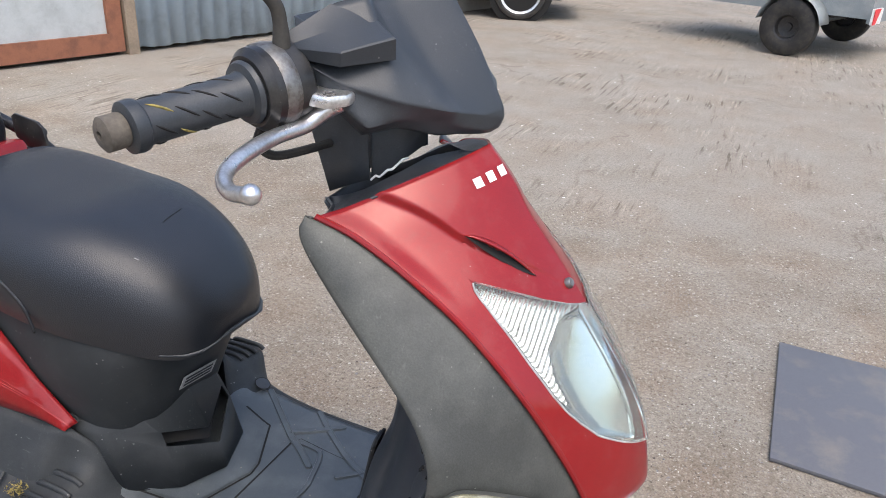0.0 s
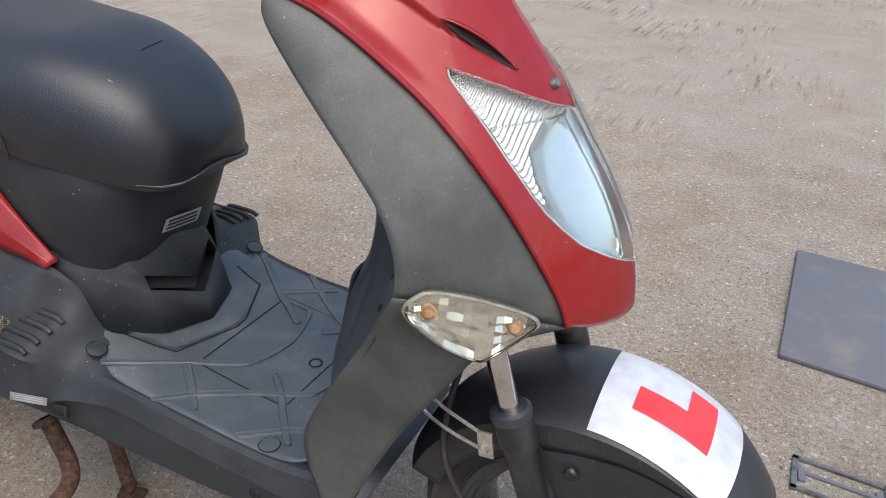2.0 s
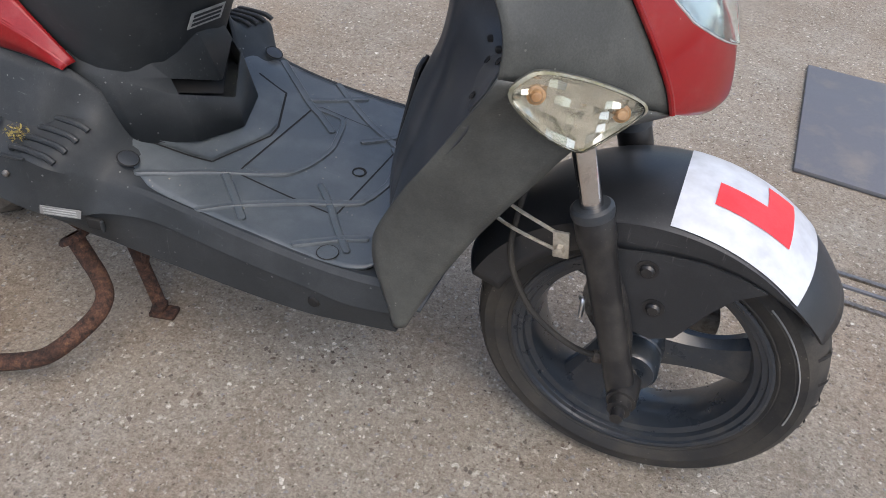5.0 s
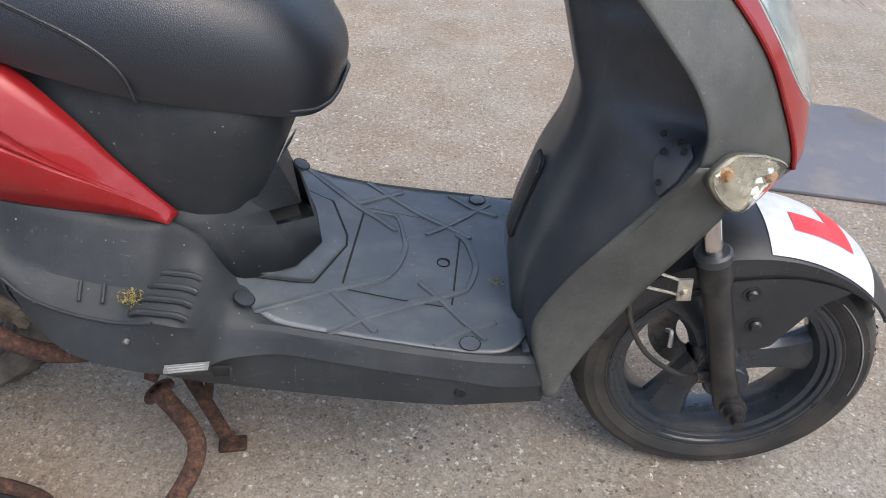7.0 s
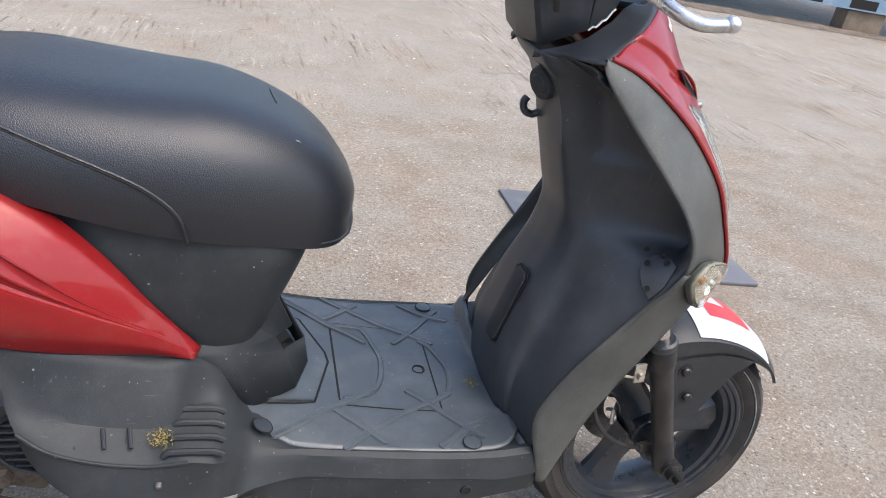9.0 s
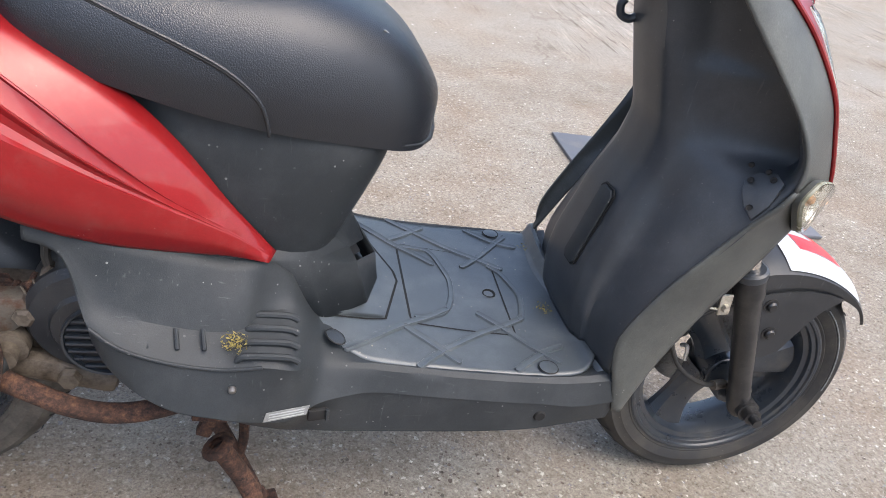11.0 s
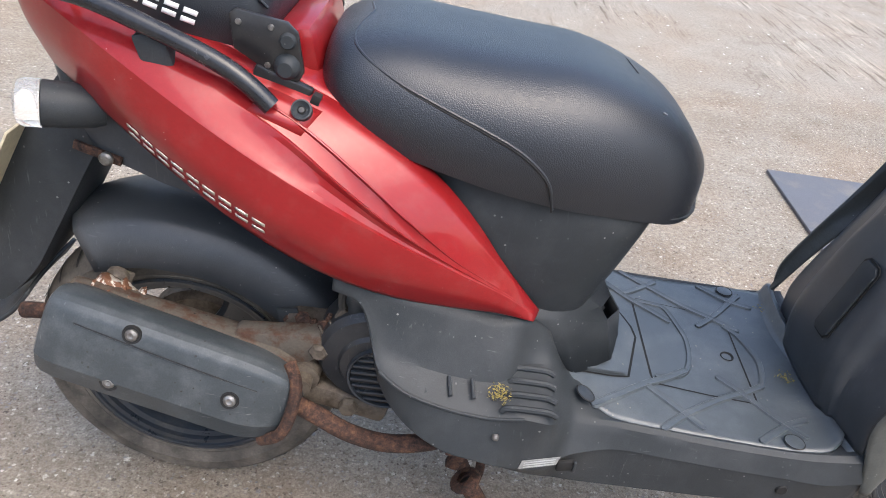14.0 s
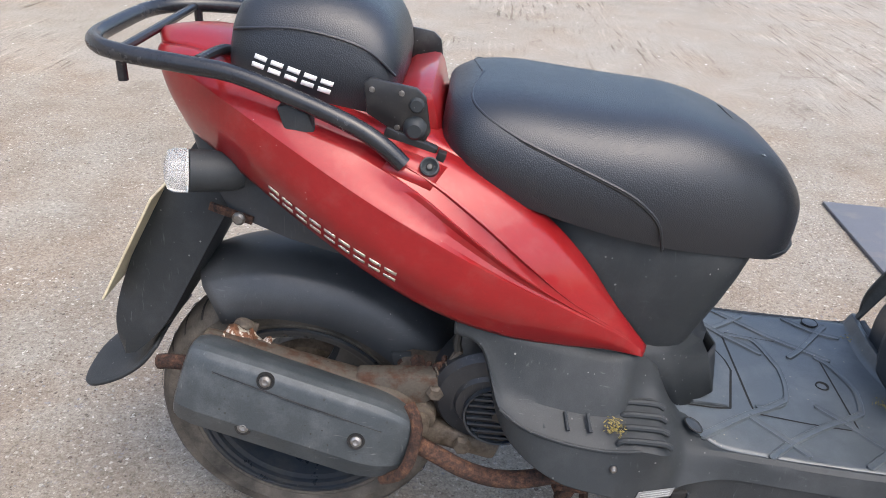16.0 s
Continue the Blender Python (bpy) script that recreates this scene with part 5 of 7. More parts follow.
part("trim_base", base_plate, FLOOR_PLASTIC, lower_trim, "flat base of the trim on the foot board")
lf = frame_of((-0.2275, -0.022, 0.5245), (0.02, 1, -0.12), (0.38, 0.0, 0.92))
box_label = part("warning_label", slab_of([lf @ V(x, y, 0.003) for x, y in ((-0.036, -0.014), (0.034, -0.014), (0.034, 0.012), (-0.036, 0.012))], lf.to_3x3() @ V(0, 0, 0.0008)), STICKER, seat_box, "worn grey label with unreadable print")
for k in range(3):
    part("print_bar", slab_of([lf @ V(x, y + 0.007 * k, 0.0041) for x, y in ((-0.030, -0.010), (0.028, -0.010), (0.028, -0.006), (-0.030, -0.006))], lf.to_3x3() @ V(0, 0, 0.0003)), BLACK_PLASTIC, box_label)


# -- seat --
SEAT = ((-0.622, 0.085, 0.786, 0.735), (-0.612, 0.120, 0.792, 0.722), (-0.585, 0.146, 0.801, 0.708), (-0.535, 0.160, 0.804, 0.692), (-0.470, 0.166, 0.799, 0.674), (-0.400, 0.166, 0.794, 0.657), (-0.330, 0.160, 0.790, 0.644), (-0.275, 0.148, 0.777, 0.635), (-0.225, 0.130, 0.756, 0.625), (-0.190, 0.113, 0.732, 0.617), (-0.166, 0.093, 0.705, 0.613), (-0.151, 0.070, 0.684, 0.614), (-0.144, 0.044, 0.667, 0.620), (-0.142, 0.016, 0.657, 0.627))


def seat_ring(x, w, zt, zb, n=36):
    """Half-round section: a soft top, full sides and a tucked lower edge."""
    ring = []
    for k in range(n + 1):
        a = math.pi * k / n
        c, s = math.cos(a), math.sin(a)
        y = -w * math.copysign(abs(c) ** 0.52, c)
        z = zb + (zt - zb) * abs(s) ** 0.62
        tuck = (1 - 0.05 * max(0.0, 1 - (z - zb) / 0.03)) * (0.95 if y > 0 else 1.0)
        ring.append(V(x - 0.006 * (1 - abs(s)), YC + y * tuck, z))
    return ring


seat_rows = [list(r) for r in zip(*[spline(c, 6) for c in zip(*[seat_ring(*s) for s in SEAT])])]
seat = part("seat", sheet(seat_rows, caps=True), VINYL, scooter, "black grained vinyl rider's seat with stitched seams", sharp=60)
part("seat_pan", sheet([[V(x, YC + s * w * 0.93, zb + 0.004) for s in (-1, -0.5, 0, 0.5, 1)] for x, w, zt, zb in SEAT]), DARK_PLASTIC, seat, thick=0.004)


def seat_at(x, a):
    """A point on the seat's skin: a in degrees, 0 at the near lower edge, 90 at the top."""
    for (xa, *pa), (xb, *pb) in zip(SEAT, SEAT[1:]):
        if x <= xb:
            t = (x - xa) / (xb - xa)
            w, zt, zb = (u + (v - u) * t for u, v in zip(pa, pb))
            break
    c, s = math.cos(radians(a)), math.sin(radians(a))
    return V(x, YC - w * math.copysign(abs(c) ** 0.52, c), zb + (zt - zb) * abs(s) ** 0.62)


for sgn in (1, -1):
    g = (lambda a: a) if sgn > 0 else (lambda a: 180 - a)
    part("seam_piping", tube([seat_at(x, g(a)) for x, a in ((-0.580, 90), (-0.592, 72), (-0.580, 50), (-0.540, 34), (-0.490, 26), (-0.440, 20), (-0.400, 15), (-0.372, 9), (-0.356, 4), (-0.348, 0))], 0.0020, 8), VINYL, seat)
    part("seam_groove", tube([seat_at(x, g(a)) + V(0, -sgn * 0.0006, -0.0028) for x, a in ((-0.580, 90), (-0.592, 72), (-0.580, 50), (-0.540, 34), (-0.490, 26), (-0.440, 20), (-0.400, 15), (-0.372, 9), (-0.356, 4), (-0.348, 0))], 0.0016, 8), HOLE, seat)
part("tear", tube([(-0.2600, 0.016, 0.7712), (-0.2580, 0.004, 0.7708), (-0.2558, -0.012, 0.7700), (-0.2522, -0.030, 0.7686)], 0.0009, 6), HOLE, seat, "short split in the vinyl")
part("fleck", block((0.007, 0.0025, 0.001), (-0.229, -0.106, 0.7495), (-25, 30, 35), 0.0004), STICKER, seat, "pale speck of dirt")

# -- red side panels --
PANEL = (
    ((-0.331, -0.157, 0.487), (-0.333, -0.162, 0.486), (-0.335, -0.168, 0.485), (-0.337, -0.172, 0.483), (-0.339, -0.175, 0.481)),
    ((-0.383, -0.166, 0.550), (-0.388, -0.176, 0.540), (-0.394, -0.186, 0.524), (-0.394, -0.187, 0.506), (-0.390, -0.179, 0.486)),
    ((-0.434, -0.171, 0.610), (-0.443, -0.188, 0.595), (-0.455, -0.206, 0.566), (-0.453, -0.206, 0.532), (-0.446, -0.193, 0.502)),
    ((-0.471, -0.172, 0.672), (-0.498, -0.200, 0.642), (-0.525, -0.222, 0.606), (-0.524, -0.221, 0.562), (-0.522, -0.204, 0.521)),
    ((-0.541, -0.164, 0.706), (-0.568, -0.204, 0.676), (-0.600, -0.232, 0.648), (-0.594, -0.232, 0.590), (-0.588, -0.212, 0.535)),
    ((-0.610, -0.155, 0.738), (-0.640, -0.200, 0.716), (-0.680, -0.230, 0.690), (-0.667, -0.236, 0.630), (-0.655, -0.219, 0.574)),
    ((-0.690, -0.148, 0.760), (-0.715, -0.188, 0.748), (-0.755, -0.217, 0.722), (-0.737, -0.225, 0.662), (-0.722, -0.208, 0.606)),
    ((-0.780, -0.130, 0.790), (-0.795, -0.164, 0.778), (-0.815, -0.190, 0.754), (-0.800, -0.200, 0.697), (-0.788, -0.186, 0.644)),
    ((-0.860, -0.105, 0.812), (-0.863, -0.136, 0.802), (-0.868, -0.158, 0.784), (-0.860, -0.168, 0.736), (-0.852, -0.158, 0.690)),
    ((-0.930, -0.088, 0.826), (-0.930, -0.114, 0.818), (-0.930, -0.130, 0.802), (-0.924, -0.131, 0.755), (-0.916, -0.120, 0.705)),
    ((-0.984, -0.060, 0.818), (-0.984, -0.078, 0.812), (-0.982, -0.086, 0.800), (-0.972, -0.087, 0.760), (-0.956, -0.080, 0.716)),
    ((-1.000, -0.028, 0.810), (-0.999, -0.036, 0.805), (-0.997, -0.040, 0.795), (-0.988, -0.040, 0.757), (-0.972, -0.038, 0.720)))
# even out the stations, so that its creases run true
idx = np.arange(12) / 11
even = np.array(PANEL)
for col in range(5):
    for k in range(3):
        fitted = np.polyval(np.polyfit(idx, even[:, col, k], 5), idx)
        even[1:10, col, k] = fitted[1:10]
PANEL = [[tuple(q) for q in st] for st in even.tolist()]
RIDGE = ((0.90, 0.96, 0.0), (0.90, 0.96, 0.0), (0.84, 0.93, 0.25), (0.68, 0.86, 1.0), (0.54, 0.75, 1.0), (0.44, 0.64, 0.6), (0.42, 0.62, 0.0), (0.42, 0.62, 0.0), (0.42, 0.62, 0.0), (0.42, 0.62, 0.0), (0.42, 0.62, 0.0), (0.42, 0.62, 0.0))
pr = []
for st, (ta, tb, amp) in zip(PANEL, RIDGE):
    st = [V(*p) for p in st]
    w = (tb - ta) * 0.5
    up = []
    rest = 1 - tb
    for t, d in ((0.0, 0.0), (ta * 0.4, 0.0), (ta * 0.8, 0.0), (ta - w * 0.16, 0.0005), (ta - w * 0.06, 0.0035), (ta + w * 0.06, 0.0035), (ta + w * 0.20, -0.0015), (ta + w, -0.0025), (tb - w * 0.25, -0.0015), (tb - w * 0.06, 0.0035), (tb + w * 0.04, 0.003), (tb + rest * 0.15, -0.003), (tb + rest * 0.4, -0.0055), (tb + rest * 0.75, -0.004), (tb + rest * 0.97, 0.0)):
        q = st[0] * (1 - t) ** 2 + (st[1] * 2 - (st[0] + st[2]) / 2) * (2 * t * (1 - t)) + st[2] * t * t
        up.append(q + V(0, -0.75, 0.65) * d * amp)
    low = spline(st[2:], 5)
    pr.append(up + low)
panel_rows = [list(r) for r in zip(*[spline(c, 6) for c in zip(*pr)])]
for mir in (False, True):
    rr = mirror(panel_rows, YC) if mir else panel_rows
    side_panel = part("red_side_panel", sheet(rr), RED, scooter, "metallic red tail panel, dusty and lightly scratched", thick=0.003, sharp=20)
    f = (lambda p: V(p[0], 2 * YC - p[1], p[2])) if mir else (lambda p: V(*p))
    if not mir:
        part("panel_screw", turned([(0, -0.003), (0.004, -0.003), (0.0065, -0.001), (0.0065, 0.003)], (-0.588, -0.2160, 0.553), (0, 1, 0.15), 14), STEEL, side_panel)
        pieces("mount_plate", side_panel, (-0.690, -0.199, 0.729), (0.069, -0.002, -0.025), (0.0, 0.035, 0.026), [(0.0, 0.062, 0.0, 0.036)], RED, 0.25, 0.0004)
        # raised badge along the lower edge
        ax = V(-0.650, -0.2335, 0.606) - V(-0.824, -0.1905, 0.690)
        pieces("badge_piece", side_panel, (-0.833, -0.1925, 0.676), ax, (0.35, -0.10, 1.0), [(0.0212 * k + 0.002, 0.0212 * k + 0.018, z0, z0 + 0.0042) for k in range(9) for z0 in (0.0, 0.0115)], SILVER_PRINT, -0.2, 0.002)
lamp_rows = [[V(p[0] + 0.002, YC + (p[1] - YC) * k, p[2]) for k in (1.0, 0.5, 0.0, -0.5, -1.0)] for p in PANEL[-1]]
part("tail_lamp", sheet(lamp_rows), RED_FILM, scooter, "red tail lamp lens", thick=0.003)
deck = [[V(*st[0]), V(st[0][0] - 0.004, st[0][1] * 0.5 + YC * 0.5, st[0][2] + 0.010), V(st[0][0] - 0.006, YC, st[0][2] + 0.013), V(st[0][0] - 0.004, 2 * YC - (st[0][1] * 0.5 + YC * 0.5), st[0][2] + 0.010), V(st[0][0], 2 * YC - st[0][1], st[0][2])] for st in PANEL[4:]]
part("tail_deck", sheet(skin(deck, 4, 3)), RED, scooter, "metallic red tail cover", thick=0.003)
screw_at, screw_in = V(-0.634, -0.189, 0.734), V(-0.05, 0.80, -0.60)
part("body_screw", turned([(0.004, 0.003), (0.0065, 0.002), (0.0092, -0.002), (0.0112, -0.0015), (0.0118, 0.006)], screw_at, screw_in, 20), BLACK_PLASTIC, scooter, "black cup washer")
part("screw", turned([(0, 0.0002), (0.003, 0.0004), (0.0044, 0.0016), (0.0046, 0.003)], screw_at, screw_in, 14), FORK_PAINT, scooter)
part("mount_gap", block((0.010, 0.012, 0.012), (-0.6225, -0.166, 0.7385), (0, 20, 0), 0.001), HOLE, scooter)
part("hinge_cover", block((0.05, 0.20, 0.06), (-0.655, YC, 0.768), (0, -14, 0), 0.012), RED, scooter, "red cover between the seats")

# -- passenger pad --
PAD = ((-0.880, 0.080, 0.860, 0.800), (-0.872, 0.108, 0.885, 0.795), (-0.845, 0.122, 0.902, 0.790), (-0.790, 0.126, 0.908, 0.782), (-0.740, 0.124, 0.900, 0.776), (-0.700, 0.118, 0.880, 0.774), (-0.682, 0.104, 0.852, 0.776), (-0.676, 0.075, 0.825, 0.780))
pad_rows = [list(r) for r in zip(*[spline(c, 5) for c in zip(*[seat_ring(*s) for s in PAD])])]
pad = part("passenger_pad", sheet(pad_rows, caps=True), VINYL, scooter, "black grained vinyl passenger pad with white lettering", sharp=60)
pieces("pad_mark", pad, (-0.862, -0.150, 0.824), (0.105, -0.012, -0.030), (0.0, 0.10, 1), [(0.011 + 0.0200 * k, 0.0258 + 0.0200 * k, z0, z0 + 0.0056) for k in range(5) for z0 in (0.002, 0.0118)], WHITE_PRINT, 0.12, 0.001)
part("seam_piping", tube([V(x, YC - w * k, z) for x, w, k, z in ((-0.880, 0.070, 1, 0.848), (-0.862, 0.116, 1, 0.862), (-0.79, 0.1255, 1, 0.868), (-0.72, 0.122, 1, 0.852), (-0.684, 0.106, 1, 0.818))], 0.0018, 8), VINYL, pad)
for s in (-1, 1):
    yy = YC + s * 0.136
    outline = [V(-0.716, yy, 0.818), V(-0.708, yy, 0.824), V(-0.655, yy, 0.816), V(-0.644, yy, 0.806), V(-0.637, yy, 0.765), V(-0.642, yy, 0.754), V(-0.662, yy, 0.752), V(-0.712, yy, 0.782)]
    plate = part("hinge_plate", slab_of(outline, (0, s * 0.006, 0), 0.0015), FORK_PAINT, scooter, "black pad hinge plate with a round knob")
    part("hinge_base", block((0.066, 0.012, 0.030), (-0.662, yy + s * 0.003, 0.744), (0, 20, 0), 0.003), FORK_PAINT, plate)
    part("knob", turned([(0, -0.012), (0.008, -0.012), (0.012, -0.008), (0.0145, 0.0), (0.0145, 0.004)], (-0.655, yy + s * 0.006, 0.769), (0, -s, 0), 20), BLACK_PLASTIC, plate)
    part("knob", turned([(0, -0.006), (0.007, -0.006), (0.009, -0.002), (0.009, 0.004)], (-0.654, yy + s * 0.006, 0.797), (0, -s, 0), 18), BLACK_PLASTIC, plate)
    for sx, sz in ((-0.706, 0.811), (-0.672, 0.809), (-0.676, 0.768)):
        part("screw", turned([(0, -0.0025), (0.003, -0.002), (0.004, 0.001)], (sx, yy + s * 0.006, sz), (0, -s, 0), 10), STEEL, plate)

# -- rear carrier --
near_tube = [(-0.664, -0.196, 0.736), (-0.690, -0.194, 0.758), (-0.725, -0.190, 0.777), (-0.790, -0.183, 0.800), (-0.860, -0.175, 0.820), (-0.920, -0.171, 0.826), (-0.985, -0.160, 0.829), (-1.030, -0.136, 0.830), (-1.052, -0.095, 0.830), (-1.056, YC, 0.830)]
carrier = part("rear_carrier", tube(near_tube + [(x, 2 * YC - y, z) for x, y, z in near_tube[-2::-1]], 0.0105, 14, 6, hollow=0.75), RACK_PAINT, scooter, "black tubular rear carrier")
part("cross_bar", tube([(-1.003, -0.155, 0.828), (-1.003, 0.115, 0.828)], 0.006, 10, 1, False), RACK_PAINT, carrier)
for y in (-0.150, 0.110):
    part("stub", tube([(-1.000, y, 0.830), (-1.000, y, 0.795)], 0.006, 10, 1, False), RACK_PAINT, carrier)
    part("stay", tube([(-0.905, y * 1.08, 0.828), (-0.895, y * 0.65, 0.826), (-0.880, y * 0.55, 0.815)], 0.0065, 10, 4), RACK_PAINT, carrier)
    part("foot_block", block((0.034, 0.030, 0.040), (-0.790, y * 1.13, 0.775), (0, -18, 0), 0.004), BLACK_PLASTIC, carrier)

# -- rear mudguard, plate holder, lamps --
def rear_guard(a, s):
    r = 0.287 + 0.008 * max(0.0, (a - 85) / 33)
    w = 0.094
    c = abs(s)
    rr = r - 0.030 * c ** 2.2 - 0.046 * max(0.0, c - 0.8) / 0.2
    return V(RW[0] + rr * math.cos(radians(a)), RW[1] + s * w, RW[2] + rr * math.sin(radians(a)))


rows = [[rear_guard(4 + (113 + 5 * (1 - abs(-1 + 0.1 * j))) * i / 36, -1 + 2 * j / 20) for j in range(21)] for i in range(37)]
rear_mudguard = part("rear_mudguard", sheet(rows), REAR_PLASTIC, scooter, "black plastic rear mudguard", thick=0.003, sharp=50)
part("guard_bracket", join(turned([(0, -0.008), (0.008, -0.008), (0.011, -0.004), (0.015, -0.002), (0.015, 0.004)], (-0.892, -0.118, 0.432), (0, 1, 0.2), 14), block((0.03, 0.006, 0.04), (-0.892, -0.112, 0.420), (0, 20, 0), 0.002)), CAST, rear_mudguard)
holder_rows = []
for x, z, w, d in ((-0.900, 0.720, 0.060, 0.065), (-0.945, 0.655, 0.062, 0.070), (-0.991, 0.587, 0.066, 0.073), (-1.046, 0.472, 0.069, 0.066), (-1.072, 0.407, 0.072, 0.056), (-1.084, 0.368, 0.074, 0.036), (-1.088, 0.345, 0.074, 0.016)):
    holder_rows.append([V(x - d * 0.5, YC - w * 0.8, z), V(x, YC - w, z), V(x + d, YC - w, z + 0.004), V(x + d * 1.1, YC - w * 0.55, z), V(x + d * 1.1, YC + w * 0.55, z), V(x + d, YC + w, z + 0.004), V(x, YC + w, z), V(x - d * 0.5, YC + w * 0.8, z)])
holder = part("plate_holder", sheet([list(r) for r in zip(*[spline(c, 4) for c in zip(*holder_rows)])], True, True), BLACK_PLASTIC, scooter, "black plate holder above a flared mud flap")
part("mud_flap", sheet([list(r) for r in zip(*[spline(c, 4) for c in zip(*[[V(x, YC + w * k, z - 0.006 * k * k) for k in (-1, -0.92, -0.6, -0.2, 0.2, 0.6, 0.92, 1)] for x, z, w in ((-1.040, 0.372, 0.074), (-1.066, 0.338, 0.078), (-1.096, 0.315, 0.083), (-1.126, 0.301, 0.086), (-1.148, 0.294, 0.084), (-1.162, 0.290, 0.072), (-1.170, 0.288, 0.045))])])]), BLACK_PLASTIC, holder, "flared foot of the plate holder", thick=0.006)
pf = frame_of((-1.044, YC, 0.545), (0, -1, 0), (0.48, 0, 0.88))
nplate = part("number_plate", slab_of([pf @ V(x, y, 0) for x, y in ((-0.105, -0.095), (0.105, -0.095), (0.105, 0.095), (-0.105, 0.095))], pf.to_3x3() @ V(0, 0, 0.003)), PLATE_YELLOW, holder, "yellow rear plate with blank bars")
for k in (-0.04, 0.04):
    part("print_bar", slab_of([pf @ V(x, y + k, 0.0034) for x, y in ((-0.085, -0.028), (0.085, -0.028), (0.085, 0.028), (-0.085, 0.028))], pf.to_3x3() @ V(0, 0, 0.0006)), RUBBER, nplate)
part("under_tail", sheet([[V(x, YC + s * w, z) for s, z in ((-1, zt), (-0.9, zb), (0, zb - 0.01), (0.9, zb), (1, zt))] for x, w, zt, zb in ((-0.600, 0.12, 0.60, 0.55), (-0.72, 0.12, 0.66, 0.565), (-0.82, 0.100, 0.70, 0.578), (-0.90, 0.092, 0.75, 0.605), (-0.935, 0.085, 0.77, 0.670), (-0.965, 0.05, 0.78, 0.73))]), DARK_PLASTIC, scooter, "dark plastic under-tail", thick=0.003)
part("tail_bracket", block((0.060, 0.005, 0.012), (-0.900, -0.108, 0.609), (0, 17, 0), 0.001), RUST, scooter, "rusty steel tail bracket")
part("bolt", turned([(0, -0.006), (0.006, -0.006), (0.009, -0.003), (0.009, 0.002)], (-0.889, -0.111, 0.604), (0, 1, 0), 12), STEEL, scooter)
for mir in (False, True):
    f = (lambda p: V(p[0], 2 * YC - p[1], p[2])) if mir else (lambda p: V(*p))
    a, b = V(-0.872, -0.128, 0.680), V(-0.955, -0.162, 0.690)
    d = (b - a).normalized()
    dd = V(d.x, -d.y if mir else d.y, d.z)
    ind = part("rear_turn_signal", turned([(0, 0), (0.020, 0), (0.024, 0.012), (0.0265, 0.040), (0.027, 0.066), (0, 0.066)], f(a), dd, 24), BLACK_PLASTIC, scooter, "black bullet turn signal with a clear end")
    ln = part("signal_lens", turned([(0.0275, 0.067), (0.0275, 0.084), (0.024, 0.091), (0.013, 0.095), (0, 0.096)], f(a), dd, 24), LENS_HAZED, ind, "clear lens")
    ln.visible_shadow = False
    part("signal_reflector", turned([(0.025, 0.0675), (0.015, 0.070), (0, 0.068)], f(a), dd, 24), BOWL_PLAIN, ind)

# -- engine and exhaust --
part("crankcase", join(block((0.20, 0.16, 0.13), (-0.58, -0.05, 0.33), (0, 10, 0), 0.02), block((0.34, 0.07, 0.12), (-0.70, 0.09, 0.30), (0, -6, 0), 0.03)), CAST, scooter, "dirty cast alloy engine case")
part("cylinder_head", block((0.15, 0.11, 0.11), (-0.49, -0.05, 0.36), (0, 8, 0), 0.015), CAST, scooter)
fan = part("fan_cover", turned([(0, -0.020), (0.046, -0.020), (0.050, -0.014), (0.072, -0.010), (0.080, 0.0), (0.082, 0.05), (0.07, 0.08)], (-0.533, -0.165, 0.382), (0.0, 1, 0.05), 40), GUARD_PLASTIC, scooter, "black round cooling fan cover with a slotted grille")
for k in range(8):
    dz = -0.038 + 0.011 * k
    half = math.sqrt(max(0.0, 0.046 ** 2 - dz ** 2))
    part("grille_slat", block((half * 2, 0.006, 0.004), (-0.518, -0.189, 0.369 + dz), (0, 0, 0), 0.001), WHEEL_PAINT, fan)
part("grille_ring", turned([(0.0465, 0.0), (0.0475, -0.005), (0.0500, -0.006), (0.0515, 0.0)], (-0.518, -0.187, 0.369), (0, 1, 0), 32), WHEEL_PAINT, fan)
part("grille_hub", turned([(0, -0.004), (0.010, -0.004), (0.011, 0.004)], (-0.518, -0.188, 0.369), (0, 1, 0), 16), FORK_PAINT, fan)
part("engine_mount", slab_of([V(-0.728, -0.172, 0.389), V(-0.720, -0.172, 0.403), V(-0.660, -0.172, 0.408), V(-0.609, -0.172, 0.414), V(-0.599, -0.172, 0.384), V(-0.641, -0.172, 0.350), V(-0.680, -0.172, 0.355)], (0, 0.03, 0), 0.004), CAST_RUST, scooter, "oily rusted cast bracket")
part("mount_bolt", turned([(0, -0.006), (0.009, -0.006), (0.013, -0.002), (0.013, 0.002)], (-0.609, -0.174, 0.388), (0, 1, 0), 6), CAST, scooter)
part("guard_tab", slab_of([V(-0.678, -0.118, 0.408), V(-0.650, -0.118, 0.412), V(-0.640, -0.118, 0.362), V(-0.671, -0.118, 0.362)], (0, 0.004, 0), 0.001), BLACK_PLASTIC, rear_mudguard)
part("tab_bolt", turned([(0, -0.004), (0.006, -0.004), (0.008, 0.0)], (-0.661, -0.119, 0.393), (0, 1, 0), 6), RUST, rear_mudguard)
rnd = random.Random(5)
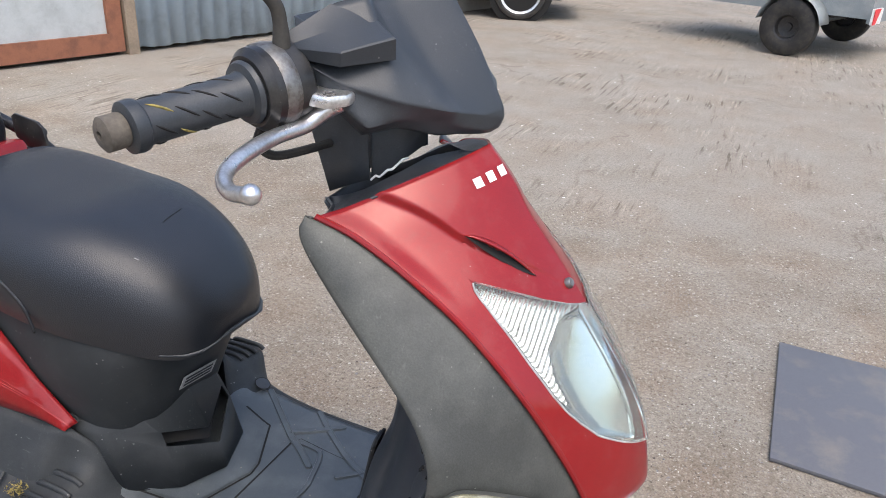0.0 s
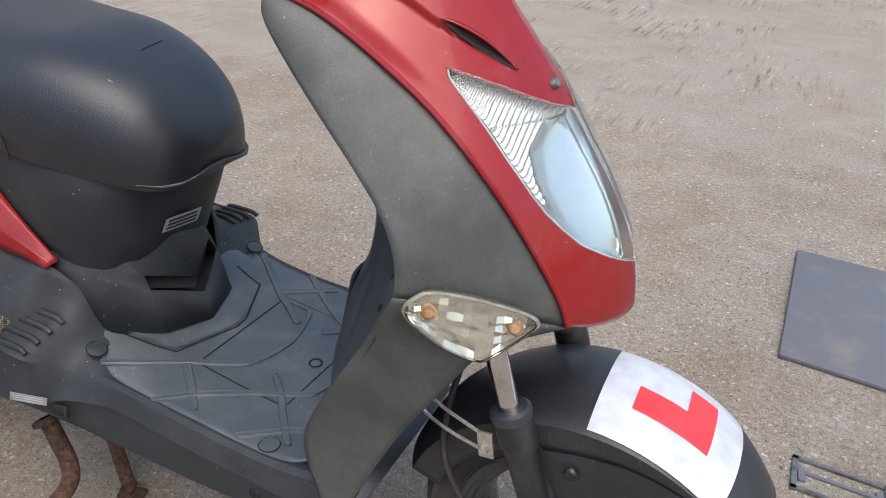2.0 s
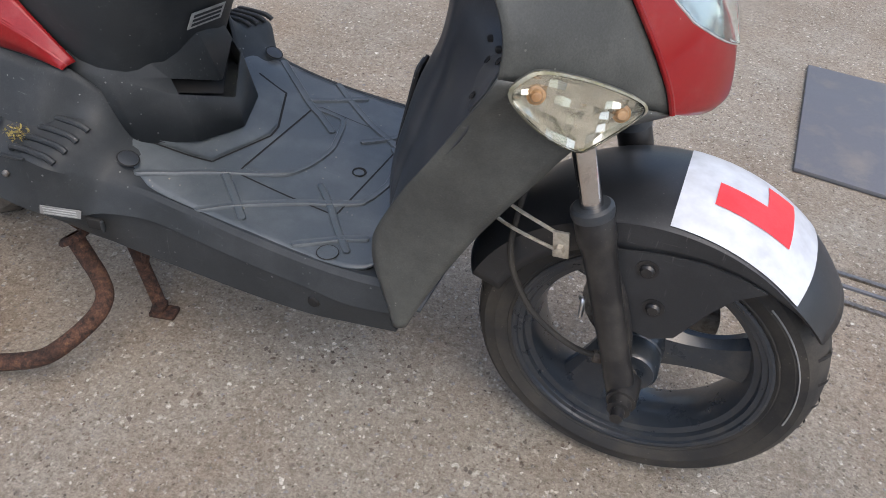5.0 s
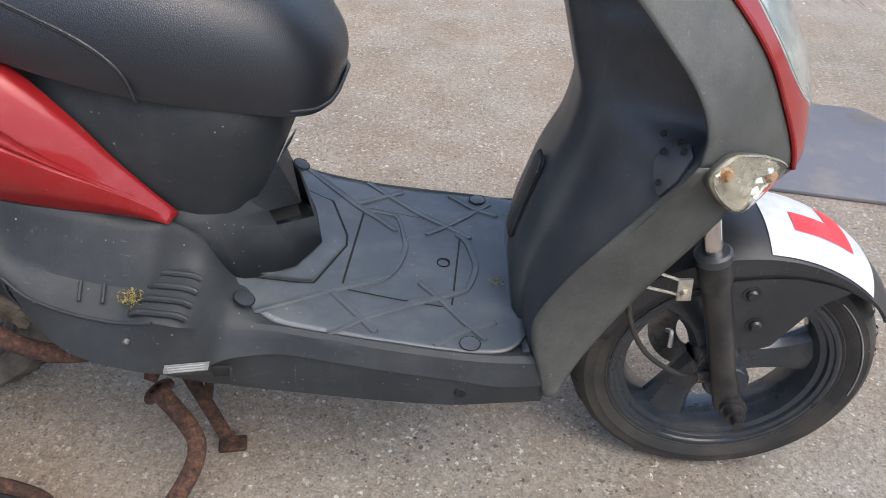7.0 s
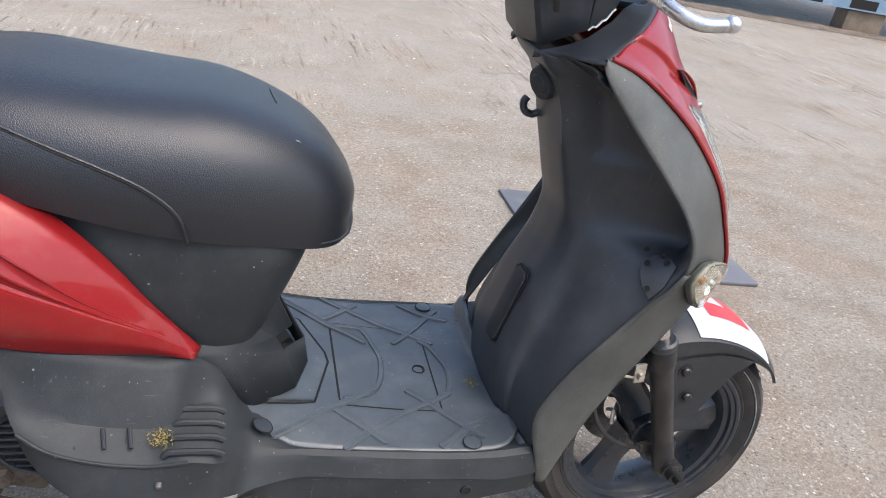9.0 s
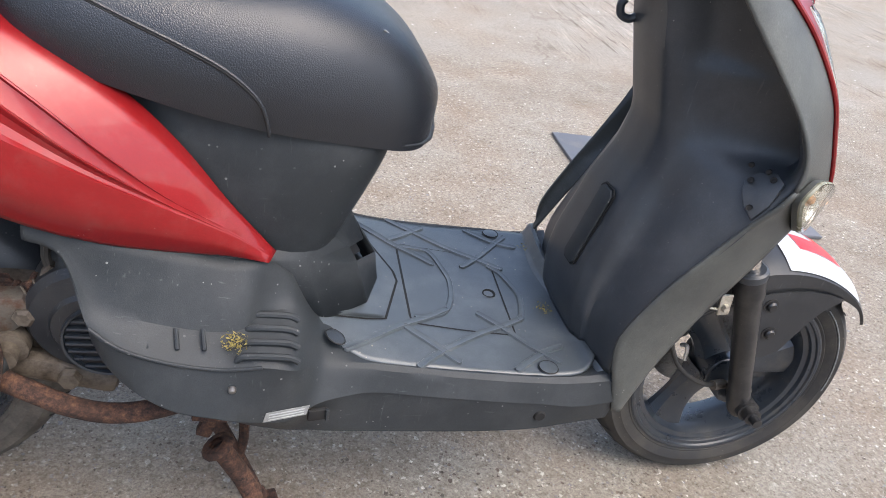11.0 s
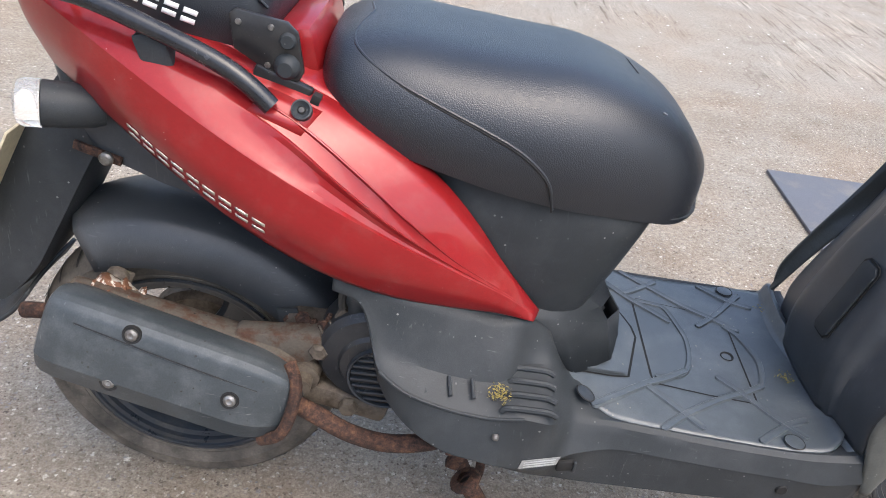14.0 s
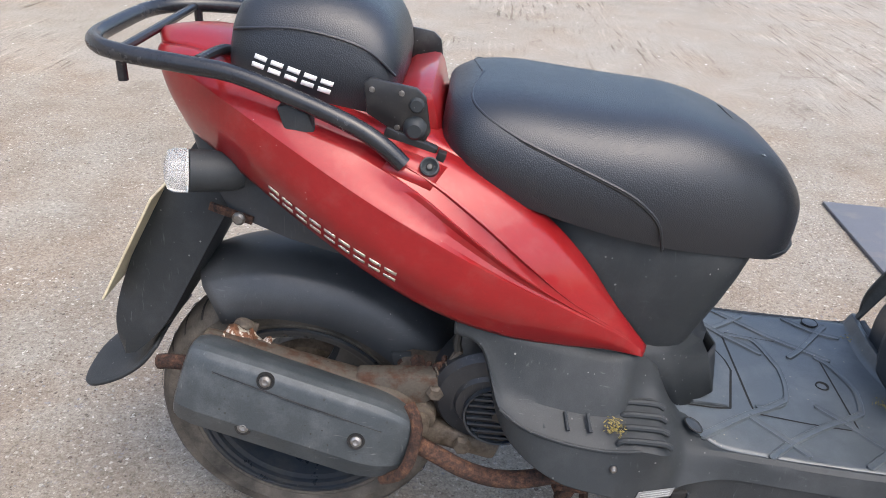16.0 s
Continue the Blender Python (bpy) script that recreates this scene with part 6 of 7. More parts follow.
lumps = [block((rnd.uniform(0.008, 0.020), rnd.uniform(0.008, 0.014), rnd.uniform(0.008, 0.018)), (x + rnd.uniform(-0.004, 0.004), y, z + rnd.uniform(-0.004, 0.004)), (rnd.uniform(-40, 40), rnd.uniform(-60, 60), rnd.uniform(-40, 40)), 0.0025, 1)
         for x, y, z in ((-0.642, -0.140, 0.414), (-0.634, -0.140, 0.409), (-0.626, -0.142, 0.410), (-0.618, -0.142, 0.402), (-0.610, -0.146, 0.408), (-0.604, -0.150, 0.420), (-0.598, -0.150, 0.426), (-0.596, -0.152, 0.412), (-0.590, -0.155, 0.430), (-0.584, -0.155, 0.424), (-0.602, -0.155, 0.398), (-0.594, -0.158, 0.388), (-0.592, -0.160, 0.376))]
linkage = part("carburettor_linkage", join(*lumps), RUST, scooter, "rusty bracket and linkage")
part("linkage_arm", tube([(-0.592, -0.156, 0.418), (-0.586, -0.156, 0.438), (-0.578, -0.155, 0.452)], 0.0065, 8, 3), CAST, linkage)
for pts in ([(-0.612, -0.162, 0.424), (-0.604, -0.166, 0.408), (-0.606, -0.166, 0.392)], [(-0.622, -0.156, 0.404), (-0.606, -0.164, 0.414), (-0.590, -0.166, 0.410), (-0.582, -0.164, 0.420)], [(-0.598, -0.164, 0.436), (-0.592, -0.168, 0.414), (-0.596, -0.168, 0.384)]):
    part("linkage_rod", tube(pts, 0.0014, 6), CAST, linkage)
part("linkage_spring", tube([(-0.606 + 0.0006 * k + 0.003 * math.cos(k * 1.6), -0.166 + 0.003 * math.sin(k * 1.6), 0.402 + 0.001 * k) for k in range(22)], 0.0008, 5, 2), STEEL, linkage)
part("throttle_hose", tube([(-0.575, -0.150, 0.430), (-0.584, -0.156, 0.462), (-0.578, -0.150, 0.500), (-0.560, -0.140, 0.530)], 0.0055, 8), RUBBER, linkage)
part("oil_filler", turned([(0, -0.03), (0.014, -0.03), (0.014, -0.012), (0.022, -0.010), (0.022, 0.01)], (-0.628, -0.17, 0.345), (0, 1, 0), 12), CAST, scooter)
part("gearbox_foot", join(block((0.13, 0.03, 0.035), (-0.575, -0.16, 0.300), (0, 14, 0), 0.010), turned([(0, -0.01), (0.012, -0.01), (0.014, 0.0)], (-0.565, -0.178, 0.302), (0, 1, 0), 6)), CAST, scooter)
ea = V(-0.952, -0.185, 0.402) - V(-0.655, -0.196, 0.322)
ef = frame_of((-0.655, -0.196, 0.322), tuple(ea), (0.0, 0.35, 1.0))
LN = ea.length
sil = []
ends = [(-0.030 + 0.085 * (1 - math.cos(a)), max(0.02, math.sin(a) ** 0.8)) for a in (math.pi / 2 * q / 7 for q in range(1, 8))]
for s, k in ends + [(LN * 0.5, 1.0), (LN - 0.03, 1.0), (LN - 0.012, 0.96), (LN - 0.003, 0.88), (LN, 0.78)]:
    prof = ((-0.046, 0.030), (-0.066, 0.0), (-0.062, -0.028), (-0.034, -0.047), (0.000, -0.051), (0.026, -0.0515), (0.042, -0.0505), (0.0515, -0.0465), (0.0575, -0.0385), (0.0605, -0.026), (0.0605, -0.008), (0.056, 0.010))
    sil.append([ef @ V(s, h * k, d * k) for h, d in prof])
silencer = part("silencer", tube([(-0.640, -0.170, 0.326), (-0.700, -0.165, 0.344), (-0.800, -0.162, 0.366), (-0.945, -0.162, 0.400)], 0.050, 20, 3, taper=(0.6, 1, 1, 1, 1, 1, 0.95)), CAST_RUST, scooter, "rusty steel silencer")
fl_rows = []
for r in sil:
    out = []
    for a, b in zip(r, r[1:]):
        out += [a.lerp(b, q / 3) for q in range(3)]
    fl_rows.append(out + [r[-1]])
guard = part("heat_guard", sheet(fl_rows), SILENCER_PLASTIC, silencer, "grey scuffed heat guard", thick=0.003, sharp=24)
# thin dark tube that draws the shade line of the guard's step
part("crease_shade", tube([(-0.9024, -0.2258, 0.4340), (-0.785, -0.2335, 0.3985), (-0.676, -0.2350, 0.3640)], 0.0011, 6, 4), FORK_PAINT, guard)
for s, h in ((0.197, 0.038), (0.207, -0.036), (0.058, -0.003)):
    q = ef @ V(s, h, -0.051 if h > -0.03 else -0.043)
    part("guard_screw", turned([(0, 0.003), (0.004, 0.0045), (0.0075, 0.003), (0.0085, 0.0)], q, tuple(ef.to_3x3() @ V(0, 0, -1)), 18), STEEL, guard)
    part("screw_cup", turned([(0.0085, 0.0010), (0.0115, 0.0016), (0.0128, -0.002)], q, tuple(ef.to_3x3() @ V(0, 0, -1)), 18), HOLE, guard)
part("tail_pipe", tube([(-0.935, -0.165, 0.395), (-0.985, -0.160, 0.392), (-1.005, -0.158, 0.388)], 0.011, 12, 3, hollow=0.75), RUST, silencer)
part("rust_flange", tube([ef @ V(0.004, 0.058, -0.020), ef @ V(-0.014, 0.038, -0.034), ef @ V(-0.020, 0.0, -0.040), ef @ V(-0.016, -0.034, -0.036), ef @ V(0.004, -0.060, -0.016)], 0.0085, 10, 5), RUST, silencer)
crumple = random.Random(11)
part("torn_foil", sheet([[V(-0.911 + 0.0078 * i + crumple.uniform(-0.003, 0.003), -0.170 + 0.011 * j, 0.440 - 0.0025 * i + 0.004 * math.sin(2.1 * i + 1.3 * j) + crumple.uniform(-0.006, 0.006)) for j in range(5)] for i in range(9)]), FOIL, silencer, "torn rusty shielding with flaking white skin", thick=0.001, sharp=15)
part("exhaust_pipe", tube([(-0.642, -0.205, 0.328), (-0.600, -0.214, 0.312), (-0.560, -0.218, 0.293), (-0.515, -0.220, 0.283), (-0.470, -0.222, 0.290), (-0.420, -0.215, 0.303), (-0.370, -0.190, 0.305), (-0.34, -0.15, 0.30)], 0.0128, 14, 6), RUST, silencer, "flaking rusty exhaust pipe")

# -- stand --
stand = part("centre_stand", tube([(-0.442, -0.085, 0.262), (-0.415, -0.088, 0.185), (-0.384, -0.099, 0.120), (-0.350, -0.114, 0.055), (-0.332, -0.122, 0.016)], 0.0115, 12, 5), RUST, scooter, "rusty tubular centre stand")
part("leg", tube([(-0.442, 0.045, 0.262), (-0.415, 0.048, 0.185), (-0.384, 0.059, 0.120), (-0.350, 0.074, 0.055), (-0.332, 0.082, 0.016)], 0.0115, 12, 5), RUST, stand)
part("cross_tube", tube([(-0.440, -0.150, 0.258), (-0.440, 0.11, 0.258)], 0.012, 12, 1, False), RUST, stand)
for fy, ft in ((-0.126, 14), (0.086, -14)):
    part("foot", join(block((0.046, 0.030, 0.010), (-0.322, fy, 0.006), (0, 0, ft), 0.004), block((0.022, 0.026, 0.024), (-0.330, fy, 0.016), (0, 25, ft), 0.006)), RUST, stand)
part("brace", tube([(-0.364, -0.108, 0.078), (-0.356, -0.102, 0.115), (-0.358, -0.095, 0.17), (-0.365, -0.09, 0.25)], 0.0075, 8, 4), RUST, stand)
part("pivot_lug", join(block((0.056, 0.020, 0.012), (-0.402, -0.190, 0.262), (0, 8, 0), 0.003), block((0.046, 0.016, 0.012), (-0.400, -0.186, 0.246), (0, 4, 0), 0.003), block((0.020, 0.016, 0.06), (-0.400, -0.170, 0.225), (0, 20, 0), 0.003)), RUST, stand)

# -- handlebar --
# its rows run from the top over the ridge, the fold and the lip to the underside, from the near end to the middle
cowl_rows = []


def cowl_row(*pts):
    row = []
    for a, b in zip(pts, pts[1:]):
        row += [V(*a).lerp(V(*b), q / 6) for q in range(6)]
    cowl_rows.append(row + [V(*pts[-1])])


cowl_row((0.062, -0.174, 1.073), (0.062, -0.176, 1.062), (0.056, -0.176, 1.049), (0.056, -0.174, 1.046), (0.055, -0.170, 1.043), (0.053, -0.160, 1.036))
cowl_row((0.080, -0.156, 1.086), (0.086, -0.166, 1.055), (0.094, -0.174, 1.045), (0.095, -0.172, 1.042), (0.110, -0.168, 1.016), (0.099, -0.150, 1.005))
cowl_row((0.095, -0.140, 1.099), (0.110, -0.156, 1.049), (0.117, -0.166, 1.032), (0.119, -0.163, 1.026), (0.141, -0.158, 0.991), (0.124, -0.140, 0.979))
cowl_row((0.116, -0.116, 1.107), (0.142, -0.130, 1.063), (0.162, -0.142, 1.018), (0.162, -0.138, 1.011), (0.159, -0.134, 0.998), (0.150, -0.120, 0.986))
cowl_row((0.109, -0.098, 1.102), (0.154, -0.103, 1.049), (0.195, -0.100, 1.005), (0.191, -0.096, 0.998), (0.183, -0.094, 0.991), (0.179, -0.085, 0.974))
cowl_row((0.120, -0.078, 1.103), (0.161, -0.077, 1.043), (0.202, -0.075, 0.999), (0.202, -0.074, 0.994), (0.201, -0.072, 0.983), (0.197, -0.066, 0.974))
cowl_row((0.139, -0.048, 1.109), (0.182, -0.046, 1.048), (0.216, -0.046, 0.992), (0.216, -0.045, 0.989), (0.215, -0.044, 0.975), (0.209, -0.042, 0.970))
cowl_row((0.152, -0.020, 1.121), (0.196, -0.020, 1.055), (0.226, -0.020, 0.997), (0.228, -0.020, 0.986), (0.223, -0.020, 0.974), (0.213, -0.020, 0.967))
cowl_rows = cowl_rows + [[V(p.x - 0.05 * abs(p.y - YC), YC - (p.y - YC) * 0.94, p.z) for p in r] for r in cowl_rows[-2::-1]]
grid = []
for a, b in zip(cowl_rows, cowl_rows[1:]):
    grid += [[p.lerp(q, k / 6) for p, q in zip(a, b)] for k in range(6)]
grid.append(cowl_rows[-1])
for _ in range(2):      # round the folds
    old = grid
    grid = [[p if i in (0, len(old) - 1) or j in (0, len(r) - 1) else (p * 4 + old[i - 1][j] + old[i + 1][j] + r[j - 1] + r[j + 1]) / 8 for j, p in enumerate(r)] for i, r in enumerate(old)]
bar = part("handlebar_cover", sheet(grid), DARK_PLASTIC, scooter, "satin black handlebar cowl", thick=0.003, sharp=40)
bulge = [V(0.075, -0.182, 1.054), V(0.122, -0.176, 1.050), V(0.156, -0.134, 1.054), V(0.130, -0.095, 1.060), V(0.095, -0.110, 1.066), V(0.070, -0.140, 1.058)]
lid = [V(0.067, -0.184, 1.063), V(0.127, -0.182, 1.064), V(0.156, -0.134, 1.074), V(0.130, -0.118, 1.085), V(0.092, -0.142, 1.100), V(0.065, -0.178, 1.074)]
cen_lid = sum(lid, V(0, 0, 0)) / 6 + V(0, 0, 0.003)
part("switch_pod", sheet([bulge, [a.lerp(b, 0.93) for a, b in zip(bulge, lid)], [a.lerp(b, 0.99).lerp(cen_lid, 0.05) for a, b in zip(bulge, lid)], [cen_lid] * 6], True), DARK_PLASTIC, bar, "angular black pod beside the cowl", sharp=28)


def neck_row(z, xc, zr, xf, zf):
    """Section of the neck cover: near front end, near corner, rear, far corner, far front end."""
    near = [V(xf, YC - 0.072, zf), V((xf + xc) * 0.5, YC - 0.071, (zf + z) * 0.5), V(xc + 0.004, YC - 0.068, z), V(xc, YC - 0.062, z)]
    return near + [V(xc - 0.004, YC, zr)] + [V(p.x, 2 * YC - p.y, p.z) for p in near[::-1]]


part("neck_cover", sheet([neck_row(0.893, 0.053, 0.886, 0.107, 0.917), neck_row(0.925, 0.043, 0.92, 0.106, 0.94), neck_row(0.955, 0.033, 0.952, 0.105, 0.965), neck_row(1.00, 0.022, 1.00, 0.100, 1.00), neck_row(1.075, 0.015, 1.075, 0.096, 1.05)]), DARK_PLASTIC, bar, "black handlebar neck cover facing the rider", thick=0.003, sharp=25)
for sx, sy, sz in ((0.083, -0.0925, 0.930), (0.070, -0.0925, 0.944)):
    part("cover_hole", turned([(0, -0.0008), (0.0035, -0.0008), (0.004, 0.002)], (sx, sy, sz), (0, 1, 0), 10), HOLE, bar)
guard_low = spline([(0.1085, -0.0925, 0.918), (0.122, -0.090, 0.925), (0.140, -0.082, 0.940), (0.158, -0.064, 0.957)], 4)
part("neck_guard", sheet([[p, p + V(0, 0.0, 0.03), V(p.x, p.y, 1.005)] for p in guard_low]), DARK_PLASTIC, bar, "broken black neck cover", thick=0.003)
part("broken_edge", tube([p + V(0, -0.001, 0.0014 * ((k * 7) % 3 - 1)) for k, p in enumerate(guard_low[:10])] , 0.0014, 6, 1), WHITE_PRINT, bar, "pale broken plastic edge")
ledge_out = resample([V(0.050, -0.086, 0.884), V(0.080, -0.122, 0.893), V(0.088, -0.152, 0.894), V(0.096, -0.184, 0.899)] + [nose(k / 10, 0.0) + V(-0.002, 0.001, -0.002) for k in range(1, 11)], 24)
ledge_in = resample([V(0.050, -0.082, 0.885), V(0.060, -0.090, 0.889), V(0.084, -0.0925, 0.899), V(0.107, -0.093, 0.911), V(0.140, -0.082, 0.932), V(0.160, -0.064, 0.946), V(0.186, NY, 0.950)], 24)
for mir in (False, True):
    rows = [[a.lerp(b, t) + V(0, 0, -0.006 * math.sin(math.pi * t) - (0.010 if t == 1 else 0.0)) for t in (0, 0.25, 0.5, 0.75, 0.92, 1)] for a, b in zip(ledge_out, ledge_in)]
    part("neck_ledge", sheet(mirror(rows, NY) if mir else rows), DARK_PLASTIC, scooter, "black ledge between the shield and the neck", thick=0.003)
g0, g1 = V(0.052, -0.215, 1.026), V(0.012, -0.335, 1.012)
gd = (g1 - g0).normalized()
grip = part("grip", turned([(0.012, 0), (0.027, 0.0), (0.029, 0.003), (0.027, 0.007), (0.0205, 0.009), (0.0192, 0.012), (0.0187, 0.104), (0.0215, 0.106), (0.0222, 0.110), (0.0215, 0.117), (0.018, 0.119), (0, 0.119)], g0, gd, 28), DARK_PLASTIC, scooter, "black rubber grip with moss in its grooves")
part("bar_end", turned([(0.013, 0.118), (0.0145, 0.121), (0.0145, 0.136), (0.010, 0.139), (0.004, 0.139), (0.004, 0.130), (0, 0.130)], g0, gd, 20), RUBBER_DUSTY, grip)
gm = gd.to_track_quat("Z", "Y").to_matrix()
for k in range(24):
    a0, z0 = 6.283 * (k % 6) / 6 + 0.5 * (k // 6), 0.020 + 0.021 * (k // 6)
    pts = [g0 + gm @ V(0.0188 * math.cos(a0 + 0.7 * t), 0.0188 * math.sin(a0 + 0.7 * t), z0 + 0.018 * t) for t in (0, 0.25, 0.5, 0.75, 1)]
    part("grip_groove", tube(pts, 0.0012, 6, 1, taper=(0.3, 1, 1, 1, 0.3)), DEBRIS if k % 7 == 2 else HOLE, grip)
switch = part("switch_housing", turned([(0, -0.052), (0.030, -0.052), (0.037, -0.046), (0.039, -0.018), (0.038, -0.006), (0.032, 0.001), (0, 0.001)], g0, gd, 28), FORK_PAINT, scooter, "chipped black throttle housing")
part("chipped_band", turned([(0.0385, -0.030), (0.0396, -0.026), (0.0396, -0.016), (0.0388, -0.013)], g0, gd, 24), STEEL, switch)
part("engine_button", turned([(0, -0.006), (0.006, -0.006), (0.007, 0.0)], g0 - gd * 0.02 + V(-0.032, 0, 0.006), (1, 0, -0.2), 14), RED_FILM, switch)
lever = part("brake_lever", tube([(0.108, -0.155, 1.014), (0.098, -0.168, 1.005), (0.089, -0.187, 0.994), (0.084, -0.230, 0.992), (0.086, -0.275, 0.988), (0.092, -0.305, 0.982), (0.110, -0.322, 0.977), (0.135, -0.330, 0.981)], 0.0075, 12, 6, taper=(1.5, 1.2, 1.0, 1.0, 0.95, 0.9, 0.9)), ALLOY, scooter, "polished alloy front brake lever")
ball = bmesh.new()
bmesh.ops.create_uvsphere(ball, u_segments=16, v_segments=10, radius=0.0084, matrix=Matrix.Translation((0.136, -0.330, 0.982)))
part("lever_ball", ball, ALLOY, lever)
part("lever_perch", join(turned([(0, -0.009), (0.012, -0.009), (0.014, -0.006), (0.014, 0.006), (0.012, 0.009), (0, 0.009)], (0.106, -0.157, 1.016), (0.1, -0.2, 1), 18), slab_of([V(0.082, -0.178, 1.016), V(0.094, -0.190, 1.013), V(0.112, -0.186, 1.011), V(0.126, -0.170, 1.012), V(0.128, -0.152, 1.014), V(0.112, -0.146, 1.017)], (0, 0, 0.013), 0.004), turned([(0, -0.014), (0.007, -0.014), (0.007, 0.0)], (0.106, -0.160, 1.022), (0, 0, -1), 6)), ALLOY, lever)
part("brake_cable", tube([(0.040, -0.178, 0.992), (0.025, -0.172, 0.966), (0.029, -0.166, 0.953), (0.037, -0.150, 0.947), (0.053, -0.110, 0.948), (0.060, -0.085, 0.949)], 0.0048, 10, 6), RUBBER, lever)
part("mirror_stalk", tube([(0.070, -0.190, 1.050), (0.070, -0.190, 1.085), (0.066, -0.196, 1.105), (0.045, -0.215, 1.130), (0.020, -0.24, 1.17)], 0.0065, 12, 6, taper=(1.5, 1.0, 1, 1, 1)), RUBBER, scooter, "black mirror stalk")


# ---- loose things on the yard ----
mat_ob = part("rubber_sheet", slab_of([V(0.664, 0.890, 0.001), V(1.385, 0.835, 0.001), V(1.405, 1.320, 0.001), V(1.310, 1.455, 0.001), V(0.672, 1.487, 0.001)], (0, 0, 0.012), 0.003), MAT_GREY)
tagged(mat_ob, "flat dark grey rubber sheet lying on the concrete", "rubber sheet")
drain = empty("drain_cover", (0.80, 0.51, 0), "small iron drain frame filled with grit, set in the concrete", "drain cover")
part("frame", join(block((0.172, 0.010, 0.006), (0.803, 0.548, 0.003), (0, 0, -2)), block((0.172, 0.010, 0.006), (0.803, 0.462, 0.003), (0, 0, -2)), block((0.010, 0.096, 0.006), (0.722, 0.506, 0.003)), block((0.010, 0.096, 0.006), (0.884, 0.504, 0.003))), STEEL, drain)
part("key_slot", join(block((0.150, 0.008, 0.005), (0.803, 0.512, 0.0025), (0, 0, -2)), block((0.014, 0.040, 0.006), (0.735, 0.508, 0.003), (0, 0, 6), 0.002), block((0.014, 0.040, 0.006), (0.872, 0.506, 0.003), (0, 0, 6), 0.002)), MAT_GREY, drain)

old = empty("old_exhaust", (-0.55, -0.34, 0), "rusty discarded scooter exhaust lying on the concrete", "exhaust")
op = part("header_pipe", tube([(-0.388, -0.197, 0.200), (-0.367, -0.2015, 0.168), (-0.351, -0.205, 0.140), (-0.338, -0.217, 0.115), (-0.338, -0.248, 0.095), (-0.357, -0.303, 0.075), (-0.388, -0.327, 0.058), (-0.453, -0.347, 0.038), (-0.527, -0.363, 0.018), (-0.584, -0.362, 0.018), (-0.653, -0.351, 0.024), (-0.74, -0.33, 0.045)], 0.0135, 16, 7, hollow=0.8), RUST, old, "bent rusty header pipe")
part("flange", turned([(0.0105, -0.006), (0.019, -0.006), (0.023, -0.003), (0.024, 0.0), (0.023, 0.004), (0.0138, 0.005)], (-0.3885, -0.197, 0.2005), (0.52, -0.10, -0.84), 14), RUST, old)
part("pipe_bore", turned([(0, 0.004), (0.0112, 0.004), (0.0112, 0.03)], (-0.3885, -0.197, 0.2005), (0.52, -0.10, -0.84), 14), HOLE, old)
part("band", turned([(0.0137, -0.012), (0.0145, -0.010), (0.0145, 0.010), (0.0137, 0.012)], (-0.560, -0.363, 0.018), (1, 0.0, 0), 14), RUST, old)
part("lug", block((0.012, 0.010, 0.020), (-0.590, -0.372, 0.010), (20, 0, 0), 0.003), RUST, old)
part("silencer_can", tube([(-0.556, -0.318, 0.032), (-0.580, -0.322, 0.038), (-0.64, -0.326, 0.046), (-0.76, -0.33, 0.055), (-0.88, -0.34, 0.058)], 0.038, 20, 4, taper=(0.45, 0.9, 1, 1, 1.2)), SILENCER_PLASTIC, old, "dull blue-grey silencer can")
part("outlet", tube([(-0.600, -0.318, 0.040), (-0.565, -0.322, 0.030), (-0.546, -0.330, 0.024)], 0.015, 14, 4, hollow=0.7), CAST, old)
part("collar", tube([(-0.545, -0.300, 0.010), (-0.542, -0.290, 0.028), (-0.556, -0.285, 0.048), (-0.60, -0.285, 0.068), (-0.66, -0.288, 0.080), (-0.72, -0.29, 0.085)], 0.011, 10, 4), RUST, old, "rusty seam along the can")
part("mount", join(tube([(-0.690, -0.300, 0.060), (-0.705, -0.285, 0.062), (-0.712, -0.272, 0.062)], 0.010, 8, 4), block((0.026, 0.012, 0.024), (-0.716, -0.268, 0.060), (10, 20, 10), 0.004)), RUST, old)


def clump(name, at, r, n, seed, label, flat=0.5):
    """A pinch of dry moss or leaf litter: many small flakes."""
    rnd = random.Random(seed)
    bm = bmesh.new()
    for _ in range(n):
        a, d = rnd.uniform(0, 6.28), r * rnd.random() ** 0.7
        c = V(at[0] + d * math.cos(a), at[1] + d * math.sin(a), at[2] + rnd.random() * r * flat)
        u = V(rnd.uniform(-1, 1), rnd.uniform(-1, 1), rnd.uniform(-0.4, 0.8)).normalized() * rnd.uniform(0.0012, 0.0035)
        w = V(rnd.uniform(-1, 1), rnd.uniform(-1, 1), rnd.uniform(-0.6, 0.6)).normalized() * rnd.uniform(0.0006, 0.0014)
        bm.faces.new([bm.verts.new(p) for p in (c - u, c + w, c + u, c - w)])
    tagged(part(name, bm, DEBRIS), label, "moss", kind="stuff")


clump("moss", (-0.372, -0.240, 0.406), 0.015, 170, 1, "dry yellow moss gathered on the foot step", 1.0)
clump("leaf_litter", (0.078, -0.052, 0.341), 0.016, 60, 2, "bits of dry litter on the foot board", 0.3)
clump("leaf_litter", (0.095, 0.120, 0.343), 0.012, 22, 3, "bits of dry litter on the foot board", 0.3)
clump("weed", (1.30, 1.36, 0.012), 0.06, 300, 4, "small weeds growing beside the rubber sheet", 0.3)

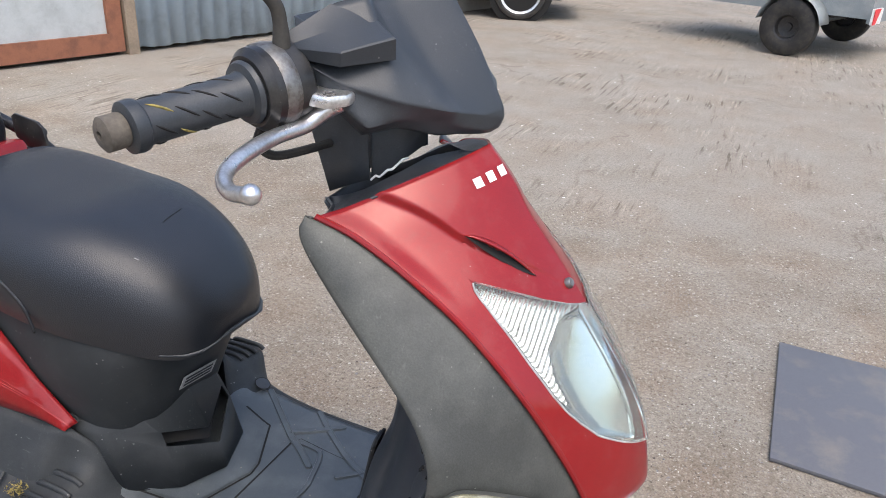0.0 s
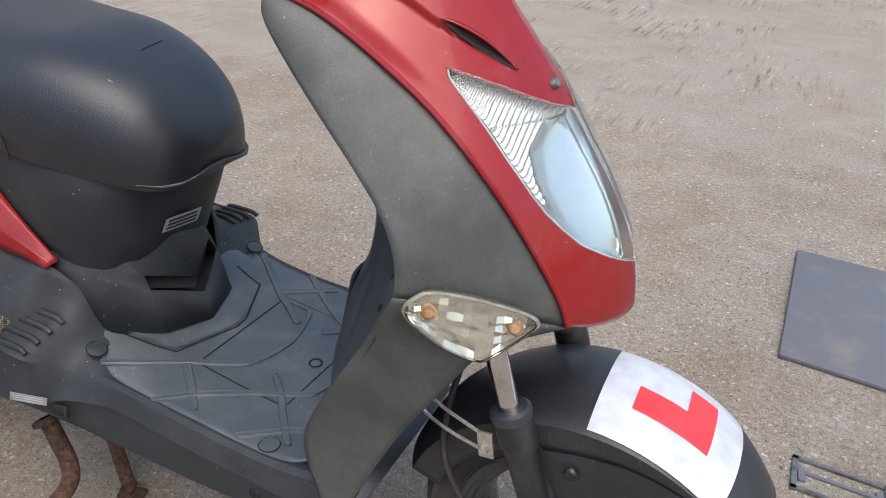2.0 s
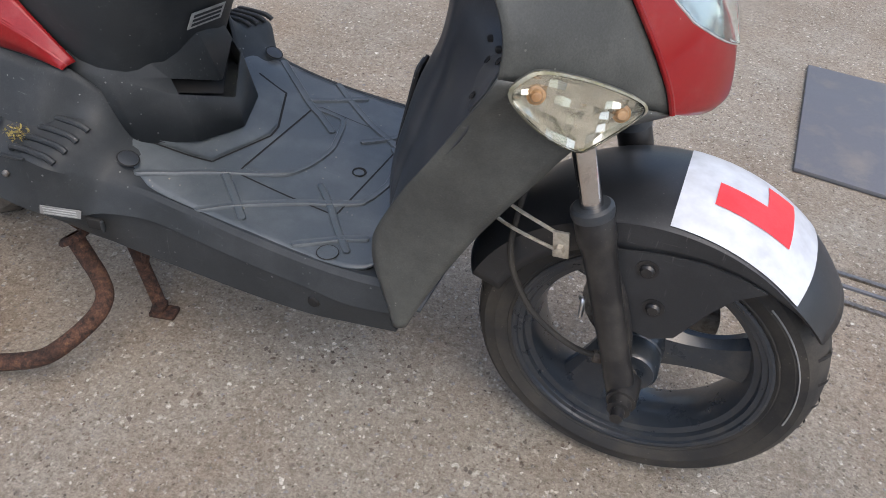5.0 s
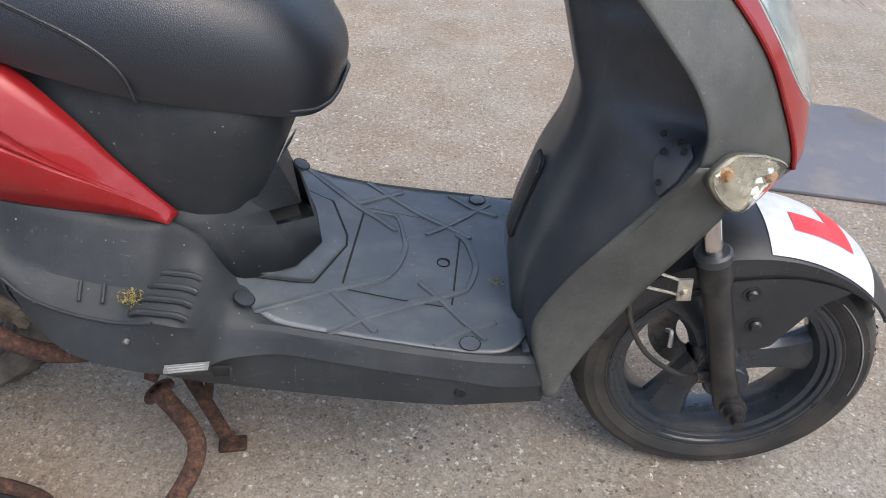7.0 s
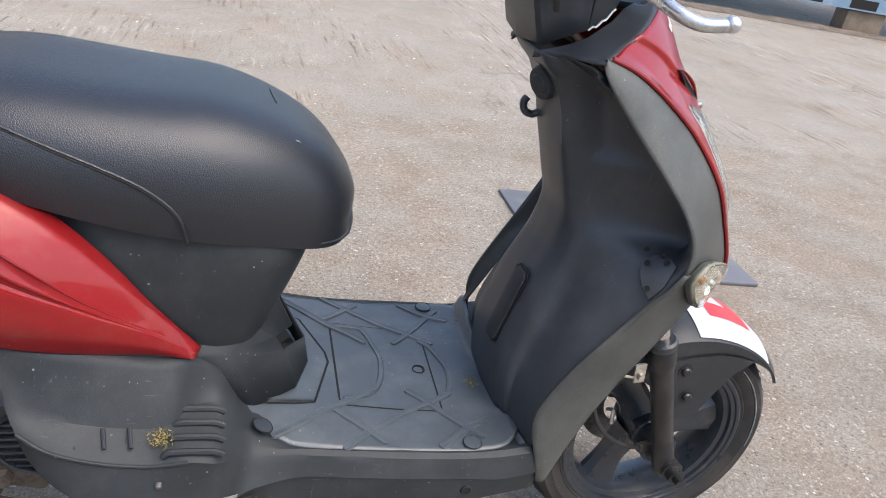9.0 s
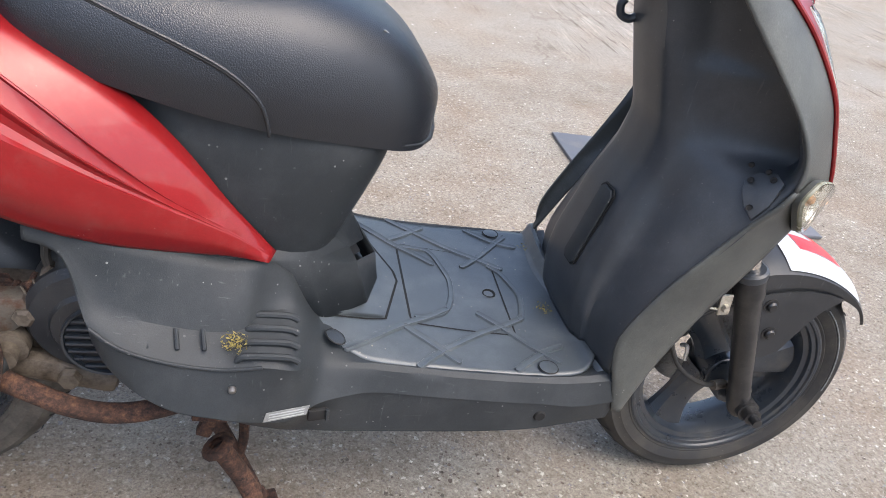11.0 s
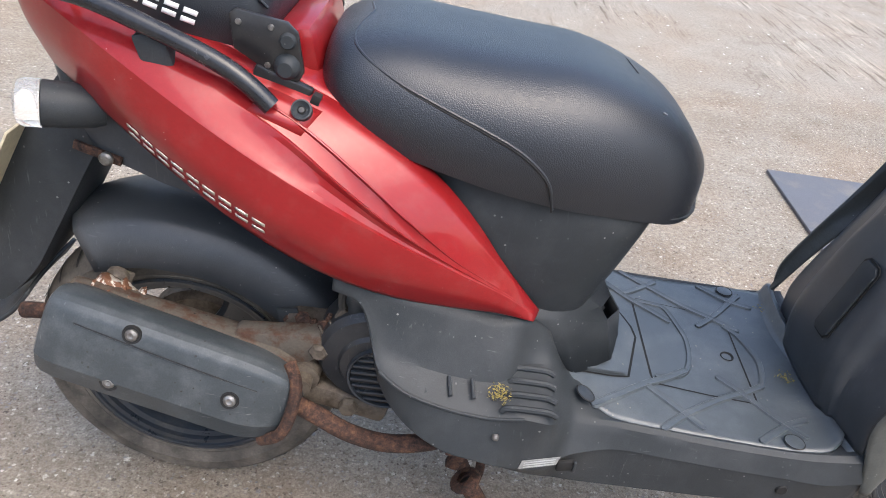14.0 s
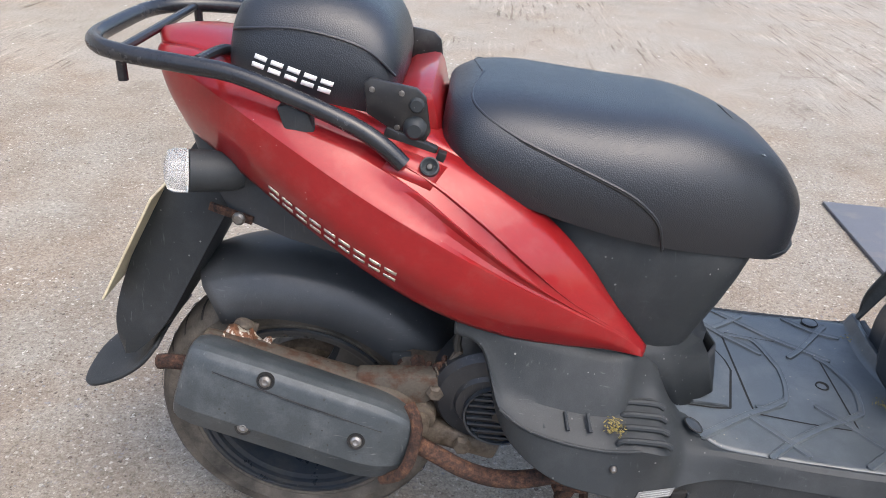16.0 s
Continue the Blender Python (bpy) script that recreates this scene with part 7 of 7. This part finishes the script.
# ---- far side of the yard ----
PAINT_GREY = surface("flaking_grey_paint", (0.44, 0.47, 0.47), (0.34, 0.36, 0.36), 0.6, stain=5)
PAINT_BLUE = surface("pale_blue_paint", (0.36, 0.44, 0.50), (0.28, 0.33, 0.37), 0.6, stain=6)
RUST_PAINT = surface("rusty_door_frame", (0.26, 0.105, 0.058), (0.16, 0.07, 0.045), 0.8, stain=8)
CONTAINER_BLUE = surface("container_blue", (0.16, 0.26, 0.37), (0.30, 0.36, 0.40), 0.55, stain=4)
TIMBER = surface("old_timber", (0.27, 0.21, 0.15), (0.16, 0.13, 0.10), 0.85, stain=5, grain=80)
TRAILER_GREY = surface("trailer_grey", (0.22, 0.25, 0.26), (0.30, 0.32, 0.32), 0.5, stain=6)
CAR_PAINT = surface("dark_car_paint", (0.03, 0.032, 0.036), (0.05, 0.05, 0.052), 0.3, stain=3, coat=0.6)
WALL = surface("render_wall", (0.42, 0.39, 0.35), (0.32, 0.29, 0.26), 0.9, stain=2, grain=60)
EARTH = surface("dark_earth", (0.16, 0.125, 0.095), (0.08, 0.065, 0.05), 0.95, stain=6, grain=40, grain_bump=0.8)

# the garage doors run from (-4.35, 2.6) past (-3.6, 5.5)
gv = V(0.245, 0.97, 0).normalized()
g_in = V(-gv.y, gv.x, 0)
gp = V(-4.135, 3.765, 0)


def along(s, out=0.0, z=0.0):
    return gp + gv * s + g_in * out + V(0, 0, z)


def garage_wall():
    w = part("wall_1", join(slab_of([along(-9, 0.08, 2.3), along(9, 0.08, 2.3), along(9, 0.08, 3.4), along(-9, 0.08, 3.4)], g_in * 0.3), slab_of([along(4.0, 0.08, 0), along(9, 0.08, 0), along(9, 0.08, 2.3), along(4.0, 0.08, 2.3)], g_in * 0.3), slab_of([along(-9, 0.08, 0), along(-4.2, 0.08, 0), along(-4.2, 0.08, 2.3), along(-9, 0.08, 2.3)], g_in * 0.3)), WALL)
    tagged(w, "weathered garage wall", "wall", kind="structure")
    d = part("door_1", slab_of([along(-4.1, 0.05, 0.10), along(-0.16, 0.05, 0.10), along(-0.16, 0.05, 2.3), along(-4.1, 0.05, 2.3)], g_in * 0.03), PAINT_GREY)
    tagged(d, "grey painted steel garage door with a rusty lower rail", "door", kind="structure")
    part("rail", slab_of([along(-4.1, 0.02, 0.03), along(-0.04, 0.02, 0.03), along(-0.04, 0.02, 0.17), along(-4.1, 0.02, 0.17)], g_in * 0.05), RUST_PAINT, d, "rusty lower rail")
    part("stile", slab_of([along(-0.16, 0.02, 0.17), along(-0.04, 0.02, 0.17), along(-0.04, 0.02, 2.3), along(-0.16, 0.02, 2.3)], g_in * 0.05), RUST_PAINT, d, "rusty stile")
    p = part("post", slab_of([along(-0.02, 0.0, 0), along(0.07, 0.0, 0), along(0.07, 0.0, 2.3), along(-0.02, 0.0, 2.3)], g_in * 0.12), TIMBER)
    tagged(p, "pale timber door post", "post", kind="structure")
    rows = []
    for i in range(121):
        s = 0.10 + 2.9 * i / 120
        o = 0.05 + 0.018 * math.sin(i * 2 * math.pi / 6)
        rows.append([along(s, o, 0.035 + 0.012 * noise.noise(V(s * 5, 0, 0))), along(s, o, 1.2), along(s, o, 2.3)])
    c = part("door_2", sheet(rows), PAINT_BLUE, thick=0.002)
    tagged(c, "pale blue corrugated steel door, paint flaking at the foot", "door", kind="structure")
    q = part("post_2", slab_of([along(3.02, 0.0, 0), along(3.16, 0.0, 0), along(3.16, 0.0, 2.3), along(3.02, 0.0, 2.3)], g_in * 0.12), RUST_PAINT)
    tagged(q, "rusty steel door post", "post", kind="structure")
    k = part("back_wall", slab_of([along(-9, 0.5, 0), along(9, 0.5, 0), along(9, 0.5, 3.4), along(-9, 0.5, 3.4)], g_in * 0.1), WALL)
    tagged(k, "dark garage back wall", "wall", kind="structure")


garage_wall()
# added out of view behind the camera, so the scooter's side mirrors less sky
tagged(part("unseen_wall", block((26.0, 0.3, 2.2), (1.0, -9.0, 1.1)), WALL), "unseen wall added behind the camera to cut reflected sky", "wall", kind="structure")


def road_wheel(c, R, w, rim, rim_mat, parent, axis, spokes=0):
    """A road wheel with its tyre; axis: its direction in plan."""
    h = R - rim
    d = Vector(axis).normalized()
    t = part("wheel", turned([(rim, -w * 0.4), (rim + h * 0.3, -w * 0.5), (rim + h * 0.75, -w * 0.48), (R - 0.008, -w * 0.38), (R, -w * 0.25), (R, w * 0.25), (R - 0.008, w * 0.38), (rim + h * 0.5, w * 0.5), (rim, w * 0.4)], c, tuple(d), 48), RUBBER, parent, "black road wheel")
    part("rim", turned([(0, -w * 0.10), (rim * 0.30, -w * 0.14), (rim * 0.34, -w * 0.05), (rim * 0.8, -w * 0.12), (rim * 0.92, -w * 0.38), (rim + 0.004, -w * 0.42), (rim + 0.004, w * 0.3)], c, tuple(d), 40), rim_mat, t)
    side = V(-d.y, d.x, 0)
    for i in range(spokes):
        a = 2 * math.pi * i / spokes
        u = side * math.cos(a) + V(0, 0, math.sin(a))
        v = side * -math.sin(a) + V(0, 0, math.cos(a))
        o = Vector(c) - d * w * 0.34
        part("spoke", slab_of([o + u * rim * 0.15 + v * 0.02, o + u * rim * 0.95 + v * 0.035, o + u * rim * 0.95 - v * 0.035, o + u * rim * 0.15 - v * 0.02], d * 0.02), rim_mat, t)
    return t


def trailer():
    t = empty("box_trailer", (0.9, 8.0, 0), "small grey steel box trailer parked on the yard", "trailer")
    ax = V(0.377, 1.0, 0).normalized()
    fw = V(ax.y, -ax.x, 0)
    c = V(0.555, 7.42, 0.265)
    road_wheel(tuple(c), 0.268, 0.16, 0.120, FORK_PAINT, t, tuple(ax))
    road_wheel(tuple(c + ax * 1.62), 0.268, 0.16, 0.120, FORK_PAINT, t, tuple(ax))
    at = lambda a, b, z: V(c.x, c.y, 0) + fw * a + ax * b + V(0, 0, z)
    for b0 in (0.16, 1.43):
        part("side", slab_of([at(-1.25, b0, 0.40), at(0.62, b0, 0.40), at(0.62, b0, 0.85), at(-1.25, b0, 0.85)], ax * 0.03), TRAILER_GREY, t)
    part("floor", slab_of([at(-1.25, 0.19, 0.40), at(0.62, 0.19, 0.40), at(0.62, 1.43, 0.40), at(-1.25, 1.43, 0.40)], V(0, 0, 0.04)), TRAILER_GREY, t)
    part("tail_board", slab_of([at(0.62, 0.16, 0.36), at(0.62, 1.46, 0.36), at(0.62, 1.46, 0.85), at(0.62, 0.16, 0.85)], fw * 0.03), TRAILER_GREY, t)
    part("head_board", slab_of([at(-1.25, 0.16, 0.40), at(-1.25, 1.46, 0.40), at(-1.25, 1.46, 0.85), at(-1.25, 0.16, 0.85)], fw * -0.03), TRAILER_GREY, t)
    rows = []
    for i in range(13):
        a = radians(10 + 160 * i / 12)
        rows.append([at(-0.31 * math.cos(a), b, 0.265 + 0.31 * math.sin(a)) for b in (-0.09, 0.0, 0.16)])
    part("mudguard", sheet(rows), TRAILER_GREY, t, thick=0.004)
    part("axle", tube([tuple(at(0, 0.05, 0.265)), tuple(at(0, 1.57, 0.265))], 0.025, 10, 1, False), STEEL, t)
    part("tow_bar", tube([tuple(at(-1.2, 0.8, 0.42)), tuple(at(-2.5, 0.8, 0.42))], 0.03, 10, 1, False), STEEL, t)
    part("marker_board", slab_of([at(0.665, 0.10, 0.36), at(0.665, 0.36, 0.36), at(0.665, 0.36, 0.50), at(0.665, 0.10, 0.50)], fw * 0.02), WHITE_PRINT, t, "white and red marker board")
    part("marker_stripe", slab_of([at(0.690, 0.10, 0.36), at(0.690, 0.18, 0.36), at(0.690, 0.26, 0.50), at(0.690, 0.10, 0.50)], fw * 0.004), RED_FILM, t)


trailer()


def car():
    c = empty("parked_car", (-3.4, 8.8, 0), "dark parked car with pale alloy wheels", "car")
    ax = V(-0.30, 1.0, 0).normalized()
    fw = V(ax.y, -ax.x, 0)
    p = V(-2.36, 8.02, 0)
    for a in (0.0, -2.6):
        for b in (-0.08, 1.58):
            q = p + fw * a + ax * b + V(0, 0, 0.31)
            road_wheel(tuple(q), 0.31, 0.2, 0.235, ALLOY, c, tuple(ax), 5)
    at = lambda a, b, z: p + fw * a + ax * b + V(0, 0, z)
    rows = []
    for a, z0, z1, k in ((-3.35, 0.35, 0.75, 0.8), (-3.2, 0.24, 0.95, 0.95), (-2.6, 0.22, 1.0, 1.0), (-1.9, 0.22, 1.42, 0.98), (-0.9, 0.22, 1.45, 0.98), (-0.2, 0.22, 1.0, 1.0), (0.45, 0.22, 0.92, 0.97), (0.75, 0.28, 0.75, 0.85)):
        m = 0.75
        rows.append([at(a, m - 0.86 * k, z0 + 0.05), at(a, m - 0.88 * k, min(z1, 0.7)), at(a, m - 0.66 * k, z1 - 0.05), at(a, m - 0.3 * k, z1), at(a, m + 0.3 * k, z1), at(a, m + 0.66 * k, z1 - 0.05), at(a, m + 0.88 * k, min(z1, 0.7)), at(a, m + 0.86 * k, z0 + 0.05), at(a, m + 0.7 * k, z0), at(a, m - 0.7 * k, z0)])
    part("body", sheet(rows, True, True), CAR_PAINT, c, "dark car body")
    for a in (0.0, -2.6):
        o = at(a, -0.150, 0.31)
        part("wheel_arch", turned([(0, 0), (0.37, 0.0), (0.37, 0.02), (0, 0.02)], tuple(o), tuple(ax), 32), HOLE, c)


car()


def container():
    t = empty("shipping_container", (7.5, 7.9, 0), "pale blue steel shipping container on timber blocks", "container")
    a0, dv = V(4.30, 7.55, 0), V(0.975, -0.20, 0).normalized()
    iv = V(-dv.y, dv.x, 0)
    at = lambda s, o, z: a0 + dv * s + iv * o + V(0, 0, z)
    rows = []
    for i in range(241):
        s = 0.15 + 5.8 * i / 240
        ph = (i % 12) / 12
        o = 0.03 if ph < 0.35 else 0.03 + 0.035 * min(1, (ph - 0.35) / 0.15) if ph < 0.5 else 0.065 if ph < 0.85 else 0.065 - 0.035 * (ph - 0.85) / 0.15
        rows.append([at(s, o, 0.42), at(s, o, 2.6)])
    part("side_wall", sheet(rows), CONTAINER_BLUE, t, thick=0.003)
    part("bottom_rail", slab_of([at(0.15, 0, 0.26), at(5.95, 0, 0.26), at(5.95, 0, 0.42), at(0.15, 0, 0.42)], iv * 0.1), CONTAINER_BLUE, t)
    part("end_wall", slab_of([at(0.1, 0.05, 0.26), at(0.1, 2.4, 0.26), at(0.1, 2.4, 2.6), at(0.1, 0.05, 2.6)], dv * 0.05), CONTAINER_BLUE, t)
    part("roof", slab_of([at(0.1, 0, 2.6), at(6.0, 0, 2.6), at(6.0, 2.4, 2.6), at(0.1, 2.4, 2.6)], V(0, 0, 0.05)), CONTAINER_BLUE, t)
    part("corner_casting", block((0.18, 0.16, 0.12), tuple(at(0.08, 0.07, 0.30)), (0, 0, -11), 0.01), TRAILER_GREY, t)
    part("corner_casting", block((0.18, 0.16, 0.12), tuple(at(5.95, 0.07, 0.30)), (0, 0, -11), 0.01), TRAILER_GREY, t)
    for s in (1.9, 2.6):
        part("fork_pocket", slab_of([at(s, -0.003, 0.28), at(s + 0.35, -0.003, 0.28), at(s + 0.35, -0.003, 0.39), at(s, -0.003, 0.39)], iv * 0.02), HOLE, t)
    for s in (0.2, 2.9, 5.6):
        b = part("timber_block", block((0.5, 0.3, 0.25), tuple(at(s, 0.22, 0.126)), (0, 0, -11), 0.01), TIMBER)
        tagged(b, "weathered timber block under the container", "timber", "blocks under the container")
    e = part("earth_bank", sheet([[at(-2.0 + 10 * i / 40, -0.30 + 0.5 * j / 6 + 0.10 * noise.noise(V(i * 0.5, 3, 0)), 0.004 + 0.045 * math.sin(math.pi * min(1, j / 5)) * (0.6 + 0.6 * noise.noise(V(i * 0.9, j * 0.8, 1)))) for j in range(7)] for i in range(41)]), EARTH)
    tagged(e, "dark earth and litter along the container's foot", "earth", kind="structure")


container()
